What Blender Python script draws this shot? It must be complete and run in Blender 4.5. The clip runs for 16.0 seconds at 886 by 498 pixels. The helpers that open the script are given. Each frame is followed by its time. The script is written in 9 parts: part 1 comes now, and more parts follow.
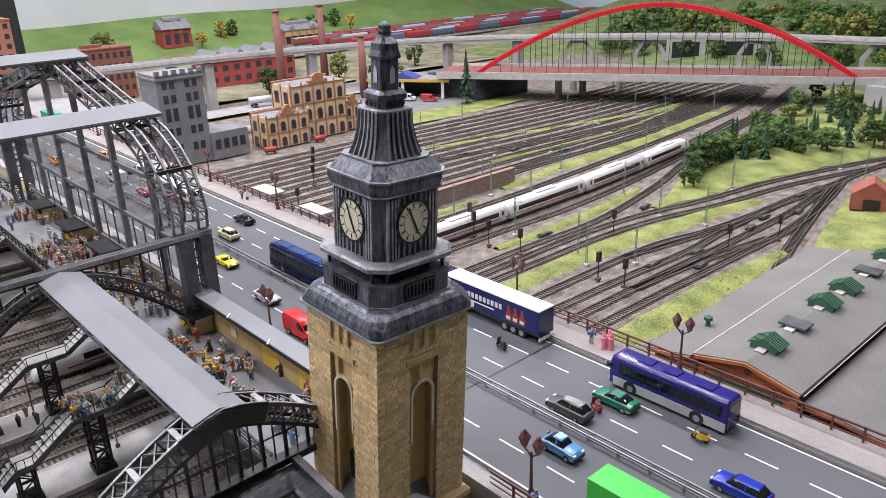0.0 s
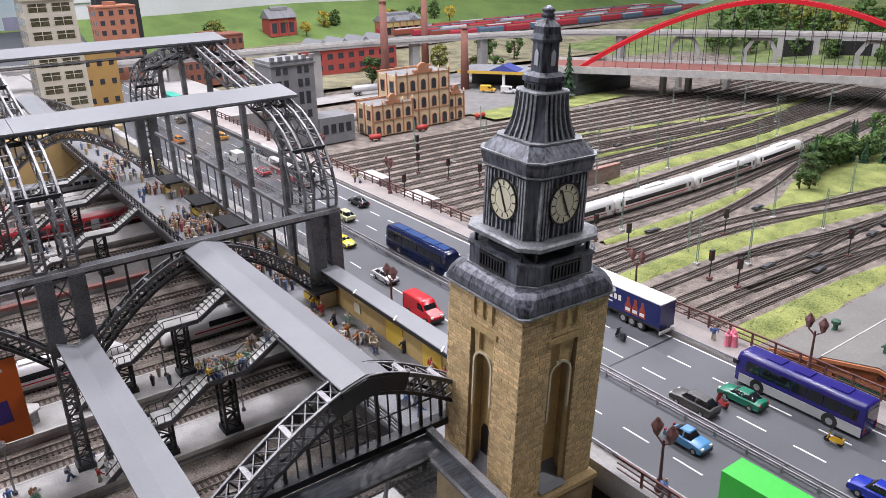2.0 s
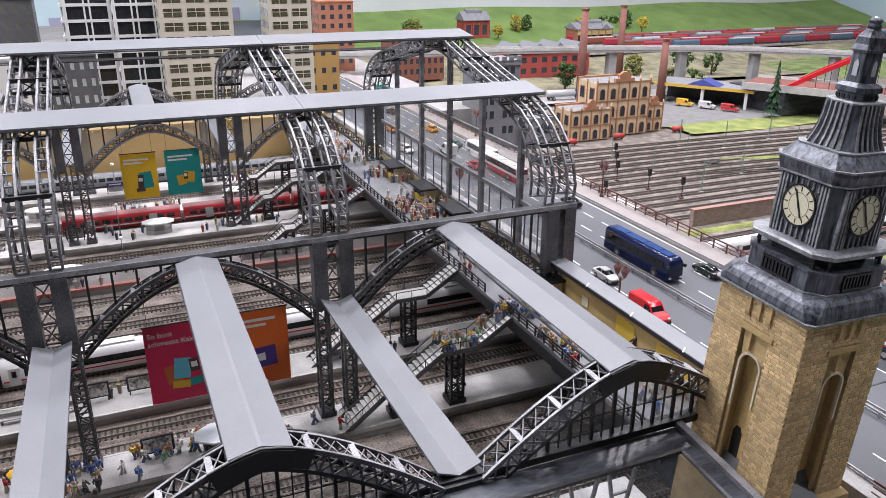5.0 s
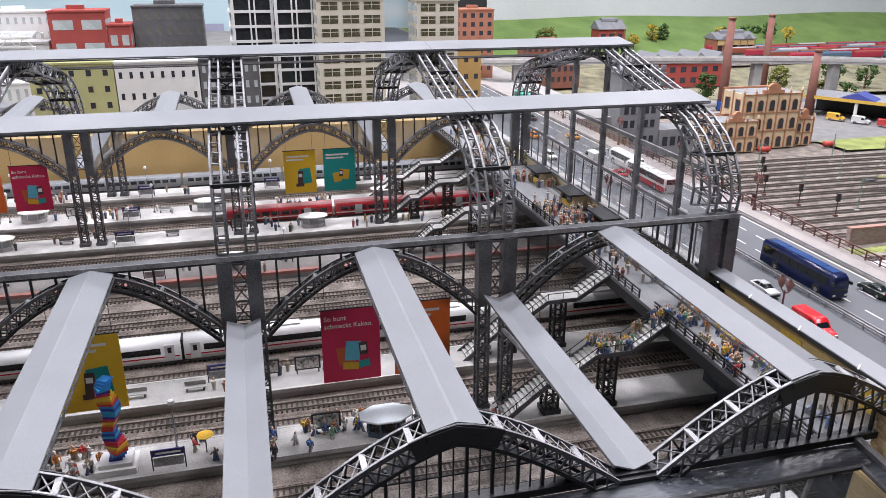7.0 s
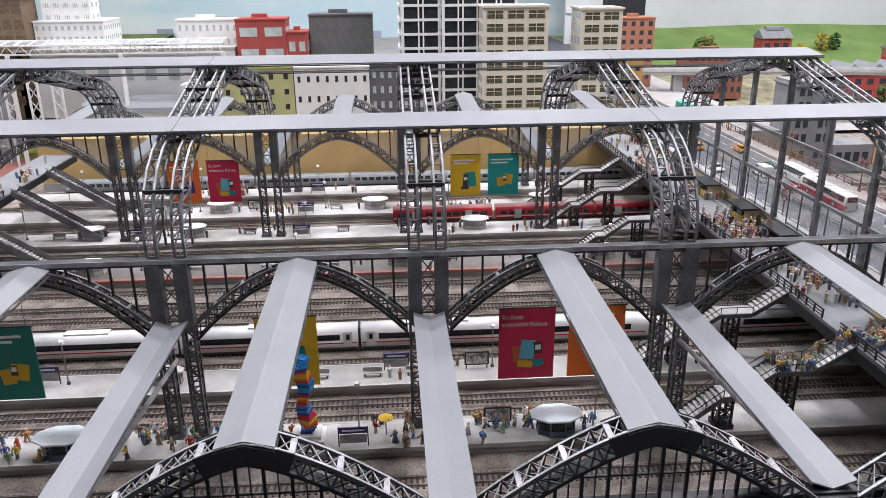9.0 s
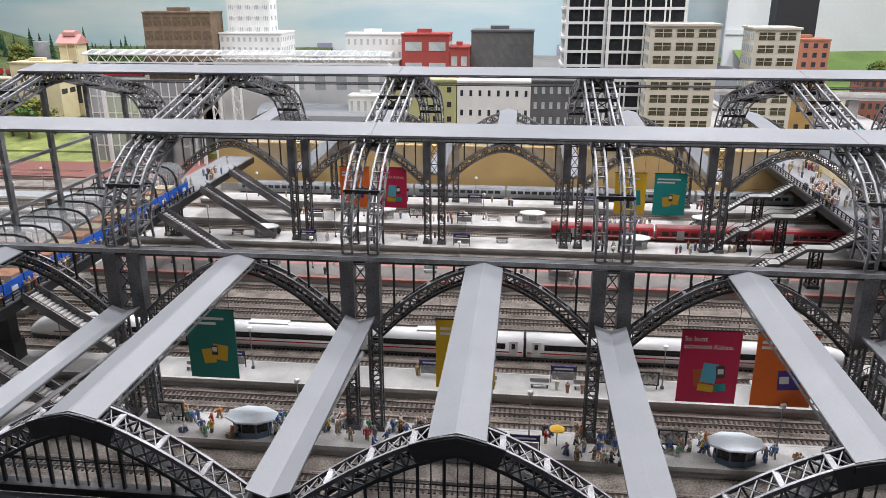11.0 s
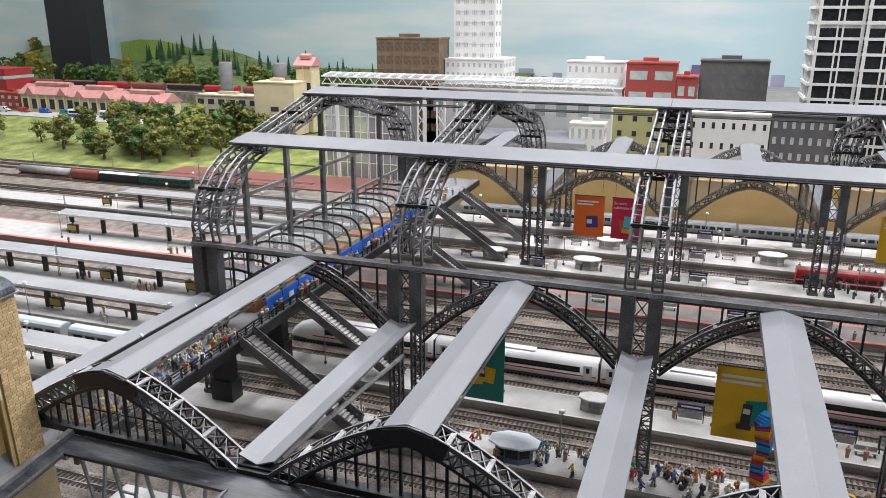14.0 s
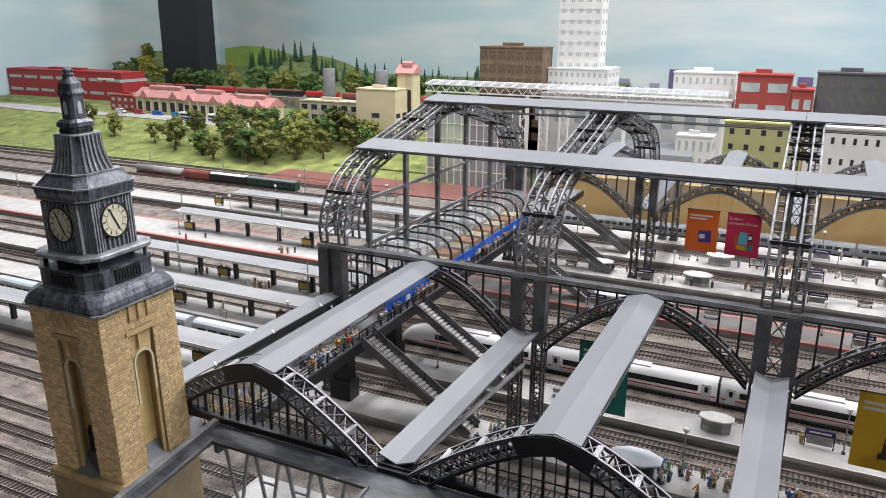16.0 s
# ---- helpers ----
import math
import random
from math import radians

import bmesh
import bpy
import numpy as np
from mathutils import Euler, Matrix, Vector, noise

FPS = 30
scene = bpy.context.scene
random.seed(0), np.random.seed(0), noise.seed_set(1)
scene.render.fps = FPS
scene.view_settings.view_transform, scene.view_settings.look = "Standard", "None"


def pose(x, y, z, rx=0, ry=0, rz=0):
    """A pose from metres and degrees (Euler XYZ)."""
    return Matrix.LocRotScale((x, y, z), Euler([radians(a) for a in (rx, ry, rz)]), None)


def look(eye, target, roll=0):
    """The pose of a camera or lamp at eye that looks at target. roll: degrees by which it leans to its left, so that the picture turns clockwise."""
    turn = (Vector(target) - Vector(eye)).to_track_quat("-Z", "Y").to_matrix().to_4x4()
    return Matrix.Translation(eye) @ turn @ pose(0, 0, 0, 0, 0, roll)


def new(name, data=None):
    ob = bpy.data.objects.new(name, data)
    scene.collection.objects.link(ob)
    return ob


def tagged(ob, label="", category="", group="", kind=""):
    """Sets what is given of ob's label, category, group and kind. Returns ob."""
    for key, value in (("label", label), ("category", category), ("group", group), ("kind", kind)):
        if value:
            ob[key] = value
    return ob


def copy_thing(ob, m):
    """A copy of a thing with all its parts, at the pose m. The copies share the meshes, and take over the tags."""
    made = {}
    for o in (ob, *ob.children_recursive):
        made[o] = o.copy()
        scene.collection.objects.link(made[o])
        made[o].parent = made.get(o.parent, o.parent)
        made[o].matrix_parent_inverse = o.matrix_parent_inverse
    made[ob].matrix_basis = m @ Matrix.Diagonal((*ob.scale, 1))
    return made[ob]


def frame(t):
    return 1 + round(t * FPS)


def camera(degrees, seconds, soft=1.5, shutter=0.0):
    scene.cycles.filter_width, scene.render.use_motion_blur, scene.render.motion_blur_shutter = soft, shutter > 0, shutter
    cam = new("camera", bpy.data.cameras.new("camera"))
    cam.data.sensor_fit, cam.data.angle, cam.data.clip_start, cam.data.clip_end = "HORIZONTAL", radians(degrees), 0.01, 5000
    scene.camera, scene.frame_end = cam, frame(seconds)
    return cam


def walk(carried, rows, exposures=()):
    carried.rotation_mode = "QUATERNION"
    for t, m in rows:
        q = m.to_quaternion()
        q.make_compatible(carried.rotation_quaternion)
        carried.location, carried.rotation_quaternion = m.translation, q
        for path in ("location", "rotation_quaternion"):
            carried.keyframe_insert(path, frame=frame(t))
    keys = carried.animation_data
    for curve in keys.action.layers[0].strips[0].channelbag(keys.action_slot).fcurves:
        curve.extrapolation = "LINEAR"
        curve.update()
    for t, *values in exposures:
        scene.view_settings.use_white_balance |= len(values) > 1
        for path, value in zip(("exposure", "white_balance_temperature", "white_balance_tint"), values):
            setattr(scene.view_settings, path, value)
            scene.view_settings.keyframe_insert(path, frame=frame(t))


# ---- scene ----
cam = camera(60.2, 16.0, 0.8)
PATH = [
    (0, (0.059, -0.007, 0.616), (-1.328, 1.234, -0.118), -1.9),
    (0.5, (0.049, -0.017, 0.614), (-1.367, 1.187, -0.127), -1.9),
    (1, (0.042, -0.032, 0.612), (-1.407, 1.13, -0.13), -1.8),
    (1.5, (0.039, -0.046, 0.612), (-1.444, 1.072, -0.13), -1.7),
    (2, (0.037, -0.061, 0.611), (-1.478, 1.014, -0.13), -1.5),
    (2.5, (0.031, -0.078, 0.608), (-1.52, 0.947, -0.128), -1.5),
    (3, (0.026, -0.099, 0.611), (-1.559, 0.874, -0.125), -1.3),
    (3.5, (0.026, -0.118, 0.612), (-1.592, 0.802, -0.12), -1.2),
    (4, (0.027, -0.132, 0.612), (-1.624, 0.729, -0.117), -0.9),
    (4.5, (0.021, -0.155, 0.61), (-1.662, 0.645, -0.116), -0.5),
    (4.7, (0.018, -0.167, 0.609), (-1.677, 0.61, -0.116), -0.1),
    (6.8, (0.029, -0.254, 0.609), (-1.777, 0.237, -0.097), 0.2),
    (7, (0.03, -0.258, 0.61), (-1.783, 0.206, -0.095), 0.1),
    (7.5, (0.032, -0.268, 0.61), (-1.8, 0.124, -0.092), 0.0),
    (8, (0.036, -0.281, 0.612), (-1.814, 0.025, -0.085), -0.1),
    (8.5, (0.041, -0.304, 0.614), (-1.823, -0.086, -0.077), -0.1),
    (8.7, (0.046, -0.314, 0.616), (-1.822, -0.135, -0.074), -0.3),
    (10.8, (0.066, -0.394, 0.61), (-1.819, -0.55, -0.038), 0.0),
    (11, (0.067, -0.404, 0.609), (-1.816, -0.606, -0.034), -0.1),
    (11.5, (0.068, -0.439, 0.61), (-1.806, -0.74, -0.023), 0.1),
    (12, (0.07, -0.468, 0.61), (-1.793, -0.842, -0.014), 0.2),
    (12.5, (0.074, -0.49, 0.609), (-1.776, -0.934, -0.006), 0.3),
    (13, (0.08, -0.507, 0.61), (-1.758, -1.015, 0.005), 0.3),
    (13.5, (0.083, -0.531, 0.614), (-1.739, -1.099, 0.017), 0.2),
    (14, (0.091, -0.553, 0.617), (-1.714, -1.184, 0.032), 0.1),
    (14.5, (0.101, -0.573, 0.618), (-1.687, -1.26, 0.044), 0.1),
    (15, (0.109, -0.583, 0.622), (-1.657, -1.329, 0.052), 0.0),
    (15.5, (0.116, -0.597, 0.621), (-1.634, -1.38, 0.053), 0.3),
    (16, (0.12, -0.612, 0.618), (-1.611, -1.437, 0.052), 0.4),
]
walk(cam, [(t, look(eye, target, roll)) for t, eye, target, roll in PATH], [(0, -0.06, 6400, 20), (3.5, 0.03, 6380, 20), (7, 0.1, 6340, 19), (11, 0.03, 6480, 15), (16, 0.0, 6500, 14)])

# ---- light: an exhibition hall, lit by lamps under its ceiling ----
K = 0.015  # metres in one plan unit; all plan numbers below are in units
scene.view_settings.exposure = 0.0
world = bpy.data.worlds.new("hall_air")
world.use_nodes = True
world.node_tree.nodes["Background"].inputs[0].default_value = (0.93, 0.96, 1.0, 1)
world.node_tree.nodes["Background"].inputs[1].default_value = 0.004
scene.world = world
LAMP_WATTS = 27.5


def ceiling_lamp(x, y, size, watts):
    d = bpy.data.lights.new("ceiling_lamp", "AREA")
    d.shape, d.size, d.energy = "DISK", size * K, watts
    d.color = (0.97, 0.985, 1.0)
    ob = new("ceiling_lamp", d)
    ob.matrix_world = look((x * K, y * K, 196 * K), (x * K, y * K, 0))
    return tagged(ob, "round white exhibition lamp under the ceiling", "lamp")


for lx, share in ((-250, 1.15), (-160, 1.25), (-90, 1.1), (-40, 0.42)):
    for ly, row in ((-190, 1.0), (-75, 0.97), (30, 1.0), (140, 1.2)):
        ceiling_lamp(lx, ly, 22, LAMP_WATTS * share * row)
ceiling_lamp(-200, 250, 22, LAMP_WATTS * 1.4)
ceiling_lamp(60, 150, 22, LAMP_WATTS * 1.6)
# Added fill lamp, no known source: brightens the far left hill and sky wall.
ceiling_lamp(-230, -310, 22, LAMP_WATTS * 1.3)

# ---- materials ----
def mat(name, col, rough=0.6, metal=0.0, var=0.18, broad=22.0, fine=420.0, bump=0.15, tint=None, rand=0.0, spec=0.5, depth=0.0006, stretch=None):
    """A painted or natural surface: broad stains, fine grain and a fine relief."""
    m = bpy.data.materials.new(name)
    m.use_nodes = True
    n, l = m.node_tree.nodes, m.node_tree.links
    b = n["Principled BSDF"]
    tc = n.new("ShaderNodeTexCoord")
    a = n.new("ShaderNodeTexNoise")
    a.inputs["Scale"].default_value, a.inputs["Detail"].default_value = broad, 4
    f = n.new("ShaderNodeTexNoise")
    f.inputs["Scale"].default_value, f.inputs["Detail"].default_value = fine, 2
    where = tc.outputs["Object"]
    if stretch:
        mp = n.new("ShaderNodeMapping")
        mp.inputs["Scale"].default_value = stretch
        l.new(where, mp.inputs["Vector"])
        where = mp.outputs["Vector"]
    l.new(where, a.inputs["Vector"])
    l.new(where, f.inputs["Vector"])
    mixv = n.new("ShaderNodeMath")
    mixv.operation = "MULTIPLY_ADD"
    mixv.inputs[1].default_value = 0.45
    l.new(f.outputs["Fac"], mixv.inputs[0])
    half = n.new("ShaderNodeMath")
    half.operation = "MULTIPLY"
    half.inputs[1].default_value = 0.55
    l.new(a.outputs["Fac"], half.inputs[0])
    l.new(half.outputs[0], mixv.inputs[2])
    r = n.new("ShaderNodeValToRGB")
    lo = [c * (1 - var) for c in col]
    hi = [min(1, c * (1 + var)) for c in (tint or col)]
    r.color_ramp.elements[0].position, r.color_ramp.elements[1].position = 0.34, 0.66
    r.color_ramp.elements[0].color, r.color_ramp.elements[1].color = (*lo, 1), (*hi, 1)
    l.new(mixv.outputs[0], r.inputs["Fac"])
    last = r.outputs["Color"]
    if rand:
        oi = n.new("ShaderNodeObjectInfo")
        hs = n.new("ShaderNodeHueSaturation")
        mr = n.new("ShaderNodeMapRange")
        mr.inputs["To Min"].default_value, mr.inputs["To Max"].default_value = 1 - rand, 1 + rand
        l.new(oi.outputs["Random"], mr.inputs["Value"])
        l.new(mr.outputs[0], hs.inputs["Value"])
        l.new(last, hs.inputs["Color"])
        last = hs.outputs["Color"]
    l.new(last, b.inputs["Base Color"])
    b.inputs["Roughness"].default_value, b.inputs["Metallic"].default_value = rough, metal
    b.inputs["Specular IOR Level"].default_value = spec
    if bump:
        bp = n.new("ShaderNodeBump")
        bp.inputs["Strength"].default_value, bp.inputs["Distance"].default_value = bump, depth
        l.new(f.outputs["Fac"], bp.inputs["Height"])
        l.new(bp.outputs[0], b.inputs["Normal"])
    return m


def glass_mat(name, tint=(0.9, 0.93, 0.95), gloss=0.09, haze=0.0):
    """Thin clear sheet: lets the view through, mirrors a little, and may be milky."""
    m = bpy.data.materials.new(name)
    m.use_nodes = True
    n, l = m.node_tree.nodes, m.node_tree.links
    n.remove(n["Principled BSDF"])
    tr = n.new("ShaderNodeBsdfTransparent")
    tr.inputs[0].default_value = (*tint, 1)
    gl = n.new("ShaderNodeBsdfGlossy")
    gl.inputs["Roughness"].default_value = 0.08
    df = n.new("ShaderNodeBsdfDiffuse")
    df.inputs[0].default_value = (0.75, 0.78, 0.8, 1)
    fr = n.new("ShaderNodeFresnel")
    fr.inputs[0].default_value = 1.35
    m1, m2 = n.new("ShaderNodeMixShader"), n.new("ShaderNodeMixShader")
    m1.inputs[0].default_value = haze
    l.new(tr.outputs[0], m1.inputs[1])
    l.new(df.outputs[0], m1.inputs[2])
    mu = n.new("ShaderNodeMath")
    mu.operation = "MULTIPLY"
    mu.inputs[1].default_value = gloss * 10
    l.new(fr.outputs[0], mu.inputs[0])
    l.new(mu.outputs[0], m2.inputs[0])
    l.new(m1.outputs[0], m2.inputs[1])
    l.new(gl.outputs[0], m2.inputs[2])
    l.new(m2.outputs[0], n["Material Output"].inputs[0])
    return m


def brick_mat(name, c1, c2, mortar, width, height, gap=0.012, rough=0.8, bump=0.5, axis="X"):
    """Courses for walls: rows along z, on faces of both directions."""
    m = mat(name, c1, rough, var=0.15, bump=0)
    n, l = m.node_tree.nodes, m.node_tree.links
    b = n["Principled BSDF"]
    tc = next(x for x in n if x.bl_idname == "ShaderNodeTexCoord")
    sep, com, add = n.new("ShaderNodeSeparateXYZ"), n.new("ShaderNodeCombineXYZ"), n.new("ShaderNodeMath")
    l.new(tc.outputs["Object"], sep.inputs[0])
    l.new(sep.outputs[0], add.inputs[0])
    l.new(sep.outputs[1], add.inputs[1])
    l.new(add.outputs[0], com.inputs[0])
    l.new(sep.outputs[2], com.inputs[1])
    br = n.new("ShaderNodeTexBrick")
    l.new(com.outputs[0], br.inputs["Vector"])
    br.inputs["Color1"].default_value, br.inputs["Color2"].default_value, br.inputs["Mortar"].default_value = (*c1, 1), (*c2, 1), (*mortar, 1)
    br.inputs["Scale"].default_value = 1.0
    br.inputs["Brick Width"].default_value, br.inputs["Row Height"].default_value = width * K, height * K
    br.inputs["Mortar Size"].default_value = gap * K
    old = b.inputs["Base Color"].links[0].from_socket
    mx = n.new("ShaderNodeMix")
    mx.data_type, mx.blend_type = "RGBA", "MULTIPLY"
    mx.inputs["Factor"].default_value = 0.5
    l.new(br.outputs["Color"], mx.inputs["A"])
    lift = n.new("ShaderNodeBrightContrast")
    lift.inputs["Bright"].default_value = 0.45
    l.new(old, lift.inputs[0])
    l.new(lift.outputs[0], mx.inputs["B"])
    l.new(mx.outputs["Result"], b.inputs["Base Color"])
    bp = n.new("ShaderNodeBump")
    bp.inputs["Strength"].default_value, bp.inputs["Distance"].default_value = bump, 0.0008
    bp.invert = True
    l.new(br.outputs["Fac"], bp.inputs["Height"])
    l.new(bp.outputs[0], b.inputs["Normal"])
    return m


def sky_mat():
    """The painted sky of the hall's back walls: pale blue with soft clouds."""
    m = bpy.data.materials.new("painted_sky")
    m.use_nodes = True
    n, l = m.node_tree.nodes, m.node_tree.links
    b = n["Principled BSDF"]
    tc, mp, no = n.new("ShaderNodeTexCoord"), n.new("ShaderNodeMapping"), n.new("ShaderNodeTexNoise")
    mp.inputs["Scale"].default_value = (0.35, 0.35, 1.6)
    no.inputs["Scale"].default_value, no.inputs["Detail"].default_value = 2.2, 5
    l.new(tc.outputs["Object"], mp.inputs[0])
    l.new(mp.outputs[0], no.inputs["Vector"])
    r = n.new("ShaderNodeValToRGB")
    r.color_ramp.elements[0].position, r.color_ramp.elements[1].position = 0.45, 0.72
    r.color_ramp.elements[0].color, r.color_ramp.elements[1].color = (0.43, 0.57, 0.61, 1), (0.66, 0.69, 0.67, 1)
    l.new(no.outputs["Fac"], r.inputs[0])
    l.new(r.outputs[0], b.inputs["Base Color"])
    b.inputs["Roughness"].default_value = 0.7
    return m


STEEL = mat("dark_steel_paint", (0.05, 0.052, 0.057), 0.4, 0.15, 0.3, 30, 500, 0.1, tint=(0.115, 0.118, 0.126))
STEEL_D = mat("black_steel_paint", (0.018, 0.019, 0.021), 0.45, 0.1, 0.3)
# On arch and truss tops this paler steel also stands in for highlights.
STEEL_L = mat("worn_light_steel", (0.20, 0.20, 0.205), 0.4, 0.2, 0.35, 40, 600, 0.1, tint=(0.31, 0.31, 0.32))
SHEET = mat("grey_roof_sheet", (0.19, 0.198, 0.212), 0.42, 0.0, 0.09, 14, 600, 0.08)
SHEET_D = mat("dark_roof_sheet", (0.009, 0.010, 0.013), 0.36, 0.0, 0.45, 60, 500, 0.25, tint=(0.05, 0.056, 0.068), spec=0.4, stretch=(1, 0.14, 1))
LEAD = mat("weathered_lead", (0.014, 0.015, 0.02), 0.36, 0.25, 0.6, 110, 420, 0.3, tint=(0.12, 0.13, 0.155), stretch=(1, 1, 0.16))
STEEL_T = mat("grey_truss_paint", (0.085, 0.088, 0.095), 0.4, 0.15, 0.35, 60, 500, 0.1, tint=(0.19, 0.195, 0.205))
LEAD_L = mat("dry_brushed_lead_edge", (0.20, 0.21, 0.225), 0.5, 0.2, 0.4, 70, 420, 0.2, tint=(0.26, 0.27, 0.285))
CONCRETE = mat("pale_platform_concrete", (0.42, 0.41, 0.395), 0.75, 0, 0.22, 40, 420, 0.25)
CONCRETE_D = mat("grey_bridge_concrete", (0.34, 0.335, 0.325), 0.8, 0, 0.2, 18, 380, 0.25)
CONCRETE_M = mat("worn_platform_concrete", (0.33, 0.325, 0.31), 0.75, 0, 0.2, 26, 520, 0.2)
STEEL_M = mat("mid_grey_steel", (0.13, 0.13, 0.135), 0.45, 0.15, 0.3, 40, 600, 0.1, tint=(0.2, 0.2, 0.205))
EDGE_RED = mat("salmon_platform_edge", (0.40, 0.165, 0.14), 0.7, 0, 0.2)
ASPHALT = mat("miniature_asphalt", (0.092, 0.098, 0.108), 0.62, 0, 0.14, 10, 600, 0.15)
PAVE = mat("pinkish_pavement", (0.29, 0.26, 0.245), 0.8, 0, 0.18, 24, 480, 0.3)
PAVE_W = mat("dark_worn_paving", (0.17, 0.155, 0.145), 0.8, 0, 0.25, 30, 480, 0.3)
PAINT_W = mat("white_road_paint", (0.75, 0.75, 0.73), 0.7, 0, 0.12)
BALLAST = mat("brown_grey_ballast", (0.10, 0.083, 0.07), 0.9, 0, 0.5, 30, 330, 1.0, tint=(0.21, 0.18, 0.155), depth=0.0012)
BALLAST_G = mat("grey_ballast", (0.10, 0.082, 0.07), 0.9, 0, 0.5, 26, 330, 1.0, tint=(0.22, 0.185, 0.16), depth=0.0012)
SLEEPER = mat("dark_sleeper", (0.05, 0.04, 0.034), 0.85, 0, 0.35)
RAIL = mat("worn_rail", (0.24, 0.205, 0.18), 0.38, 0.5, 0.3)
GRASS = mat("meadow_flock", (0.11, 0.155, 0.035), 0.95, 0, 0.35, 16, 300, 0.9, tint=(0.25, 0.275, 0.085), depth=0.0015)
GRASS_D = mat("dark_meadow_flock", (0.065, 0.115, 0.035), 0.95, 0, 0.4, 14, 260, 0.9, tint=(0.16, 0.20, 0.07), depth=0.0015)
SCRUB = mat("dry_scrub_ground", (0.12, 0.105, 0.075), 0.95, 0, 0.4, 14, 260, 0.9, tint=(0.23, 0.215, 0.13), depth=0.0015)
SAND = mat("sandstone_mortar", (0.34, 0.25, 0.13), 0.85, 0, 0.25, 60, 500, 0.4)
BRICK = mat("sandstone_brick", (0.66, 0.475, 0.245), 0.8, 0, 0.07, 120, 700, 0.5, tint=(0.75, 0.55, 0.295), rand=0.2)
SAND_P = mat("sandstone_plain", (0.50, 0.36, 0.17), 0.8, 0, 0.22, 40, 400, 0.3)
# Recess stone is lightened; the colour stands in for light falling inside.
SAND_LIT = mat("sandstone_lit_recess", (0.60, 0.43, 0.18), 0.8, 0, 0.2, 30, 300, 0.3)
OCHRE = mat("ochre_plaster", (0.45, 0.32, 0.13), 0.8, 0, 0.12, 8, 200, 0.2)
RAILING = mat("oxide_red_railing", (0.13, 0.05, 0.045), 0.6, 0, 0.3)
WHITE = mat("white_plastic", (0.75, 0.75, 0.73), 0.4, 0, 0.05)
BLACK = mat("black_plastic", (0.02, 0.02, 0.022), 0.35, 0, 0.2)
GLASS = glass_mat("clear_pane", (0.93, 0.945, 0.95), 0.03, 0.03)
GLASS_F = glass_mat("front_roof_glass", (0.9, 0.92, 0.93), 0.0, 0.02)
GLASS_S = glass_mat("hazy_spandrel_glass", (0.88, 0.9, 0.92), 0.03, 0.3)
GLASS_D = glass_mat("far_arch_glass", (0.9, 0.92, 0.93), 0.03, 0.1)
GLASS_R = glass_mat("milky_roof_glass", (0.85, 0.87, 0.9), 0.12, 0.35)
SKY = sky_mat()
HALL = mat("hall_ceiling_paint", (0.06, 0.06, 0.063), 0.9, 0, 0.08, 3, 60, 0)
GOLD = mat("golden_ochre_wall", (0.50, 0.34, 0.14), 0.75, 0, 0.1, 10, 200, 0.15)

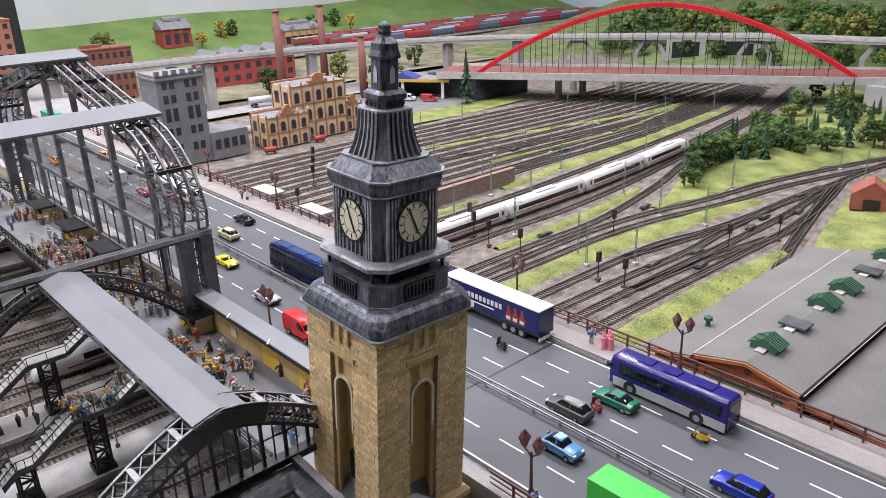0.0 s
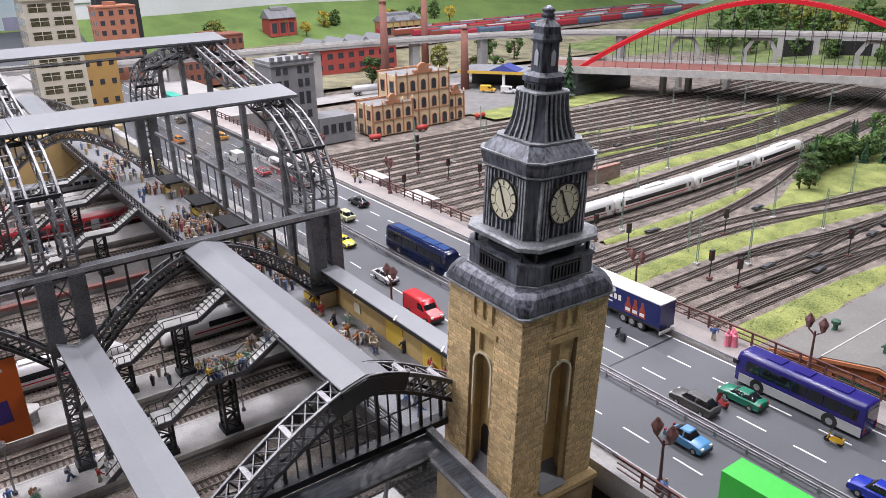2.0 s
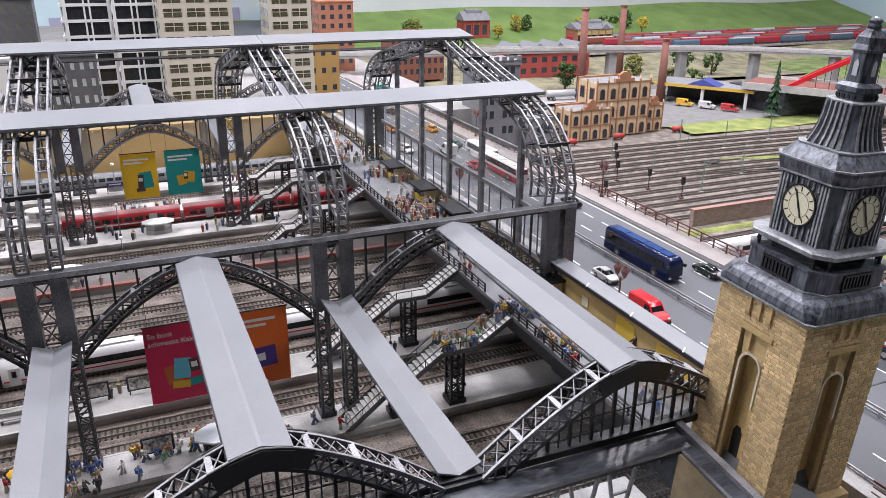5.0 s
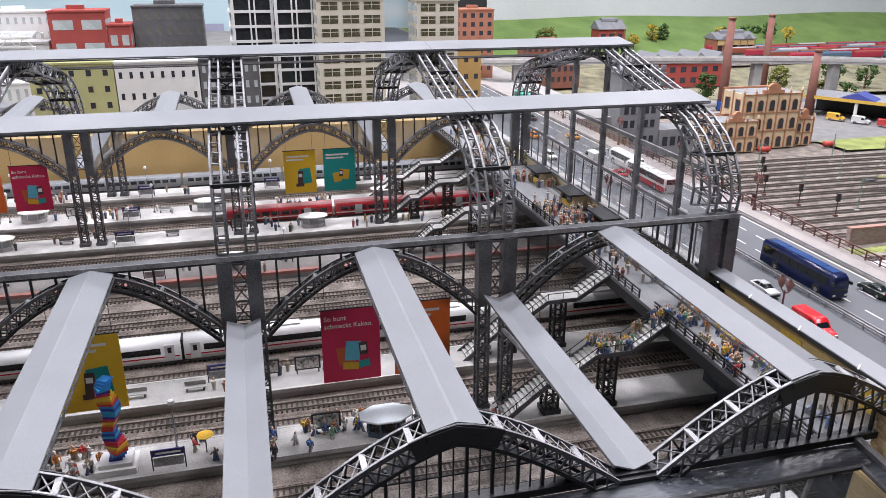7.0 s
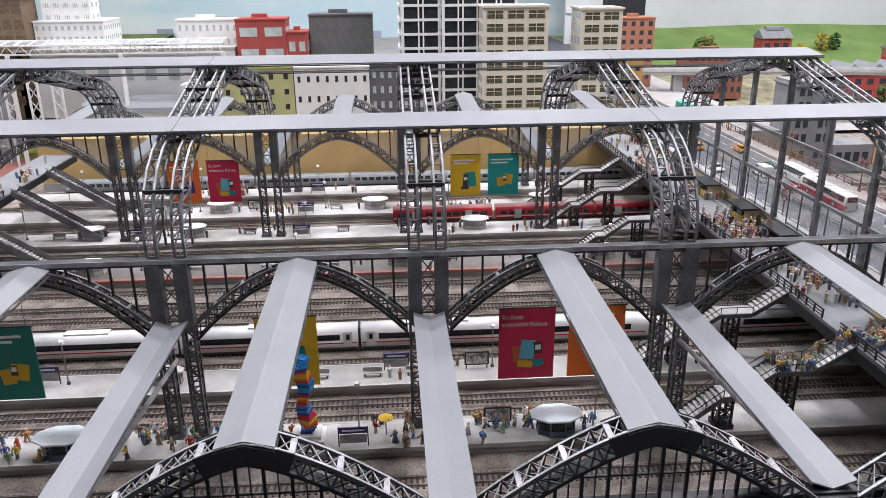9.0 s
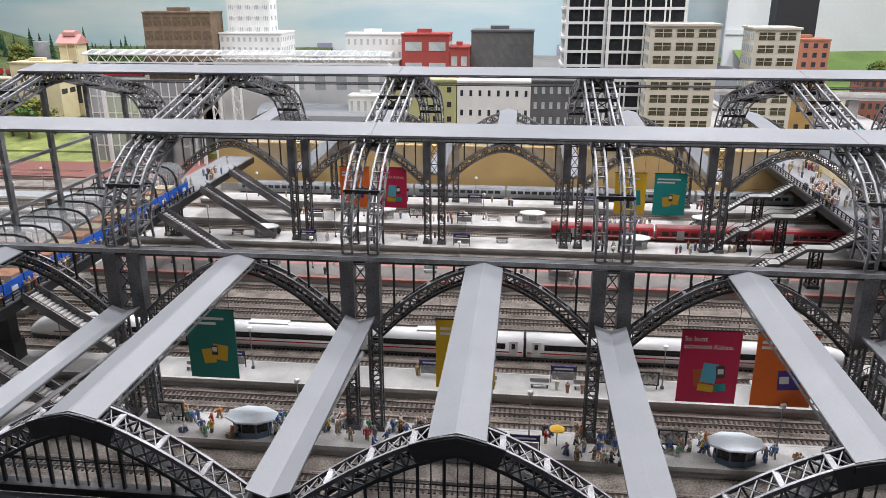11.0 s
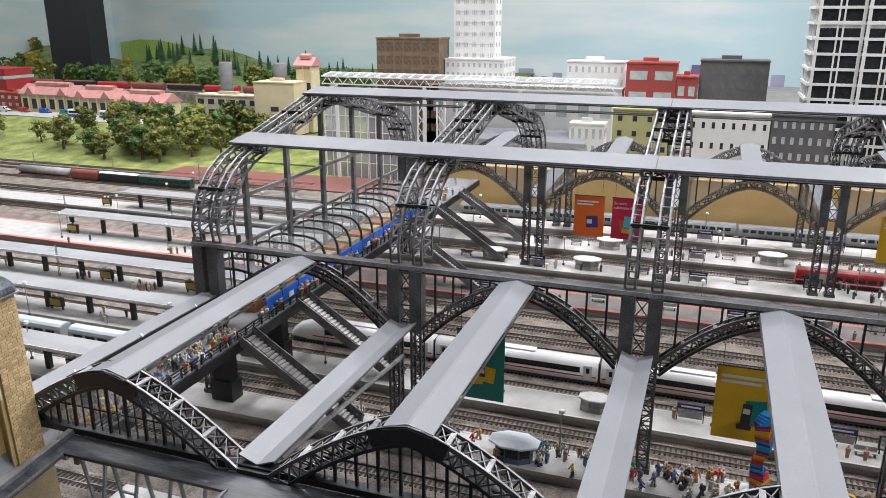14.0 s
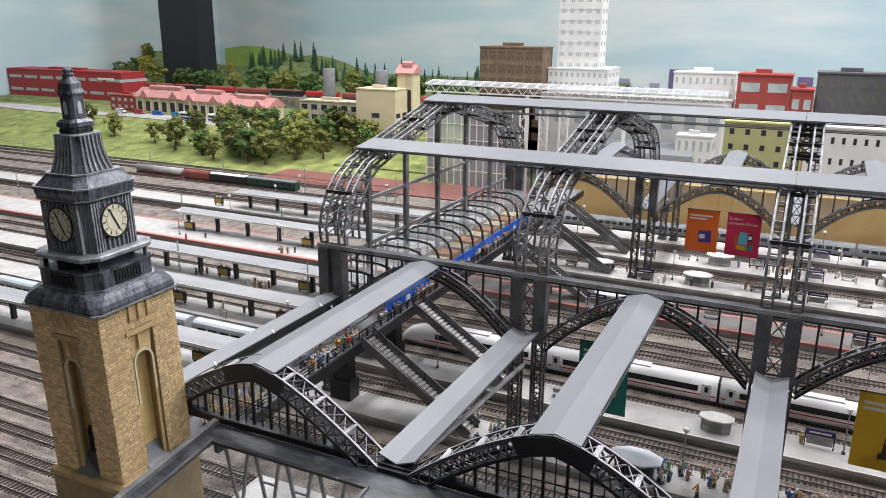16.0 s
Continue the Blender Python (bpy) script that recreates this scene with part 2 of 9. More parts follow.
# ---- mesh helpers ----
class M:
    """Collects vertices and faces in plan units."""

    def __init__(self):
        self.v, self.f, self.mi, self.cur = [], [], [], 0

    def add(self, vs, fs):
        o = len(self.v)
        self.v += [tuple(p) for p in vs]
        self.f += [tuple(o + i for i in q) for q in fs]
        self.mi += [self.cur] * len(fs)
        return self

    def box(self, x0, x1, y0, y1, z0, z1):
        vs = [(x, y, z) for z in (z0, z1) for y in (y0, y1) for x in (x0, x1)]
        return self.add(vs, [(0, 2, 3, 1), (4, 5, 7, 6), (0, 1, 5, 4), (2, 6, 7, 3), (0, 4, 6, 2), (1, 3, 7, 5)])

    def beam(self, p, q, w, h=None, up=(0, 0, 1)):
        h = h or w
        p, q = Vector(p), Vector(q)
        d = (q - p).normalized()
        s = d.cross(Vector(up))
        if s.length < 1e-4:
            s = d.cross(Vector((1, 0, 0)))
        s.normalize()
        u = s.cross(d)
        vs = [c + s * (a * w / 2) + u * (b * h / 2) for c in (p, q) for a, b in ((-1, -1), (1, -1), (1, 1), (-1, 1))]
        return self.add(vs, [(0, 3, 2, 1), (4, 5, 6, 7), (0, 1, 5, 4), (1, 2, 6, 5), (2, 3, 7, 6), (3, 0, 4, 7)])

    def path(self, pts, w, h=None, up=(0, 0, 1)):
        h, q, rings, s = h or w, [Vector(p) for p in pts], [], None
        for i, p in enumerate(q):
            d = (q[min(i + 1, len(q) - 1)] - q[max(i - 1, 0)]).normalized()
            c = d.cross(Vector(up))
            if c.length < 0.05:
                c = s or d.cross(Vector((1, 0, 0)))
            elif s and c.dot(s) < 0:
                c = -c
            s = c.normalized()
            u = s.cross(d)
            rings.append([p + s * (a * w / 2) + u * (b * h / 2) for a, b in ((-1, -1), (1, -1), (1, 1), (-1, 1))])
        return self.loft(rings)

    def tube(self, p, q, r, n=6, r2=None):
        p, q = Vector(p), Vector(q)
        d = (q - p).normalized()
        s = d.orthogonal().normalized()
        u = d.cross(s)
        r2 = r if r2 is None else r2
        vs = [c + (s * math.cos(a) + u * math.sin(a)) * k for c, k in ((p, r), (q, r2)) for a in (2 * math.pi * i / n for i in range(n))]
        return self.add(vs, [(i, (i + 1) % n, n + (i + 1) % n, n + i) for i in range(n)] + [tuple(range(n))[::-1], tuple(range(n, 2 * n))])

    def loft(self, rings, caps=True):
        n = len(rings[0])
        vs = [p for r in rings for p in r]
        fs = [(k * n + i, k * n + (i + 1) % n, (k + 1) * n + (i + 1) % n, (k + 1) * n + i) for k in range(len(rings) - 1) for i in range(n)]
        if caps:
            fs += [tuple(range(n))[::-1], tuple(range((len(rings) - 1) * n, len(rings) * n))]
        return self.add(vs, fs)

    def lathe(self, prof, n=12, c=(0, 0, 0)):
        return self.loft([[(c[0] + r * math.cos(2 * math.pi * i / n), c[1] + r * math.sin(2 * math.pi * i / n), c[2] + z) for i in range(n)] for r, z in prof])

    def ext(self, poly, axis, a, b):
        """A polygon drawn in the other two axes, drawn out along axis from a to b."""
        def at(p, t):
            return {"x": (t, p[0], p[1]), "y": (p[0], t, p[1]), "z": (p[0], p[1], t)}[axis]
        return self.loft([[at(p, a) for p in poly], [at(p, b) for p in poly]])

    def sheet(self, rows):
        """A skin over rows of points."""
        n = len(rows[0])
        return self.add([p for r in rows for p in r], [(k * n + i, k * n + i + 1, (k + 1) * n + i + 1, (k + 1) * n + i) for k in range(len(rows) - 1) for i in range(n - 1)])

    def blob(self, c, r, seed=0, n=7, flat=0.85, rough=0.25):
        rnd = random.Random(seed)
        rings = []
        for k in range(1, 5):
            th = math.pi * k / 5
            rings.append([(c[0] + r * math.sin(th) * math.cos(2 * math.pi * i / n + k) * (1 + rnd.uniform(-rough, rough)), c[1] + r * math.sin(th) * math.sin(2 * math.pi * i / n + k) * (1 + rnd.uniform(-rough, rough)), c[2] + r * flat * math.cos(th) * (1 + rnd.uniform(-rough, rough))) for i in range(n)])
        return self.loft(rings)

    def mesh(self, name, mats, smooth=False):
        me = bpy.data.meshes.new(name)
        me.from_pydata([(x * K, y * K, z * K) for x, y, z in self.v], [], self.f)
        for m in mats if isinstance(mats, (list, tuple)) else [mats]:
            me.materials.append(m)
        if any(self.mi):
            me.polygons.foreach_set("material_index", self.mi)
        if smooth:
            me.polygons.foreach_set("use_smooth", [True] * len(me.polygons))
        me.update()
        return me


def at(x, y, z, rz=0.0, rx=0.0, ry=0.0):
    return pose(x * K, y * K, z * K, rx, ry, rz)


def part(name, m, mats, parent=None, label="", smooth=False, kind="", pos=None):
    """One mesh object; under a thing or a part where parent is given."""
    ob = new(name, m.mesh(name, mats, smooth) if isinstance(m, M) else m)
    if parent:
        ob.parent = parent
    if pos is not None:
        ob.matrix_basis = pos
    return tagged(ob, label, kind=kind)


def rounded(ob, width=0.1, steps=3):
    """Rounds the edges of a moulded body."""
    b = ob.modifiers.new("rounded_edges", "BEVEL")
    b.width, b.segments, b.limit_method, b.angle_limit = width * K, steps, "ANGLE", math.radians(22)
    ob.data.polygons.foreach_set("use_smooth", [True] * len(ob.data.polygons))
    return ob


def thing(name, label, category, group="", pos=None):
    ob = new(name)
    ob.empty_display_size = 0.01
    if pos is not None:
        ob.matrix_basis = pos
    return tagged(ob, label, category, group)


def solid(name, m, mats, label, category, group="", pos=None, smooth=False, kind=""):
    """A thing that is one mesh."""
    return tagged(part(name, m, mats, None, label, smooth, kind, pos), "", category, group)


def setting(name, m, mats, label, category, smooth=False):
    return tagged(part(name, m, mats, None, label, smooth), "", category, "", "structure")


def spline(pts, step=1.5):
    """Points along a smooth line through pts."""
    out = []
    q = [pts[0], *pts, pts[-1]]
    for i in range(1, len(q) - 2):
        p0, p1, p2, p3 = (Vector(a) for a in q[i - 1:i + 3])
        n = max(1, int((p2 - p1).length / step))
        for k in range(n):
            t = k / n
            out.append(0.5 * ((2 * p1) + (p2 - p0) * t + (2 * p0 - 5 * p1 + 4 * p2 - p3) * t * t + (3 * p1 - p0 - 3 * p2 + p3) * t ** 3))
    return out + [Vector(pts[-1])]

# ---- the hall round the layout ----
setting("ceiling", M().box(-420, 120, -420, 420, 200, 203), HALL, "grey ceiling of the exhibition hall", "ceiling")
setting("wall_north", M().box(-404, -400, -420, 420, -60, 200), SKY, "back wall painted as a pale cloudy sky", "wall")
setting("wall_west", M().box(-400, 120, -404, -400, -60, 200), SKY, "end wall painted as a pale cloudy sky", "wall")
setting("wall_east", M().box(-400, 120, 400, 404, -60, 200), SKY, "end wall painted as a pale cloudy sky", "wall")
PANEL = mat("pale_grey_hall_panel", (0.55, 0.57, 0.58), 0.7, 0, 0.05, 4, 60, 0)
setting("wall_panels", M().box(-352, -350, 58, 400, -2, 200), PANEL, "pale grey panelled wall of the hall", "wall")
setting("panel_post", M().box(-350, -349, 84, 88, 8, 200), PANEL, "pale grey wall post", "trim")
setting("panel_rail", M().box(-350, -349.2, 58, 84, 22, 24), PANEL, "pale grey wall rail", "trim")
setting("wall_south", M().box(116, 120, -400, 400, -60, 200), HALL, "plain grey hall wall behind the visitor", "wall")
setting("floor", M().box(-400, 116, -400, 400, -62, -60), HALL, "grey floor of the exhibition hall", "floor")

# ---- ground of the layout ----
setting("ground", M().box(-400, 10, -400, 400, -2, 0), BALLAST, "layout base strewn with brown grey ballast", "ground")


def track(pts, sleepers=True, bed=True):
    """A track: ballast bed, sleepers and two rails along a smooth line."""
    line = spline([(x, y, z) for x, y, z in pts], 2.0)
    straight = len(pts) == 2
    if straight:
        line = [Vector(pts[0]), Vector(pts[1])]
    root = thing("track", "model railway track with dark sleepers and worn rails on ballast", "track", "station and yard tracks")
    root["kind"] = "structure"
    left, right, rows = [], [], []
    for i, p in enumerate(line):
        d = (line[min(i + 1, len(line) - 1)] - line[max(i - 1, 0)]).normalized()
        s = Vector((d.y, -d.x, 0))
        left.append(p + s * 0.55 + Vector((0, 0, 0.36)))
        right.append(p - s * 0.55 + Vector((0, 0, 0.36)))
        rows.append([p + s * 1.55, p + s * 1.12 + Vector((0, 0, 0.18)), p - s * 1.12 + Vector((0, 0, 0.18)), p - s * 1.55])
    for side in (left, right):
        part("rail", M().path(side, 0.10, 0.16), RAIL, root)
    if bed:
        part("ballast_bed", M().sheet(rows), BALLAST_G, root)
    m = M()
    total = 0.0
    for a, b in zip(line, line[1:]):
        d = (b - a)
        ln = d.length
        d = d.normalized()
        s = Vector((d.y, -d.x, 0))
        t = (0.5 - total) % 0.5
        while t < ln:
            c = a + d * t + Vector((0, 0, 0.22))
            m.beam(c - s * 0.92, c + s * 0.92, 0.2, 0.12)
            t += 0.5
        total += ln
    part("sleepers", m, SLEEPER, root, kind="stuff")
    return root


HALL_TRACKS = (-37.0, -40.5, -46.5, -50.6, -60.7, -63.6, -72.2, -75.9, -79.2, -82.5, -85.8, -89.2, -94.0, -105.4, -109.2, -119.9, -122.7, -133.0, -135.7, -145.2)
for tx in HALL_TRACKS:
    track([(tx, -300, 0), (tx, 62, 0)])


for tx in (-33.6, -30.2, -26.8):
    track([(tx, -300, 0), (tx, -93, 0)])


def platform(x0, x1, y0, y1, label, edge=None, paving=None):
    root = thing("platform", label, "platform")
    root["kind"] = "structure"
    part("slab", M().box(x0 + 0.25, x1 - 0.25, y0, y1, 0, 1.05), CONCRETE_D, root)
    part("paving", M().box(x0 + 0.3, x1 - 0.3, y0, y1, 1.052, 1.12), paving or CONCRETE, root)
    e = 0.8 if edge else 0.28
    part("edge_stone", M().box(x0, x0 + e, y0, y1, 0.7, 1.13), edge or CONCRETE, root)
    part("edge_stone", M().box(x1 - e, x1, y0, y1, 0.7, 1.13), edge or CONCRETE, root)
    return root


platform(-59.0, -54.4, -280, 27, "pale concrete station platform with people and kiosks")
platform(-70.2, -65.5, -91, 27, "narrow worn concrete platform beside the white express train", None, CONCRETE_M)
platform(-103.0, -96.6, -91, 27, "platform with salmon coloured edges in the main hall", EDGE_RED, PAVE_W)
platform(-118.0, -112.0, -91, 27, "pale platform under the far row of columns")
platform(-131.0, -124.5, -91, 27, "pale platform beside the red train")
platform(-142.8, -137.5, -91, 27, "far pale platform in front of the silver train")
platform(-74.0, -69.0, -280, -91.1, "pale platform under a grey canopy outside the hall")
platform(-86.6, -81.0, -280, -91.1, "pale platform under a grey canopy outside the hall")
platform(-108.2, -98.0, -280, -91.1, "wide platform with salmon coloured edges outside the hall", EDGE_RED)
platform(-127.6, -121.4, -280, -91.1, "pale platform under a short canopy outside the hall")

# ---- the steel hall: rows of arches (arcades), trusses and roof strips ----
YV = [25.4, 3, -19, -41, -63, -85.4]
YR = [14, -8, -30, -52, -74]
XA, XB, XC, XD = -31.7, -58.0, -114.0, -140.3
ZRA, ZVA, ZRB, ZVB = 17.3, 12.75, 17.8, 12.4


def arch_line(y0, y1, zs, zr, n=18, p=2.0, inset=1.2):
    """Points of an arch from one valley to the next."""
    c, h = (y0 + y1) / 2, abs(y1 - y0) / 2 - inset
    return [(c + h * (2 * i / n - 1), zs + (zr - zs) * (1 - abs(2 * i / n - 1) ** p)) for i in range(n + 1)]


def arch_girder(x, y0, y1, zs, zr, parent, wide=1.1, deep=1.25, plate=True, p=2.0, mt=None):
    """A lattice arch: four chords, side bracing, and a ladder of crosses on top."""
    out = arch_line(y0, y1, zs, zr, 24, p)
    n = len(out) - 1
    inn = []
    for i, (y, z) in enumerate(out):
        a, b = out[max(i - 1, 0)], out[min(i + 1, n)]
        d = Vector((b[0] - a[0], b[1] - a[1])).normalized()
        if d.x < 0:
            d = -d
        inn.append((y + d.y * deep, z - d.x * deep))
    g = part("arch_girder", M().path([(x, y, z - 0.16) for y, z in inn], wide * 0.5, 0.08), STEEL_D, parent, "dark lattice arch with wear and highlight painted on its top")
    brace, lace, plates = M(), M(), M()
    for s in (-1, 1):
        xs = x + s * wide / 2
        part("top_chord", M().path([(xs, y, z) for y, z in out], 0.2, 0.24), mt or STEEL, g)
        # Paler strip: dry-brushed wear plus the upward face's highlight, put into the colour.
        part("worn_highlight_edge", M().path([(xs, y, z + 0.13) for y, z in out], 0.17, 0.04), STEEL_L, g, "light edge, wear and highlight painted in")
        part("lower_chord", M().path([(xs, y, z) for y, z in inn], 0.2, 0.22), mt or STEEL_D, g)
        for i in range(n):
            brace.beam((xs, *out[i]), (xs, *inn[i + 1]), 0.08, 0.11)
            brace.beam((xs, *inn[i]), (xs, *out[i + 1]), 0.08, 0.11)
            if i % 2 == 0:
                brace.beam((xs, *out[i]), (xs, *inn[i]), 0.1, 0.13)
    for i in range(n):
        a, b = out[i], out[i + 1]
        lace.beam((x - wide / 2, *a), (x + wide / 2, *b), 0.065, 0.08)
        lace.beam((x + wide / 2, *a), (x - wide / 2, *b), 0.065, 0.08)
        if i % 3 == 0 and i:
            plates.beam((x - wide / 2, a[0], a[1] + 0.04), (x + wide / 2, a[0], a[1] + 0.04), 0.34 if plate else 0.3, 0.12)
    part("bracing", brace, STEEL, g, kind="stuff")
    part("top_lacing", lace, STEEL_M if plate else STEEL, g, kind="stuff")
    part("batten_lacing", plates, STEEL_L if plate else STEEL_M, g, "light plates across the top, wear and highlight painted in", kind="stuff")
    if plate:
        k = n // 2
        seg = out[k - 3:k + 4]
        for s in (-1, 1):
            part("apex_plate", M().path([(x + s * (wide / 2 + 0.13), y, z - 0.42) for y, z in seg], 0.1, 1.15), STEEL_D, g)
    return out, inn


def glazing(x, curve, zbase, parent, above=False, step=1.55, pane=None):
    """Window bars between an arch and a straight rail, with one sheet of glass."""
    ys = [p[0] for p in curve]
    def z_at(y):
        for (a, za), (b, zb) in zip(curve, curve[1:]):
            if min(a, b) <= y <= max(a, b):
                return za + (zb - za) * (y - a) / (b - a)
        return curve[0][1]
    lo, hi = min(ys), max(ys)
    n = max(2, round((hi - lo) / step))
    for i in range(n + 1):
        y = lo + (hi - lo) * i / n
        z = z_at(y)
        if abs(z - zbase) > 0.5:
            part("window_bar", M().box(x - 0.1, x + 0.1, y - 0.09, y + 0.09, min(z, zbase), max(z, zbase)), STEEL_D, parent)
            if i < n and not above:
                ym = y + (hi - lo) / n / 2
                part("thin_bar", M().box(x - 0.05, x + 0.05, ym - 0.035, ym + 0.035, min(z_at(ym), zbase), max(z_at(ym), zbase)), STEEL_D, parent)
    m = M()
    m.sheet([[(x, y, z) for y, z in curve], [(x, y, zbase) for y, _ in curve]])
    g = part("pane", m, pane or GLASS, parent, "large clear window pane")
    g.visible_shadow = False


def lattice_post(m, x, y, z0, z1, w=1.0, step=1.0):
    for sx in (-1, 1):
        for sy in (-1, 1):
            m.box(x + sx * w / 2 - 0.11, x + sx * w / 2 + 0.11, y + sy * w / 2 - 0.11, y + sy * w / 2 + 0.11, z0, z1)
    z, k = z0 + 0.3, 0
    while z + step < z1:
        for s in (-1, 1):
            t = s if k % 2 else -s
            m.beam((x + s * w / 2, y - t * w / 2, z), (x + s * w / 2, y + t * w / 2, z + step), 0.08, 0.1)
            m.beam((x - t * w / 2, y + s * w / 2, z), (x + t * w / 2, y + s * w / 2, z + step), 0.08, 0.1)
            m.beam((x + s * w / 2, y - w / 2, z), (x + s * w / 2, y + w / 2, z), 0.09, 0.12)
            m.beam((x - w / 2, y + s * w / 2, z), (x + w / 2, y + s * w / 2, z), 0.09, 0.12)
        z, k = z + step, k + 1
    m.box(x - w / 2 - 0.25, x + w / 2 + 0.25, y - w / 2 - 0.25, y + w / 2 + 0.25, z0, z0 + 0.5)


def inner_arcade(x, label):
    """The row of columns that carries the main trusses: lattice posts, plated pillars, arches, glazed spandrels and a deck beam."""
    root = thing("arcade", label, "arcade", "rows of arches")
    for i, y in enumerate(YV):
        end = i in (0, len(YV) - 1)
        for s in (-1, 1):
            yy = y + s * (0.9 if end else 1.15)
            if not end:
                m = M()
                lattice_post(m, x, yy, 1.1, 12.4, 0.95)
                part("post", m, STEEL, root, "dark lattice post on the platform")
            else:
                m = M()
                lattice_post(m, x, yy, 9.0 if y > 0 else 1.1, 12.4, 0.95)
                part("post", m, STEEL, root)
            m = M()
            for sx in (-0.55, 0.55):
                m.box(x + sx - 0.07, x + sx + 0.07, yy - 0.6, yy + 0.6, 11.8, 18.0)
            m.box(x - 0.5, x + 0.5, yy - 0.6, yy - 0.5, 11.8, 18.0)
            m.box(x - 0.5, x + 0.5, yy + 0.5, yy + 0.6, 11.8, 18.0)
            part("pillar", m, STEEL, root, "plated dark grey pillar")
        m = M()
        for z in (12.6, 14.3, 16.0, 17.6):
            m.beam((x, y - 0.8, z), (x, y + 0.8, z), 0.12, 0.14)
        for z in (12.6, 14.3, 16.0):
            m.beam((x, y - 0.6, z), (x, y + 0.6, z + 1.7), 0.07, 0.1)
            m.beam((x, y + 0.6, z), (x, y - 0.6, z + 1.7), 0.07, 0.1)
        part("cross_bracing", m, STEEL, root, kind="stuff")
    for y0, y1 in zip(YV, YV[1:]):
        # The XC row's lighter grey imitates haze and light on the far arches.
        out, inn = arch_girder(x, y0, y1, ZVB - 0.7, ZRB - 0.15, root, 1.0, 1.0, False, 1.8, STEEL_M if x == XC else None)
        up = [(y, z + 0.15) for y, z in out]
        glazing(x, up, 17.95, root, True, 1.75, GLASS_S if x == XC else GLASS)
    part("deck_beam", M().box(x - 0.55, x + 0.4, YV[-1] - 1.6, YV[0] + 1.6, 18.15, 18.4), STEEL, root, "flat grey steel beam along the top")
    part("deck_web", M().box(x - 0.4, x + 0.4, YV[-1] - 1.5, YV[0] + 1.5, 17.85, 18.15), STEEL_D, root)
    # Lighter edge paints in the highlight along the beam as well as wear.
    part("deck_edge", M().box(x + 0.41, x + 0.5, YV[-1] - 1.6, YV[0] + 1.6, 18.05, 18.45), STEEL_L, root, "light edge, wear and highlight painted in")
    return root


ZRD_, ZVD_ = 18.9, 13.4


def outer_arcade(x, zr, zv, label, infill=False):
    """The outer glazed row of arches: girders, window bars, sill."""
    root = thing("glazed_arcade", label, "arcade", "rows of arches")
    for y0, y1 in zip(YV, YV[1:]):
        # Infill arches get paler chords, imitating reflected light on the farthest row.
        out, inn = arch_girder(x, y0, y1, zv - 0.3, zr + (0.6 if not infill else -0.1), root, 1.5 if not infill else 1.2, 1.15, not infill, 1.45 if not infill else 1.7, STEEL_M if infill else None)
        if infill:
            pan = [(y, z) for y, z in inn[1:-1]]
            gp = part("pane", M().sheet([[(x - 0.2, y, z) for y, z in pan], [(x - 0.2, y, zv) for y, z in pan]]), GLASS_D, root, "large slightly hazy pane")
            gp.visible_shadow = False
            part("tie_rod", M().box(x - 0.05, x + 0.05, y1, y0, zv + 0.3, zv + 0.42), STEEL_D, root)
        else:
            glazing(x + 0.1, inn[1:-1], zv - 0.05, root, pane=GLASS_D)
            c = (y0 + y1) / 2
            part("transom", M().box(x + 0.05, x + 0.15, c - 6.2, c + 6.2, zv + 1.55, zv + 1.63), STEEL_D, root)
    if not infill:
        part("sill_beam", M().box(x - 0.35, x + 0.45, YV[-1], YV[0], zv - 0.55, zv - 0.08), STEEL_D, root, "dark sill beam")
    for y in YV:
        m = M()
        m.box(x - 0.75, x + 0.75, y - 1.2, y + 1.2, zv - 1.2, zv - 0.25)
        part("valley_shoe", m, STEEL_D, root)
    return root


inner_arcade(XB, "dark steel arcade with glazed spandrels and a deck beam")
inner_arcade(XC, "far dark steel arcade with glazed spandrels")
outer_arcade(XA, ZRA, ZVA, "glazed front arcade of dark lattice arches")
outer_arcade(XD, ZRD_, ZVD_, "far glazed arcade of dark lattice arches", True)
for x in (XD,):
    for y in YV[1:-1]:
        m = M()
        lattice_post(m, x, y - 1.1, 1.1, 12.6, 1.0)
        solid("lattice_column", m, STEEL, "dark lattice column under the far arcade", "column", "far columns")
        m = M()
        lattice_post(m, x, y + 1.1, 1.1, 12.6, 1.0)
        solid("lattice_column", m, STEEL, "dark lattice column under the far arcade", "column", "far columns")


def ridge_strip(y, xa, za, xb, zb):
    m = M()
    prof = lambda x, z: [(x, y - 1.6, z - 0.12), (x, y - 1.6, z), (x, y - 0.1, z + 0.4), (x, y + 0.1, z + 0.4), (x, y + 1.6, z), (x, y + 1.6, z - 0.12), (x, y, z + 0.28)]
    m.loft([prof(xa, za), prof(xb, zb)])
    root = thing("ridge_roof_strip", "grey folded sheet metal ridge roof between two arcades", "roof strip", "ridge strips")
    part("sheet", m, SHEET, root)
    part("end_cap", M().ext([(y - 1.62, za - 0.5), (y - 1.62, za - 0.13), (y, za + 0.27), (y + 1.62, za - 0.13), (y + 1.62, za - 0.5), (y, za - 0.1)], "x", *sorted((xa, xa + (0.25 if xb < xa else -0.25)))), STEEL_D, root)
    for s in (-1, 1):
        part("edge_angle", M().path([(xa, y + s * 1.6, za - 0.4), (xb, y + s * 1.6, zb - 0.4)], 0.1, 0.14), STEEL, root)
    return root


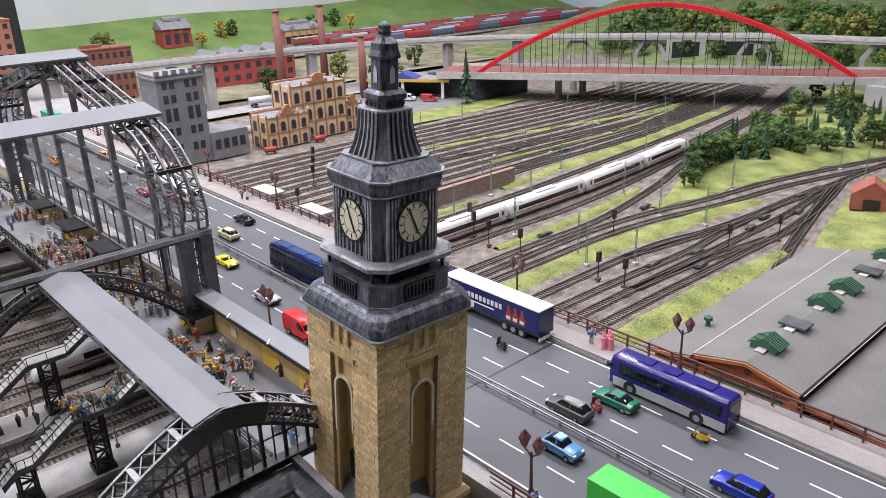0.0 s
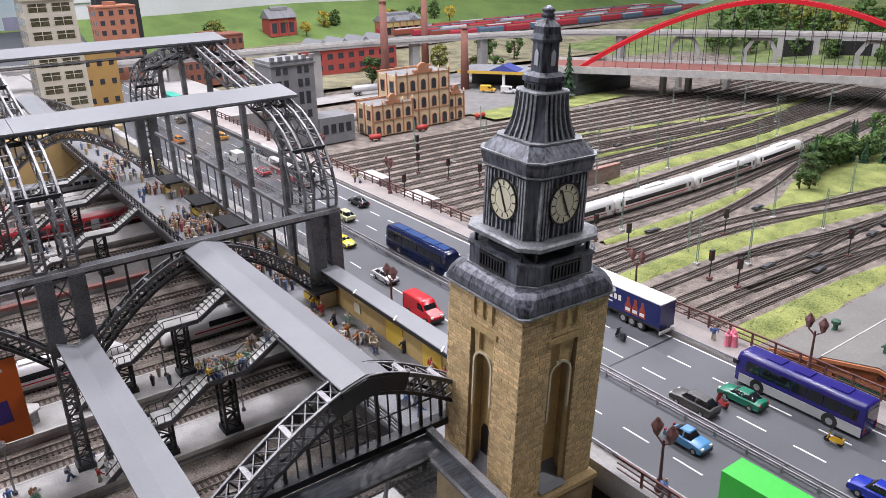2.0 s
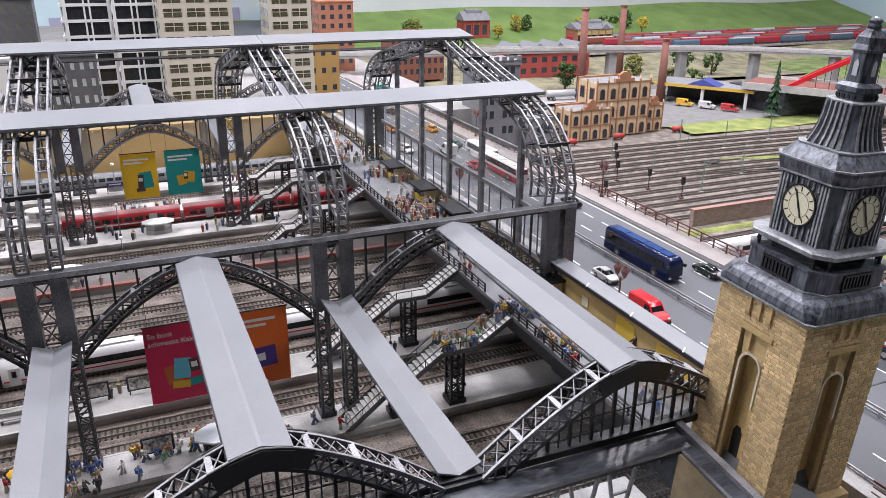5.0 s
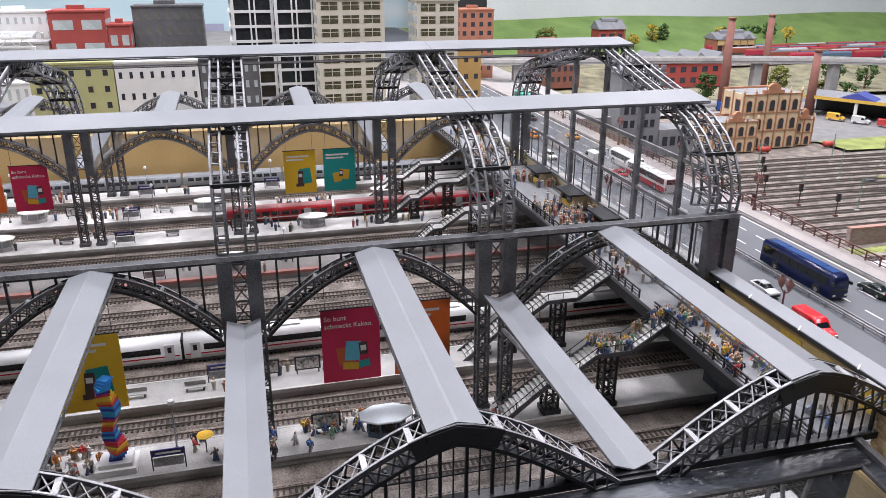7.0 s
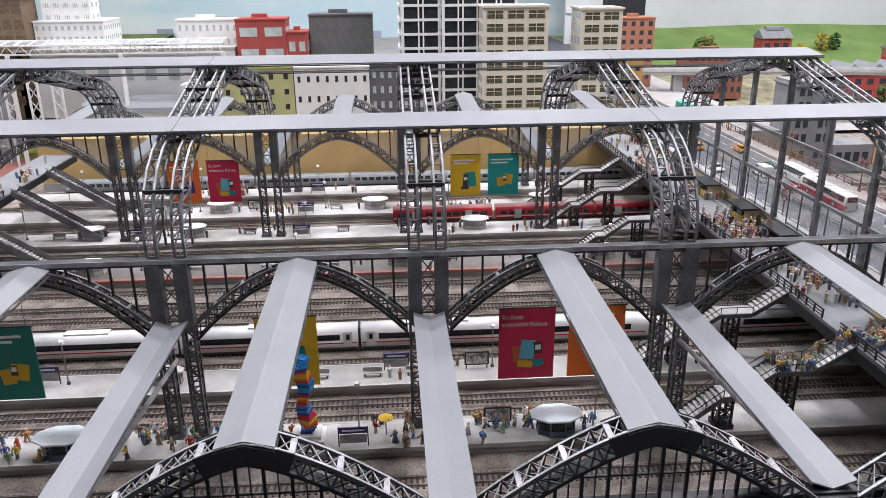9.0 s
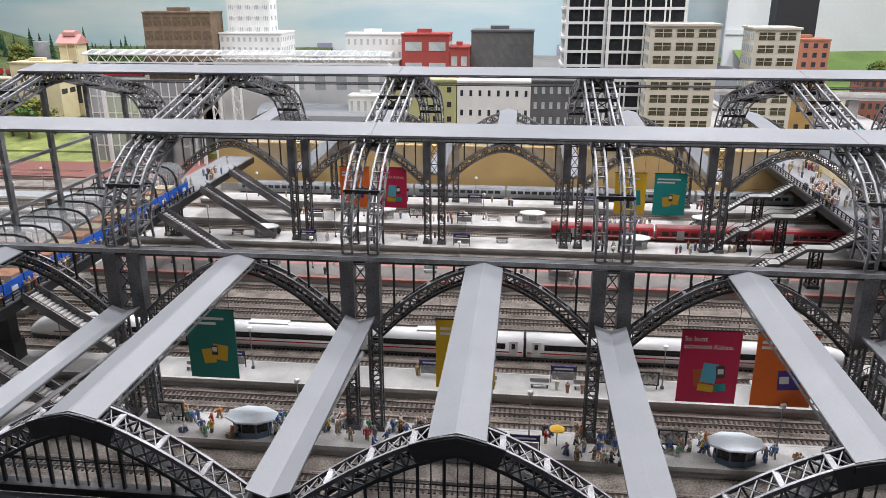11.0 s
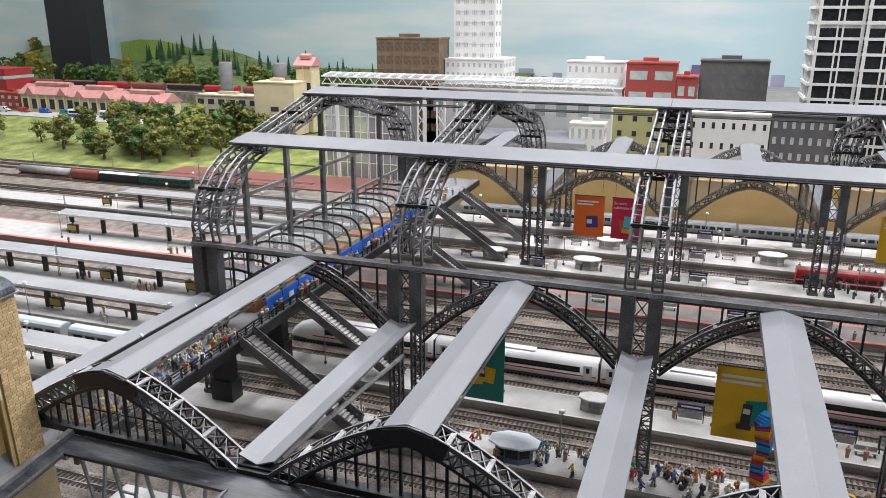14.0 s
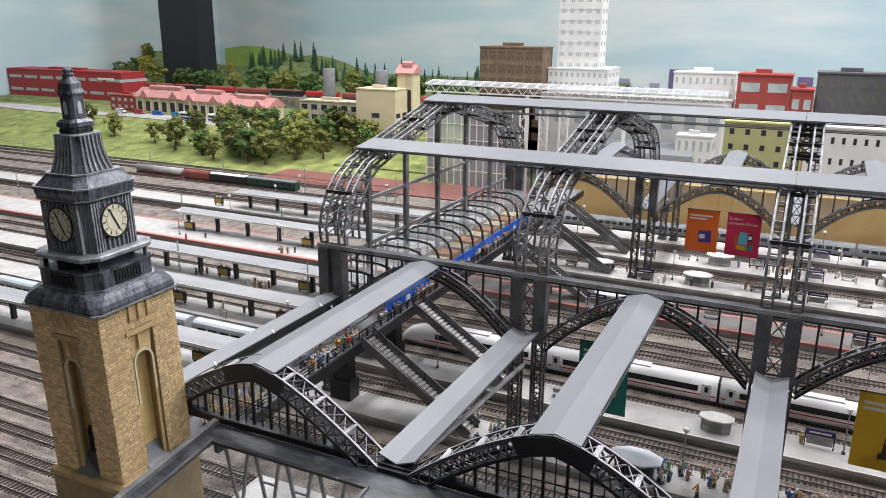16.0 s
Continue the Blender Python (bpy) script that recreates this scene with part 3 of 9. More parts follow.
def valley_strip(y, xa, za, xb, zb):
    m = M()
    prof = lambda x, z: [(x, y - 1.35, z + 0.42), (x, y, z - 0.12), (x, y + 1.35, z + 0.42), (x, y + 1.35, z + 0.52), (x, y, z), (x, y - 1.35, z + 0.52)]
    m.loft([prof(xa, za), prof(xb, zb)])
    root = thing("valley_gutter_strip", "grey v-shaped sheet metal gutter between two arcades", "gutter strip", "valley strips")
    part("sheet", m, SHEET, root)
    for s in (-1, 1):
        part("edge_angle", M().path([(xa, y + s * 1.3, za + 0.36), (xb, y + s * 1.3, zb + 0.36)], 0.1, 0.14), STEEL, root)
    part("drain_pole", M().tube((xb + (1.0 if xb < xa else -1.0), y + 0.3, 9.8), (xa - 2.5, y + 0.3, 11.8), 0.2, 8), STEEL_L, root, "slanting grey pole under the gutter")
    return root


for y in YR:
    ridge_strip(y, XA + 0.75, ZRA + 0.42, XB + 0.5, ZRB + 0.1)
    ridge_strip(y, XC - 0.6, ZRB + 0.05, XD - 0.8, ZRD_ + 0.05)
for y in YV[1:-1]:
    valley_strip(y, XA + 0.2, ZVA, XB + 0.8, ZVB + 0.1)
    valley_strip(y, XC - 1.1, ZVB + 0.15, XD - 0.8, ZVD_ + 0.05)

# main trusses: half profile of the outer and inner chord, mirrored about the crown
XM = -86.0
OUTER = [(-58.2, 18.5), (-58.0, 20.2), (-58.6, 22.2), (-59.7, 24.0), (-61.3, 25.5), (-63.6, 26.8), (-66.9, 27.75), (-70.2, 28.6), (-73.6, 29.4), (-77.0, 30.25), (-80.4, 31.1), (-83.4, 31.9), (-86.0, 32.0)]
INNER = [(-61.0, 18.5), (-60.8, 20.3), (-61.3, 22.0), (-62.2, 23.5), (-63.5, 24.9), (-65.5, 26.0), (-68.0, 26.7), (-71.0, 27.4), (-74.2, 28.2), (-77.5, 29.0), (-80.7, 29.85), (-83.5, 30.4), (-86.0, 30.5)]

OUTER = [(x, 18.5 + (z - 18.5) * 0.955) for x, z in OUTER]
INNER = [(x, 18.5 + (z - 18.5) * 0.955) for x, z in INNER]


def truss(y, label):
    root = thing("main_truss", label, "truss", "main hall trusses")
    out = OUTER + [(2 * XM - x, z) for x, z in OUTER[-2::-1]]
    inn = INNER + [(2 * XM - x, z) for x, z in INNER[-2::-1]]
    n = len(out)
    for s in (-1, 1):
        yc = y + s * 1.15
        rib, lace = M(), M()
        for e in (-1, 1):
            ye = yc + e * 0.42
            rib.path([(x, ye, z) for x, z in out], 0.2, 0.24)
            rib.path([(x, ye, z) for x, z in inn], 0.18, 0.22)
            for i in range(n - 1):
                mx, mz = (out[i][0] + out[i + 1][0]) / 2, (out[i][1] + out[i + 1][1]) / 2
                rib.beam((inn[i][0], ye, inn[i][1]), (mx, ye, mz), 0.1, 0.13)
                rib.beam((mx, ye, mz), (inn[i + 1][0], ye, inn[i + 1][1]), 0.1, 0.13)
            for i in range(1, n - 1):
                rib.beam((out[i][0], ye, out[i][1]), (inn[i][0], ye, inn[i][1]), 0.1, 0.14)
        for i in range(n - 1):
            for k in (0, 0.5):
                a = Vector((out[i][0], 0, out[i][1])).lerp(Vector((out[i + 1][0], 0, out[i + 1][1])), k)
                lace.beam((a.x, yc - 0.42, a.z), (a.x, yc + 0.42, a.z), 0.2, 0.12)
            b = inn[i]
            rib.beam((b[0], yc - 0.42, b[1]), (b[0], yc + 0.42, b[1]), 0.12, 0.12)
        r = part("rib", rib, STEEL_T, root, "lattice rib of worn grey steel")
        # Rungs and top rails are paler: wear and overhead highlights in one colour.
        part("rung_lacing", lace, STEEL_L, r, "light rungs on top, wear and highlight painted in", kind="stuff")
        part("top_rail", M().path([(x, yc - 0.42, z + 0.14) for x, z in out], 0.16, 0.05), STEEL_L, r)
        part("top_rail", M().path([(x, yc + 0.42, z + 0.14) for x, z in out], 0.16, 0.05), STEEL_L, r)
    ties = M()
    for i in (3, 6, 9, 11, 13, 15, 18, 21):
        for q in (out, inn):
            ties.beam((q[i][0], y - 1.62, q[i][1]), (q[i][0], y + 1.62, q[i][1]), 0.34, 0.36)
        ties.beam((out[i][0], y - 0.8, out[i][1]), (inn[i][0], y + 0.8, inn[i][1]), 0.1, 0.12)
        ties.beam((out[i][0], y + 0.8, out[i][1]), (inn[i][0], y - 0.8, inn[i][1]), 0.1, 0.12)
    part("tie_bracing", ties, STEEL_D, root, kind="stuff")
    return root


for y in YV:
    truss(y, "twin lattice arch truss of dark steel spanning the main hall")


def long_strip(prof, label):
    """A roof strip along the hall, in two lengths that meet over a truss."""
    for y0, y1, lift in ((YV[-1] - 1.4, -41.3, 0.0), (-41.25, 3.0, 0.0), (3.05, YV[0] + 2.0, 0.0)):
        m = M()
        m.ext([(x, 18.5 + (z - 18.5) * 0.945 + lift) for x, z in prof], "y", y0, y1)
        root = thing("long_roof_strip", label, "roof strip", "long roof strips")
        part("sheet", m, SHEET, root)
        x, z = prof[0]
        part("edge_angle", M().box(x - 0.06, x + 0.06, y0, y1, 18.5 + (z - 18.5) * 0.945 - 0.14, 18.5 + (z - 18.5) * 0.945 - 0.02), STEEL, root)


long_strip([(-65.2, 28.15), (-69.2, 28.75), (-69.2, 28.9), (-65.2, 28.3)], "long grey sheet metal strip on the near slope of the main roof")
long_strip([(-82.0, 32.2), (-86.0, 32.75), (-90.0, 32.2), (-90.0, 32.35), (-86.0, 32.9), (-82.0, 32.35)], "long grey sheet metal ridge over the main hall")
long_strip([(-106.8, 28.15), (-102.8, 28.75), (-102.8, 28.9), (-106.8, 28.3)], "long grey sheet metal strip on the far slope of the main roof")


def gable_screen(y, zb, label):
    """The end window of the main hall: posts, rails and glass under the last truss."""
    root = thing("gable_screen", label, "window wall")
    def z_in(x):
        q = INNER + [(2 * XM - a, b) for a, b in INNER[-2::-1]]
        for (a, za), (b, zb2) in zip(q[3:-3], q[4:-2]):
            if b <= x <= a:
                return za + (zb2 - za) * (x - a) / (b - a)
        return 22
    for x in (-66.6, -75.8, -85.0, -94.4, -104.0):
        part("post", M().box(x - 0.35, x + 0.35, y - 0.25, y + 0.25, zb, z_in(x)), STEEL_T, root)
    for z, x0, x1 in ((zb + 0.2, -61, -111), (16.2, -60.6, -111.2), (21.6, -61.5, -110.5)):
        part("rail", M().box(x1, x0, y - 0.15, y + 0.15, z - 0.2, z + 0.2), STEEL_M, root)
    for i in range(18):
        x = -62.5 - i * 2.77
        part("glazing_bar", M().box(x - 0.06, x + 0.06, y - 0.06, y + 0.06, zb, min(16.2, 24)), STEEL, root)
    g = part("pane", M().sheet([[(x, y, zb) for x in (-61.2, -86, -110.8)], [(x, y, 22) for x in (-61.2, -86, -110.8)]]), GLASS, root)
    g.visible_shadow = False


gable_screen(25.8, 11.2, "glazed end screen of the main hall beside the road")
gable_screen(-86.0, 10.5, "glazed end screen of the main hall above the glass passage")

# ---- clock towers ----
def octo(h, c, z):
    """A square ring of half width h with corners cut by c."""
    return [(h - c, -h, z), (h, -h + c, z), (h, h - c, z), (h - c, h, z), (-h + c, h, z), (-h, h - c, z), (-h, -h + c, z), (-h + c, -h, z)]


PLASTER = mat("pale_plaster_rim", (0.62, 0.55, 0.40), 0.8, 0, 0.12)


def island(m, k=0.3):
    """The same surface for joined pieces, each in a slightly different shade."""
    c = m.copy()
    n, l = c.node_tree.nodes, c.node_tree.links
    b = n["Principled BSDF"]
    old = b.inputs["Base Color"].links[0].from_socket
    g, mr, hs = n.new("ShaderNodeNewGeometry"), n.new("ShaderNodeMapRange"), n.new("ShaderNodeHueSaturation")
    mr.inputs["To Min"].default_value, mr.inputs["To Max"].default_value = 1 - k, 1 + k * 0.5
    l.new(g.outputs["Random Per Island"], mr.inputs["Value"])
    l.new(mr.outputs[0], hs.inputs["Value"])
    l.new(old, hs.inputs["Color"])
    l.new(hs.outputs["Color"], b.inputs["Base Color"])
    return c


BRICK_I = island(BRICK, 0.26)


def clock_tower(pos):
    """Square brick shaft with arched recesses, lead belfry with four clocks, lantern and finial."""
    root = thing("clock_tower", "yellow brick clock tower with a dark lead belfry", "tower", "station clock towers", pos)
    H = 3.3
    zb, z0, z1 = 1.0, 9.6, 22.4
    part("plinth", M().box(-H - 0.3, H + 0.3, -H - 0.3, H + 0.3, zb, z0 - 0.55), SAND, root, "yellow brick plinth")
    part("plinth_ledge", M().loft([octo(H + 0.45, 0.05, z0 - 0.55), octo(H + 0.42, 0.05, z0 - 0.25), octo(H + 0.15, 0.05, z0)]), SAND_P, root)
    for sx in (-1, 1):
        for sy in (-1, 1):
            part("corner_pier", M().box(*sorted((sx * H, sx * 1.05)), *sorted((sy * H, sy * 1.05)), z0, 20.4), SAND, root, "yellow brick pier")
    head = part("brick_head", M().box(-H, H, -H, H, 20.4, z1), SAND, root, "brick band under the belfry")
    part("inner_floor", M().box(-1.2, 1.2, -1.2, 1.2, z0, z0 + 0.05), SHEET_D, root)
    part("inner_shaft", M().box(-1.0, 1.0, -1.0, 1.0, z0 + 0.05, 20.4), SAND_LIT, root)
    # brick courses, slightly uneven and proud of the mortar
    rnd = random.Random(8)
    for k in range(4):
        turn = pose(0, 0, 0, 0, 0, 90 * k)
        far = M()
        r, z = 0, z0 + 0.02
        while z < z1 - 0.3:
            for a, b in (((-H, -1.05), (1.05, H)) if z < 20.2 else ((-H, H),)):
                x = a + (0.0 if r % 2 else -0.3)
                while x < b - 0.08:
                    w = rnd.uniform(0.38, 0.52)
                    p, q = max(x, a), min(x + w - 0.035, b)
                    if q - p > 0.1:
                        d = rnd.uniform(0.012, 0.04)
                        e = min(z + 0.185, z1 - 0.02)
                        one = M()
                        ring = lambda o, yy: [(p + o, yy, z + o), (q - o, yy, z + o), (q - o, yy, e - o), (p + o, yy, e - o)]
                        rings = [ring(0, -H + 0.01), ring(0, -H - d * 0.6), ring(0.025, -H - d)]
                        if k in (1, 0) and 17.6 < z < 19.5:
                            part("brick", one.loft(rings), BRICK, root, pos=turn)
                        else:
                            far.loft(rings)
                    x += w
            z, r = z + 0.215, r + 1
        part("brickwork", far, BRICK_I, root, kind="stuff", pos=turn)
    for k in range(4):
        turn = pose(0, 0, 0, 0, 0, 90 * k)
        # deep recess: back wall, arched screen, pale rim, dark doorway, sloping sill, lintel
        part("recess_wall", M().box(-1.05, 1.05, -2.25, -2.05, z0, 20.4), SAND_LIT, root, "ochre recess wall, lightened to look lit", pos=turn)
        arc = [(0.8 * math.cos(a), 17.7 + 0.8 * math.sin(a)) for a in (math.pi - math.pi * i / 12 for i in range(13))]
        scr = M()
        for yy in (-3.1, -2.95):
            scr.sheet([[(x, yy, z) for x, z in arc], [(x * 1.3, yy, 20.4) for x, z in arc]])
        scr.sheet([[(x, -3.1, z) for x, z in arc], [(x, -2.95, z) for x, z in arc]])
        for s in (-1, 1):
            scr.box(*sorted((s * 0.8, s * 1.05)), -3.1, -2.95, z0, 17.7)
        part("arched_screen", scr, SAND_P, root, "ochre arched screen", pos=turn)
        part("pale_arch_rim", M().path([(-0.8, -3.16, 14.6)] + [(x, -3.16, z) for x, z in arc] + [(0.8, -3.16, 15.2)], 0.14, 0.14, (0, 1, 0)), PLASTER, root, "pale plaster rim", pos=turn)
        part("dark_doorway", M().ext([(-0.85, z0 + 1.0), (-0.85, z0 + 2.9), (-0.65, z0 + 3.3), (-0.35, z0 + 3.3), (-0.15, z0 + 2.9), (-0.15, z0 + 1.0)], "y", -2.29, -2.24), BLACK, root, "dark doorway", pos=turn)
        part("recess_sill", M().ext([(-3.62, z0 + 0.1), (-3.1, z0 + 0.3), (-2.6, z0 + 0.7), (-2.25, z0 + 1.2), (-2.25, z0)], "x", -1.04, 1.04), SHEET, root, "dark sloping sill", pos=turn)
        part("lintel", M().box(-1.35, 1.35, -H - 0.14, -H + 0.7, 19.95, 20.3), SAND_P, root, "pale stone lintel", pos=turn)
        for x in (-0.8, 0.0, 0.8):
            part("bracket", M().ext([(-H - 0.2, z1 - 0.1), (-H, z1 - 0.1), (-H, 20.75), (-H - 0.1, 20.85), (-H - 0.2, 21.1)], "x", x - 0.16, x + 0.16), SAND_P, root, pos=turn)
        part("small_bracket", M().box(-0.35, -0.2, -3.35, -3.0, 18.7, 20.0), SAND_P, root, pos=turn)
    # lead skirt, parapet stage, balcony
    part("lead_skirt", M().loft([octo(H + 0.28, 0.35, z1 - 0.12), octo(H + 0.36, 0.5, z1 + 0.1), octo(H + 0.3, 0.62, z1 + 0.4), octo(H + 0.12, 0.75, z1 + 0.75), octo(H - 0.1, 0.85, z1 + 0.98), octo(H - 0.45, 0.85, z1 + 1.12)]), LEAD, root, "weathered lead skirt roof")
    part("skirt_edge", M().loft([octo(H + 0.42, 0.35, z1 - 0.2), octo(H + 0.42, 0.35, z1 - 0.1)]), LEAD_L, root)
    part("parapet_stage", M().loft([octo(2.86, 0.8, z1 + 1.05), octo(2.86, 0.8, z1 + 2.25), octo(2.94, 0.82, z1 + 2.27), octo(2.94, 0.82, z1 + 2.42)]), LEAD, root)
    part("parapet_ledge", M().loft([octo(2.96, 0.82, z1 + 1.05), octo(2.96, 0.82, z1 + 1.18)]), LEAD_L, root)
    zc = z1 + 2.4
    for k in range(4):
        turn = pose(0, 0, 0, 0, 0, 90 * k)
        gr = M()
        gr.box(-1.05, 1.05, -2.98, -2.84, z1 + 2.1, z1 + 2.22)
        gr.box(-1.05, 1.05, -2.98, -2.84, z1 + 1.3, z1 + 1.42)
        for i in range(9):
            x = -1.0 + i * 0.25
            gr.box(x - 0.05, x + 0.05, -2.96, -2.85, z1 + 1.35, z1 + 2.15)
        part("parapet_grille", gr, BLACK, root, "small black balustrade", pos=turn)
        part("balcony_post", M().box(2.45, 2.58, -2.02, -1.88, zc - 0.05, zc + 0.75), BLACK, root, pos=turn)
        part("balcony_post", M().box(1.88, 2.02, -2.58, -2.45, zc - 0.05, zc + 0.75), BLACK, root, pos=turn)
    part("gallery_core", M().loft([octo(2.0, 0.55, zc), octo(2.0, 0.55, zc + 0.75)]), BLACK, root)
    part("balcony_slab", M().loft([octo(2.9, 0.85, zc + 0.7), octo(3.0, 0.88, zc + 0.78), octo(3.0, 0.88, zc + 0.98), octo(2.86, 0.85, zc + 1.08)]), LEAD_L, root, "grey balcony slab")
    zs, zt = zc + 1.05, z1 + 6.95
    part("clock_stage", M().loft([octo(2.12, 0.5, zs), octo(2.18, 0.52, zt)]), LEAD, root, "fluted lead clock stage")
    zk = zs + 1.95
    for k in range(3):
        turn = pose(0, 0, 0, 0, 0, 90 * k)
        for x in (-1.62, -1.4, -1.18, 1.18, 1.4, 1.62):
            part("flute", M().box(x - 0.06, x + 0.06, -2.3, -2.08, zs + 0.05, zt - 0.1), LEAD_L, root, pos=turn)
        for x in (-0.95, -0.57, -0.19, 0.19, 0.57, 0.95):
            part("flute", M().box(x - 0.05, x + 0.05, -2.25, -2.08, zs + 0.05, zs + 0.85), LEAD_L, root, pos=turn)
            part("flute", M().box(x - 0.05, x + 0.05, -2.25, -2.08, zt - 0.55, zt - 0.1), LEAD_L, root, pos=turn)
        ring = lambda r, y: [(r * math.cos(2 * math.pi * i / 28), y, zk + r * 1.05 * math.sin(2 * math.pi * i / 28)) for i in range(28)]
        fc = part("clock_face", M().loft([ring(1.07, -2.16), ring(1.07, -2.34)]), CLOCK, root, "cream clock face", pos=turn)
        part("clock_rim", M().path([*ring(1.1, -2.35), ring(1.1, -2.35)[0]], 0.09, 0.09, (0, 1, 0)), BLACK, fc)
        part("inner_ring", M().path([*ring(0.66, -2.35), ring(0.66, -2.35)[0]], 0.02, 0.02, (0, 1, 0)), LEAD_L, fc)
        for i in range(12):
            a = math.pi * i / 6
            part("hour_mark", M().beam((0.74 * math.sin(a), -2.35, zk + 0.78 * math.cos(a)), (0.98 * math.sin(a), -2.35, zk + 1.03 * math.cos(a)), 0.055, 0.03, (0, 1, 0)), BLACK, fc)
        part("minute_pointer", M().beam((0.08, -2.38, zk - 0.22), (-0.34, -2.38, zk + 0.82), 0.08, 0.03, (0, 1, 0)), BLACK, fc)
        part("hour_pointer", M().beam((-0.08, -2.37, zk + 0.2), (0.30, -2.37, zk - 0.68), 0.1, 0.03, (0, 1, 0)), BLACK, fc)
    zr = zt
    part("cornice", M().loft([octo(2.22, 0.54, zr - 0.05), octo(2.38, 0.6, zr + 0.08), octo(2.42, 0.62, zr + 0.3), octo(2.5, 0.66, zr + 0.62), octo(2.5, 0.66, zr + 0.82), octo(2.4, 0.64, zr + 0.95)]), LEAD, root, "moulded lead cornice")
    part("cornice_edge", M().loft([octo(2.46, 0.62, zr + 0.06), octo(2.46, 0.62, zr + 0.14)]), LEAD_L, root)
    part("cornice_edge", M().loft([octo(2.56, 0.67, zr + 0.84), octo(2.56, 0.67, zr + 0.94)]), LEAD_L, root)
    part("lower_roof", M().loft([octo(2.42, 0.64, zr + 0.94), octo(1.84, 0.56, zr + 1.66)]), LEAD, root)
    part("roof_edge", M().loft([octo(1.9, 0.57, zr + 1.64), octo(1.9, 0.57, zr + 1.73)]), LEAD_L, root)
    # bell-shaped ribbed roof
    zq = zr + 1.72
    bell = [(1.55, 0.0), (1.36, 0.5), (1.22, 1.05), (1.13, 1.7), (1.1, 2.35)]
    part("bell_roof", M().loft([octo(h, h * 0.3, zq + z) for h, z in bell]), LEAD, root, "ribbed bell-shaped lead roof")
    for k in range(4):
        for x in (-1.02, -0.61, -0.2, 0.2, 0.61, 1.02):
            part("roof_rib", M().path([(x * h / 1.55, -h - 0.05, zq + z) for h, z in bell], 0.12, 0.14), LEAD_L, root, pos=pose(0, 0, 0, 0, 0, 90 * k))
    za = zq + 2.35
    part("collar_plate", M().loft([octo(1.16, 0.35, za), octo(1.18, 0.35, za + 0.08), octo(1.14, 0.35, za + 0.14)]), LEAD_L, root)
    part("collar", M().loft([octo(0.8, 0.28, za + 0.12), octo(0.82, 0.28, za + 0.5), octo(0.96, 0.32, za + 0.6), octo(0.94, 0.32, za + 0.85), octo(0.72, 0.26, za + 1.05)]), LEAD, root)
    for k in range(4):
        for x in (-0.48, -0.16, 0.16, 0.48):
            part("collar_opening", M().box(x - 0.09, x + 0.09, -0.86, -0.78, za + 0.2, za + 0.42), BLACK, root, pos=pose(0, 0, 0, 0, 0, 90 * k))
    zl = za + 1.03
    part("lantern", M().loft([octo(0.6, 0.2, zl), octo(0.58, 0.2, zl + 1.6)]), LEAD, root, "small lead lantern with slit windows")
    for k in range(4):
        part("lantern_window", M().ext([(-0.15, zl + 0.35), (-0.15, zl + 1.0), (0, zl + 1.22), (0.15, zl + 1.0), (0.15, zl + 0.35)], "y", -0.63, -0.57), PANE_T, root, "pale slit window", pos=pose(0, 0, 0, 0, 0, 90 * k))
    part("lantern_cap", M().loft([octo(0.68, 0.22, zl + 1.56), octo(0.7, 0.24, zl + 1.68), octo(0.6, 0.2, zl + 1.95), octo(0.56, 0.19, zl + 2.3), octo(0.34, 0.12, zl + 2.6), octo(0.26, 0.09, zl + 2.75)]), LEAD, root)
    part("finial", M().lathe([(0.26, 0), (0.36, 0.05), (0.36, 0.2), (0.26, 0.27), (0.34, 0.34), (0.36, 0.42), (0.2, 0.54), (0.05, 0.62)], 10, (0, 0, zl + 2.7)), LEAD, root, "round lead finial", True)
    return root


PANE_T = mat("pale_lantern_pane", (0.5, 0.53, 0.55), 0.3, 0, 0.15)
CLOCK = mat("cream_clock_face", (0.72, 0.68, 0.50), 0.45, 0, 0.06)
tower = clock_tower(at(-28.8, 22.85, 0.0, 0, -1.9, 2.2))
copy_thing(tower, at(-27.8, -83.85, 0.6, 0, 1.0, 1.0))

# ---- road bridge beside the station ----
ZRD = 8.9
RX0, RX1 = 60, -250
road = M().box(RX1, RX0, 29.2, 45.6, ZRD - 0.9, ZRD)
setting("road", road, ASPHALT, "dark grey six-lane road bridge with white lane marks", "road")
setting("pavement", M().box(RX1, RX0, 45.6, 49.2, ZRD - 0.9, ZRD + 0.22), PAVE, "pinkish pavement behind a kerb and guard rail", "pavement")
setting("near_kerb", M().box(RX1, RX0, 27.6, 29.2, ZRD - 0.9, ZRD + 0.18), CONCRETE_D, "narrow pavement along the station side of the road", "pavement")
setting("bridge_girder", M().box(RX1, RX0, 28.0, 48.8, ZRD - 2.2, ZRD - 0.9), CONCRETE_D, "grey girder under the road bridge", "bridge")
# Unseen added wall; blocks yard light so the underside of the bridge stays dark.
setting("bridge_light_block", M().box(RX1, RX0, 48.2, 48.8, 3.4, ZRD - 2.2), CONCRETE_D, "added unseen grey wall that keeps yard light from under the bridge", "bridge")
for px in (-56, -68, -95, -113, -128, -148):
    setting("bridge_pier", M().box(px - 0.8, px + 0.8, 29, 48, 0, ZRD - 2.2), CONCRETE_D, "grey pier under the road bridge", "bridge pier")

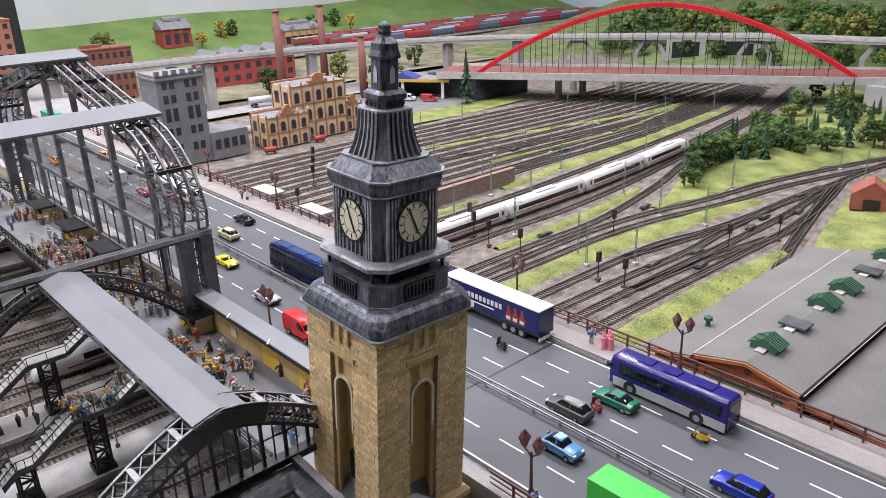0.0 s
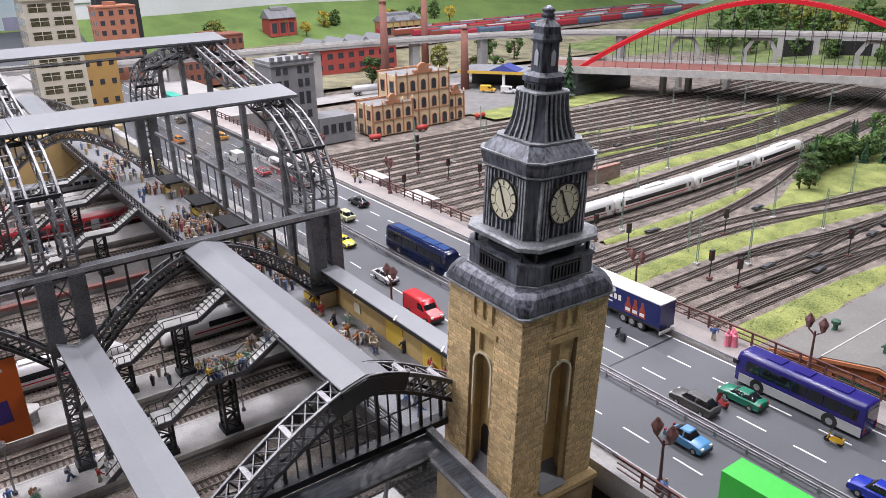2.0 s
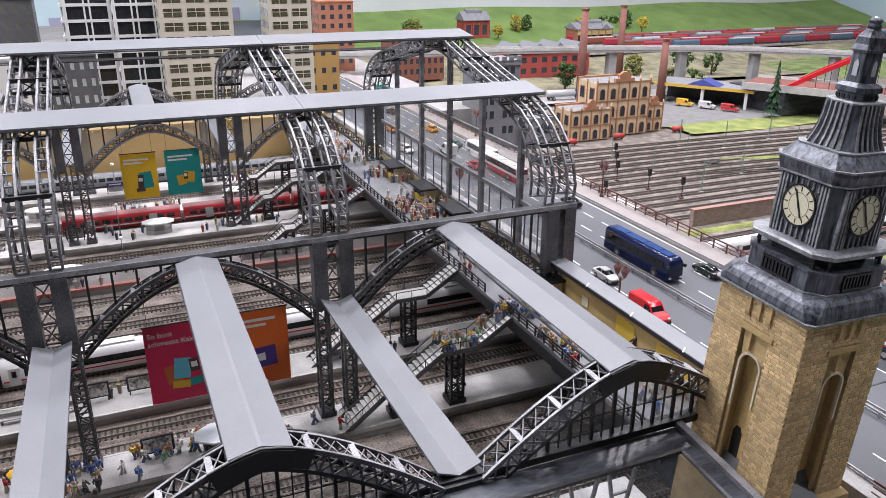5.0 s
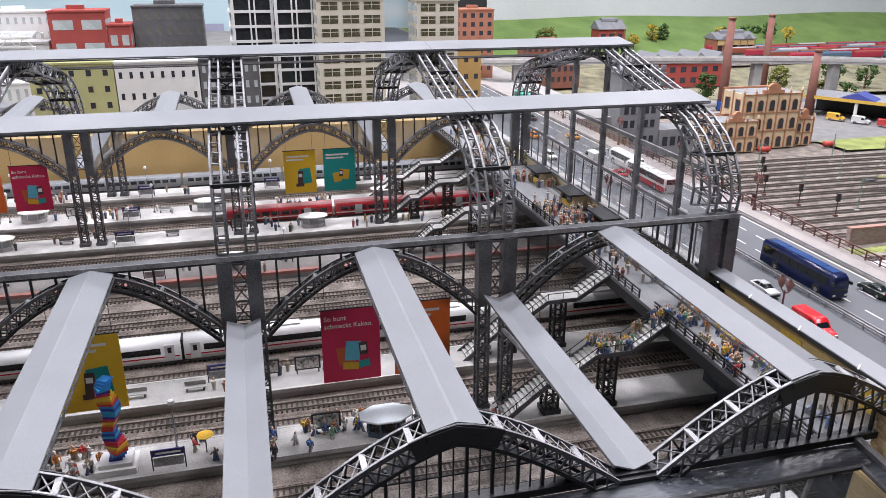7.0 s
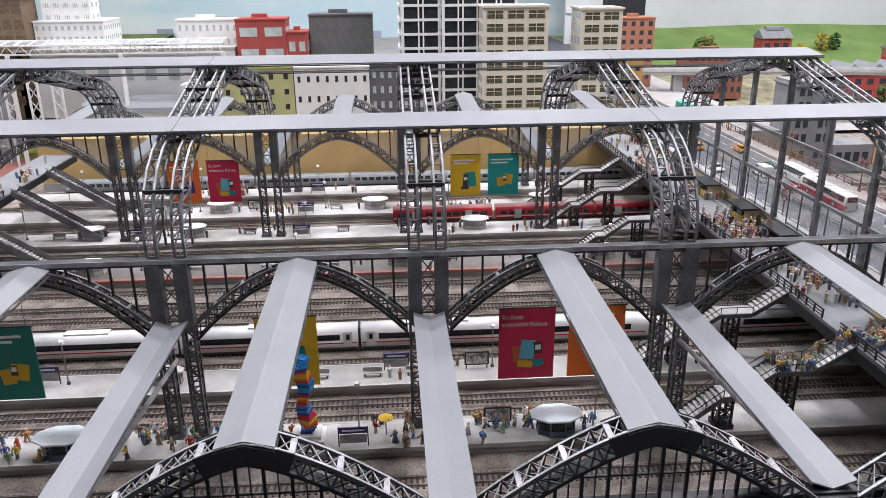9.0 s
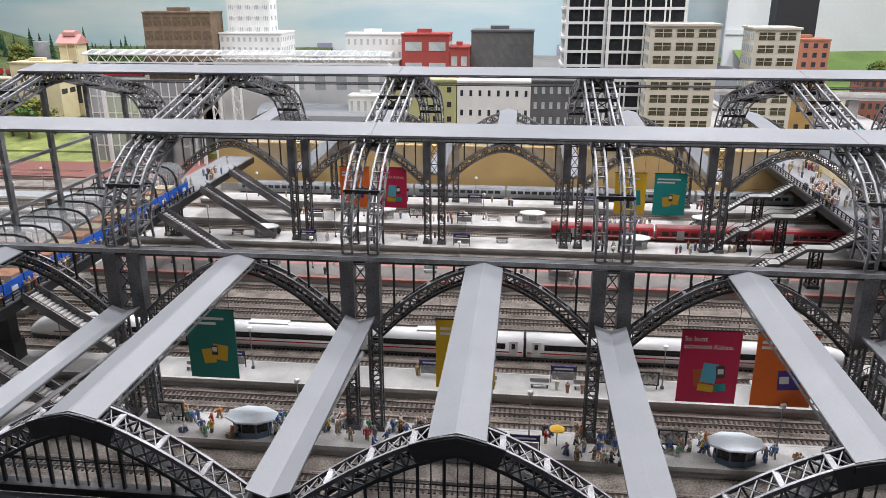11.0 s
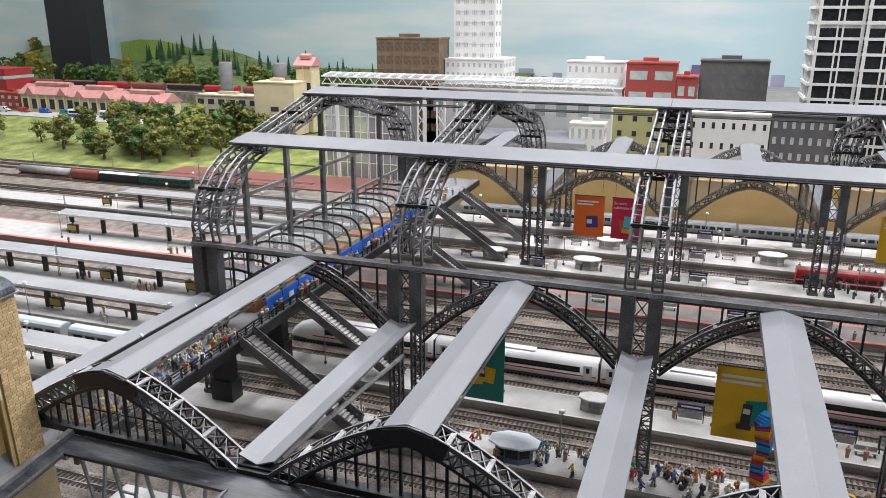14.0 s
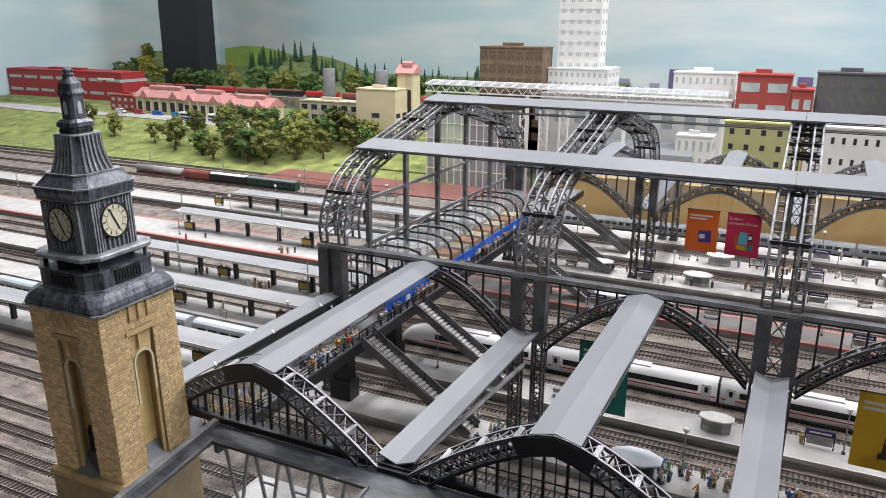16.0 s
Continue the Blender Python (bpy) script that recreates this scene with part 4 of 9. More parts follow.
# ---- road markings, rails, lamps ----
road_ob = bpy.data.objects["road"]
dash_me = M().box(-1.15, 1.15, -0.07, 0.07, 0, 0.012).mesh("lane_dash", PAINT_W)
for y, ph in ((32.1, 0.0), (39.45, 0.25), (42.5, 0.2)):
    for i in range(46):
        x = -4.5 - ph - 4.31 * i
        part("lane_dash", dash_me, None, road_ob, pos=at(x, y, ZRD + 0.002))
for y in (29.5, 45.3):
    part("edge_line", M().box(RX1, RX0, y - 0.07, y + 0.07, ZRD + 0.002, ZRD + 0.012), PAINT_W, road_ob)
part("expansion_joint", M().beam((-33.5, 29.3, ZRD + 0.01), (-33.5, 45.5, ZRD + 0.01), 0.16, 0.02), STEEL_D, road_ob)


def guard_rail(y, x0, x1, label, mt, posts=1.55, h=0.55, base=ZRD):
    root = thing("guard_rail", label, "guard rail", "road guard rails")
    part("beam", M().box(x1, x0, y - 0.05, y + 0.05, base + h - 0.16, base + h), mt, root)
    part("lower_beam", M().box(x1, x0, y - 0.04, y + 0.04, base + h * 0.42, base + h * 0.55), mt, root)
    pm = M().box(-0.06, 0.06, -0.08, 0.08, 0, h).mesh("post", mt)
    x, rest = x0 - 0.5, M()
    while x > x1:
        if -90 < x < -5:
            part("post", pm, None, root, pos=at(x, y, base))
        else:
            rest.box(x - 0.06, x + 0.06, y - 0.08, y + 0.08, base, base + h)
        x -= posts * 1.6
    part("distant_railing", rest, mt, root, kind="stuff")
    return root


GUARD = mat("dull_zinc", (0.33, 0.33, 0.34), 0.45, 0.5, 0.2)
guard_rail(36.2, 20, -200, "dull zinc double guard rail in the middle of the road", GUARD)
guard_rail(36.7, 20, -200, "dull zinc double guard rail in the middle of the road", GUARD)
guard_rail(45.75, 20, -200, "grey guard rail along the kerb", GUARD, 2.0, 0.5)
guard_rail(29.0, 20, -58, "grey guard rail along the station side kerb", GUARD, 2.0, 0.5)


def railing(y, x0, x1, base, label, mt, h=1.15, gap=2.1, along="x"):
    root = thing("railing", label, "railing", "bridge railings")
    if along == "x":
        bx = lambda a, b, z, t: M().box(b, a, y - t, y + t, z - t, z + t)
    else:
        bx = lambda a, b, z, t: M().box(y - t, y + t, b, a, z - t, z + t)
    part("hand_bar", bx(x0, x1, base + h, 0.07), mt, root)
    part("mid_bar", bx(x0, x1, base + h * 0.62, 0.04), mt, root)
    part("low_bar", bx(x0, x1, base + h * 0.25, 0.04), mt, root)
    pm = M().box(-0.07, 0.07, -0.07, 0.07, 0, h + 0.08).mesh("post", mt)
    c, rest = x0, M()
    while c >= x1:
        cx, cy = (c, y) if along == "x" else (y, c)
        if -80 < cx < -5:
            part("post", pm, None, root, pos=at(cx, cy, base))
        else:
            rest.box(cx - 0.07, cx + 0.07, cy - 0.07, cy + 0.07, base, base + h + 0.08)
        c -= gap
    if rest.v:
        part("distant_railing", rest, mt, root, kind="stuff")
    return root


railing(48.9, 20, -180, ZRD + 0.22, "oxide red railing along the outer pavement", RAILING)
railing(27.9, 20, -24, ZRD + 0.18, "oxide red railing along the station side of the road", RAILING)
LAMPGLASS = mat("smoky_lamp_glass", (0.22, 0.10, 0.09), 0.2, 0, 0.1)


def street_lamp(x, y, z, h=5.4):
    root = thing("street_lamp", "dark red twin-headed ornamental street lamp", "street lamp", "bridge lamps", at(x, y, z))
    part("base", M().lathe([(0.3, 0), (0.3, 0.3), (0.18, 0.5), (0.2, 0.9), (0.12, 1.1)], 8), RAILING, root)
    part("pole", M().tube((0, 0, 1.0), (0, 0, h - 1.6), 0.11, 8, 0.08), RAILING, root)
    for s in (-1, 1):
        arm = M().path([(0, 0, h - 2.0), (s * 0.25, 0, h - 1.75), (s * 0.5, 0, h - 1.6), (s * 0.55, 0, h - 1.45)], 0.09, 0.09, (0, 1, 0))
        a = part("arm", arm, RAILING, root)
        part("lantern", M().lathe([(0.18, 0), (0.36, 0.55), (0.36, 0.6)], 6, (s * 0.55, 0, h - 1.45)), LAMPGLASS, a, "smoky red lantern glass")
        part("cap", M().lathe([(0.42, 0), (0.36, 0.12), (0.16, 0.38), (0.16, 0.45), (0.05, 0.58)], 6, (s * 0.55, 0, h - 0.86)), RAILING, a)
    return root


for x in (-21.2, -51.9, -88):
    street_lamp(x, 28.6, ZRD + 0.1)
for x in (-23.0, -40.3, -83.5, -103, -124, -150):
    street_lamp(x, 48.3, ZRD + 0.2)


# ---- vehicles ----
def paint(name, col, rough=0.25):
    return mat(name, col, rough, 0.0, 0.06, 10, 200, 0)


TYRE = mat("tyre_rubber", (0.02, 0.02, 0.02), 0.8, 0, 0.2)
RIM = mat("wheel_rim", (0.45, 0.45, 0.46), 0.35, 0.6, 0.1)
WINDOW = mat("dark_vehicle_window", (0.012, 0.014, 0.017), 0.08, 0, 0.2, bump=0)
LIGHT_R = mat("red_lamp_lens", (0.4, 0.02, 0.02), 0.2, 0, 0.05)
LIGHT_W = mat("clear_lamp_lens", (0.75, 0.75, 0.7), 0.15, 0, 0.05)
SILVER = mat("silver_body_paint", (0.46, 0.465, 0.475), 0.3, 0.1, 0.05, bump=0)


def wheel(root, x, y, r, w=0.36):
    t = part("wheel", M().tube((x, y - w / 2, r), (x, y + w / 2, r), r, 14), TYRE, root)
    part("rim", M().tube((x, y - w / 2 - 0.02, r), (x, y + w / 2 + 0.02, r), r * 0.58, 10), RIM, t)


def car(pos, mt, label, prof, cabin, L=3.45, W=1.34, group="cars on the road", name="car", window=None):
    """A car from a side profile (x, z) and a cabin profile; x forward."""
    root = thing(name, label, "car", group, pos)
    n = len(prof)
    ring = lambda y, k, dz: [(x * k, y, max(0.18, z - dz)) for x, z in prof]
    body = M().loft([ring(-W / 2 + 0.04, 0.985, 0.08), [(x, -W / 2, z - 0.05 if z > 0.5 else z) for x, z in prof], [(x, -W / 2 + 0.16, z) for x, z in prof], [(x, 0, z + (0.05 if z > 0.6 else 0)) for x, z in prof], [(x, W / 2 - 0.16, z) for x, z in prof], [(x, W / 2, z - 0.05 if z > 0.5 else z) for x, z in prof], ring(W / 2 - 0.04, 0.985, 0.08)])
    rounded(part("body", body, mt, root), 0.09)
    zr = max(z for _, z in cabin)
    c0 = [(x, -W / 2 + (0.12 if z < zr - 0.1 else 0.3), z) for x, z in cabin]
    c1 = [(x, W / 2 - (0.12 if z < zr - 0.1 else 0.3), z) for x, z in cabin]
    rounded(part("window_band", M().loft([c0, c1]), window or WINDOW, root, "dark glazed cabin"), 0.07, 2)
    top = [(x * 0.96, z) for x, z in cabin if z >= zr - 0.1]
    xs = [x for x, _ in top]
    part("roof", M().loft([[(min(xs), -W / 2 + 0.26, zr - 0.02), (max(xs), -W / 2 + 0.26, zr - 0.02), (max(xs) - 0.05, -W / 2 + 0.34, zr + 0.06), (min(xs) + 0.05, -W / 2 + 0.34, zr + 0.06)], [(min(xs), W / 2 - 0.26, zr - 0.02), (max(xs), W / 2 - 0.26, zr - 0.02), (max(xs) - 0.05, W / 2 - 0.34, zr + 0.06), (min(xs) + 0.05, W / 2 - 0.34, zr + 0.06)]]), mt, root)
    lo, hi = cabin[0], cabin[-1]
    for s in (-1, 1):
        mid = (min(xs) + max(xs)) / 2
        part("door_post", M().beam((mid, s * (W / 2 - 0.1), cabin[0][1] - 0.05), (mid, s * (W / 2 - 0.28), zr), 0.09, 0.06), mt, root)
        for x in (L * 0.30, -L * 0.29):
            wheel(root, x, s * (W / 2 - 0.13), 0.25, 0.26)
        part("headlight", M().box(L / 2 - 0.12, L / 2 + 0.0, s * W * 0.33 - 0.13, s * W * 0.33 + 0.13, 0.52, 0.68), LIGHT_W, root)
        part("tail_light", M().box(-L / 2 - 0.0, -L / 2 + 0.1, s * W * 0.36 - 0.1, s * W * 0.36 + 0.1, 0.55, 0.72), LIGHT_R, root)
    part("bumper", M().box(L / 2 - 0.05, L / 2 + 0.05, -W * 0.42, W * 0.42, 0.25, 0.42), BLACK, root)
    part("bumper", M().box(-L / 2 - 0.05, -L / 2 + 0.05, -W * 0.42, W * 0.42, 0.25, 0.42), BLACK, root)
    return root


SALOON = ([(-1.7, 0.3), (1.7, 0.3), (1.74, 0.55), (1.6, 0.66), (0.75, 0.76), (-1.1, 0.78), (-1.66, 0.74), (-1.74, 0.5)], [(0.85, 0.72), (0.3, 1.08), (-0.75, 1.1), (-1.3, 0.76)])
ESTATE = ([(-1.75, 0.3), (1.75, 0.3), (1.78, 0.62), (1.6, 0.74), (0.8, 0.84), (-1.6, 0.86), (-1.76, 0.8), (-1.8, 0.5)], [(0.9, 0.8), (0.4, 1.24), (-1.3, 1.26), (-1.68, 0.84)])
BUBBLE = ([(-1.5, 0.3), (1.5, 0.3), (1.56, 0.5), (1.35, 0.72), (0.8, 0.82), (-0.7, 0.86), (-1.3, 0.72), (-1.55, 0.45)], [(0.62, 0.8), (0.35, 1.22), (-0.45, 1.26), (-1.15, 0.8)])
SPORT = ([(-1.65, 0.28), (1.65, 0.28), (1.7, 0.45), (1.45, 0.6), (0.5, 0.7), (-1.2, 0.74), (-1.6, 0.7), (-1.7, 0.45)], [(0.5, 0.68), (0.1, 0.95), (-0.3, 0.96), (-0.5, 0.72)])
ROADX = ZRD + 0.01
car(at(-25.7, 37.95, ROADX, 180), paint("graphite_paint", (0.09, 0.09, 0.085)), "graphite grey estate car with roof rails", *ESTATE, L=3.55)
car(at(-24.0, 41.3, ROADX, 180), paint("green_metal_paint", (0.012, 0.17, 0.10)), "metallic green saloon car on the road", *SALOON)
car(at(-23.2, 33.95, ROADX, 0), paint("sky_blue_paint", (0.10, 0.30, 0.55)), "sky blue rounded vintage car", *BUBBLE, L=3.1)
car(at(-12.6, 38.4, ROADX, 180), paint("royal_blue_paint", (0.015, 0.035, 0.36)), "royal blue hatchback van on the road", *ESTATE, L=3.6)
car(at(-59.4, 32.5, ROADX, 0), SILVER, "silver grey saloon car on the road", *SALOON)
car(at(-70.9, 34.2, ROADX, 0), paint("taxi_yellow", (0.72, 0.55, 0.03)), "bright yellow open sports car", *SPORT)
car(at(-78.7, 38.5, ROADX, 180), paint("taxi_ivory", (0.62, 0.60, 0.36)), "ivory estate taxi with a roof sign", *ESTATE)
car(at(-82.4, 42.7, ROADX, 180), paint("black_paint", (0.012, 0.012, 0.014)), "glossy black saloon car on the road", *SALOON)
car(at(-56.3, 43.2, ROADX, 180), paint("black_green_paint", (0.012, 0.02, 0.016)), "black saloon car behind the coach", *SALOON)
car(at(-46.0, 41.2, ROADX, 180), paint("signal_red_paint", (0.5, 0.015, 0.02)), "red vintage car beside the tower", *BUBBLE, L=3.1)
car(at(-104.6, 38.8, ROADX, 180), paint("dark_red_paint", (0.42, 0.02, 0.03)), "dark red saloon car on the road", *SALOON)
car(at(-119.0, 41.9, ROADX, 180), paint("bottle_green_paint", (0.02, 0.12, 0.07)), "bottle green saloon car on the road", *SALOON)
car(at(-118.0, 32.5, ROADX, 0), paint("white_paint", (0.65, 0.65, 0.63)), "white estate car on the road", *ESTATE)
car(at(-151.0, 41.5, ROADX, 180), paint("anthracite_paint", (0.03, 0.03, 0.035)), "anthracite saloon car on the road", *SALOON)
car(at(-134.2, 35.6, ROADX, 180), paint("orange_paint", (0.7, 0.22, 0.02)), "orange works estate car on the road", *ESTATE)
car(at(-131.5, 42.6, ROADX, 180), paint("amber_paint", (0.72, 0.3, 0.03)), "amber estate car on the road", *ESTATE)


def coach(pos, upper, lower, label, L=9.8, W=1.95, H=2.75, roof=None):
    root = thing("coach", label, "bus", "coaches and buses", pos)
    def ring(x, k=1.0, zt=H):
        h = W / 2 * k
        return [(x, -h, 0.3), (x, h, 0.3), (x, h + 0.0, 1.25), (x, h - 0.08, zt - 0.25), (x, h - 0.3, zt), (x, -h + 0.3, zt), (x, -h + 0.08, zt - 0.25), (x, -h, 1.25)]
    rounded(part("body", M().loft([ring(-L / 2, 0.96, H - 0.12), ring(-L / 2 + 0.15), ring(L / 2 - 0.45), ring(L / 2 - 0.1, 0.97, H - 0.2), ring(L / 2, 0.92, H - 0.5)]), upper, root), 0.12)
    for s in (-1, 1):
        part("lower_panel", M().box(-L / 2 + 0.1, L / 2 - 0.4, *sorted((s * (W / 2 - 0.02), s * (W / 2 + 0.03))), 0.28, 1.0), lower, root, "pale lower panel")
        n = 7
        for i in range(n):
            x0 = -L / 2 + 0.5 + i * (L - 1.3) / n
            part("side_window", M().box(x0, x0 + (L - 1.3) / n - 0.09, *sorted((s * (W / 2 - 0.12), s * (W / 2 + 0.012))), 1.38, 2.2), WINDOW, root)
        for x in (L * 0.30, -L * 0.27):
            wheel(root, x, s * (W / 2 - 0.16), 0.46, 0.36)
            part("wheel_arch", M().tube((x, s * (W / 2 - 0.05), 0.5), (x, s * (W / 2 + 0.035), 0.5), 0.58, 14), BLACK, root)
        part("headlight", M().box(L / 2 - 0.08, L / 2 + 0.03, s * 0.7 - 0.15, s * 0.7 + 0.15, 0.55, 0.75), LIGHT_W, root)
        part("tail_light", M().box(-L / 2 - 0.03, -L / 2 + 0.08, s * 0.8 - 0.1, s * 0.8 + 0.1, 0.6, 1.0), LIGHT_R, root)
        part("mirror", M().box(L / 2 - 0.2, L / 2 + 0.15, *sorted((s * (W / 2), s * (W / 2 + 0.18))), 1.7, 2.05), BLACK, root)
    part("windscreen", M().add([(L / 2 + 0.02, -W / 2 + 0.12, 1.1), (L / 2 + 0.02, W / 2 - 0.12, 1.1), (L / 2 - 0.08, W / 2 - 0.16, H - 0.5), (L / 2 - 0.08, -W / 2 + 0.16, H - 0.5)], [(0, 1, 2, 3)]), WINDOW, root)
    part("rear_window", M().box(-L / 2 - 0.02, -L / 2 + 0.05, -W / 2 + 0.25, W / 2 - 0.25, 1.5, 2.25), WINDOW, root)
    for x in (-L * 0.28, 0.0, L * 0.22):
        part("roof_hatch", M().box(x - 0.6, x + 0.6, -0.5, 0.5, H - 0.01, H + 0.09), roof or upper, root)
    return root


NAVY = paint("violet_navy_paint", (0.025, 0.02, 0.17), 0.22)
DEEP = paint("deep_navy_paint", (0.008, 0.014, 0.06), 0.15)
TEALBLUE = paint("roof_blue_paint", (0.015, 0.055, 0.19), 0.2)
coach(at(-21.2, 44.25, ROADX, 180), NAVY, SILVER, "violet blue touring coach with silver lower panels")
b = coach(at(-61.4, 38.4, ROADX, 0), DEEP, DEEP, "deep navy touring coach with a blue roof", L=11.4, roof=TEALBLUE)
part("roof_panel", M().box(-5.0, 4.8, -0.45, 0.45, 2.74, 2.79), TEALBLUE, b, "bright blue roof panel")
coach(at(-99.6, 41.3, ROADX, 180), paint("bus_cream", (0.68, 0.67, 0.65)), paint("bus_red_skirt", (0.42, 0.03, 0.04)), "white city bus with a red skirt", L=12.5, H=2.4)
coach(at(-109.5, 42.4, ROADX, 180), WHITE, paint("bus_white_skirt", (0.5, 0.5, 0.48)), "white city bus on the road", L=9.0, H=2.4)


def van(pos, mt, label, L=4.5, W=1.6, H=1.95):
    root = thing("van", label, "van", "vans", pos)
    prof = [(-L / 2, 0.3), (L / 2, 0.3), (L / 2 + 0.02, 0.75), (L / 2 - 0.25, 1.0), (L / 2 - 0.95, 1.15), (L / 2 - 1.55, H - 0.05), (L / 2 - 1.9, H), (-L / 2, H), ]
    body = M().loft([[(x, -W / 2 + 0.1, z - 0.08 if z > 1.5 else z) for x, z in prof], [(x, -W / 2, z - 0.14 if z > 1.5 else z) for x, z in prof], [(x, -W / 2 + 0.22, z) for x, z in prof], [(x, W / 2 - 0.22, z) for x, z in prof], [(x, W / 2, z - 0.14 if z > 1.5 else z) for x, z in prof], [(x, W / 2 - 0.1, z - 0.08 if z > 1.5 else z) for x, z in prof]])
    rounded(part("body", body, mt, root), 0.1)
    part("windscreen", M().add([(L / 2 - 0.98, -W / 2 + 0.15, 1.2), (L / 2 - 0.98, W / 2 - 0.15, 1.2), (L / 2 - 1.5, W / 2 - 0.22, H - 0.12), (L / 2 - 1.5, -W / 2 + 0.22, H - 0.12)], [(0, 1, 2, 3)]), WINDOW, root)
    for s in (-1, 1):
        part("door_window", M().ext([(L / 2 - 1.15, 1.12), (L / 2 - 1.55, 1.65), (L / 2 - 2.05, 1.65), (L / 2 - 2.05, 1.12)], "y", *sorted((s * (W / 2 - 0.1), s * (W / 2 + 0.01)))), WINDOW, root)
        for x in (L * 0.32, -L * 0.3):
            wheel(root, x, s * (W / 2 - 0.14), 0.3, 0.28)
        part("headlight", M().box(L / 2 - 0.15, L / 2 + 0.03, s * 0.55 - 0.14, s * 0.55 + 0.14, 0.7, 0.88), LIGHT_W, root)
        part("tail_light", M().box(-L / 2 - 0.02, -L / 2 + 0.05, s * 0.7 - 0.06, s * 0.7 + 0.06, 0.7, 1.2), LIGHT_R, root)
    part("bumper", M().box(L / 2 - 0.1, L / 2 + 0.07, -W / 2 + 0.05, W / 2 - 0.05, 0.28, 0.55), BLACK, root)
    return root


van(at(-50.2, 30.9, ROADX, 0), paint("post_red_paint", (0.62, 0.012, 0.02)), "bright red high-roofed delivery van")
van(at(-114.4, 38.6, ROADX, 180), WHITE, "white high-roofed van on the road")


def semi_trailer(pos, side, top, label, L=11.8, W=1.95, H=3.1):
    root = thing("semi_trailer", label, "truck", "trucks", pos)
    part("box", M().box(-L / 2, L / 2, -W / 2, W / 2, 0.75, H), side, root, "dark blue trailer box")
    part("roof", M().box(-L / 2 - 0.03, L / 2 + 0.03, -W / 2 - 0.03, W / 2 + 0.03, H, H + 0.1), top, root, "white trailer roof")
    for s in (-1, 1):
        yy = sorted((s * (W / 2), s * (W / 2 + 0.02)))
        part("side_band", M().box(-L / 2, L / 2, *yy, 0.75, 0.95), BLACK, root)
        for i, (x, w, h, z) in enumerate(((-1.4, 0.42, 0.5, 2.2), (-0.9, 0.42, 0.5, 2.2), (-0.4, 0.42, 0.5, 2.2), (0.1, 0.42, 0.5, 2.2), (0.6, 0.42, 0.5, 2.2), (1.1, 0.42, 0.5, 2.2), (1.6, 0.42, 0.5, 2.2), (2.1, 0.42, 0.5, 2.2), (2.6, 0.42, 0.5, 2.2))):
            part("lettering_bar", M().box(x - w * 0.38, x + w * 0.38, *sorted((s * (W / 2), s * (W / 2 + 0.03))), z - h / 2, z + h / 2), top, root, "plain white bar in place of lettering")
        part("thin_bar", M().box(-0.6, 2.6, *sorted((s * (W / 2), s * (W / 2 + 0.03))), 1.55, 1.68), top, root)
        for x in (-4.0, -3.2, -2.4):
            bt = part("bottle_shape", M().lathe([(0.0, 0), (0.34, 0.02), (0.36, 0.6), (0.16, 1.1), (0.14, 1.5), (0.0, 1.52)], 10, (x, 0, 1.15)), paint("amber_glass_paint", (0.30, 0.05, 0.03)), root)
            bt.scale = (1, 0.06, 1)
            bt.location = (0, s * (W / 2 + 0.015) * K, 0)
            part("bottle_mark", M().box(x - 0.25, x + 0.25, *sorted((s * (W / 2 + 0.03), s * (W / 2 + 0.05))), 1.35, 1.65), top, root)
        for x in (-3.9, -2.9, -1.9, 3.6):
            wheel(root, x, s * (W / 2 - 0.2), 0.45, 0.38)
    part("chassis", M().box(-L / 2, L / 2 - 0.5, -0.5, 0.5, 0.5, 0.78), BLACK, root)
    part("rear_bumper", M().box(-L / 2 - 0.12, -L / 2, -W / 2, W / 2, 0.35, 0.6), WHITE, root)
    cab = part("tractor_cab", M().loft([[(x, -W / 2, 0.3), (x, W / 2, 0.3), (x, W / 2, z), (x, -W / 2, z)] for x, z in ((L / 2 + 0.4, 3.0), (L / 2 + 2.0, 2.9), (L / 2 + 2.15, 1.6), (L / 2 + 2.15, 0.4))]), side, root)
    part("windscreen", M().box(L / 2 + 2.02, L / 2 + 2.12, -0.85, 0.85, 1.7, 2.6), WINDOW, cab)
    for s in (-1, 1):
        wheel(root, L / 2 + 1.4, s * (W / 2 - 0.2), 0.45, 0.38)
    return root


semi_trailer(at(-40.0, 45.2, ROADX, 180), paint("trailer_navy", (0.012, 0.02, 0.12)), WHITE, "dark blue semi-trailer with white roof and bottle pictures")
gt = thing("box_truck", "bright green box truck on the road", "truck", "trucks", at(-14.4, 30.9, ROADX))
GREENP = paint("vivid_green_paint", (0.03, 0.5, 0.05), 0.35)
part("box", M().box(-3.6, 3.6, -1.0, 1.0, 0.7, 3.0), GREENP, gt, "smooth green box body")
part("chassis", M().box(-3.5, 5.2, -0.5, 0.5, 0.45, 0.7), BLACK, gt)
part("cab", M().box(3.8, 5.4, -0.95, 0.95, 0.4, 2.4), GREENP, gt)
for s in (-1, 1):
    for x in (-2.4, 4.6):
        wheel(gt, x, s * 0.8, 0.42, 0.35)
tb = thing("box_truck", "teal box truck with a plain body", "truck", "trucks", at(-166.0, 45.0, ROADX))
TEAL = paint("teal_paint", (0.02, 0.33, 0.25), 0.4)
part("box", M().box(-3.6, 3.4, -1.0, 1.0, 0.7, 3.3), TEAL, tb)
part("cab", M().box(3.6, 5.0, -0.95, 0.95, 0.4, 2.4), TEAL, tb)
for s in (-1, 1):
    for x in (-2.4, 4.2):
        wheel(tb, x, s * 0.8, 0.42, 0.35)


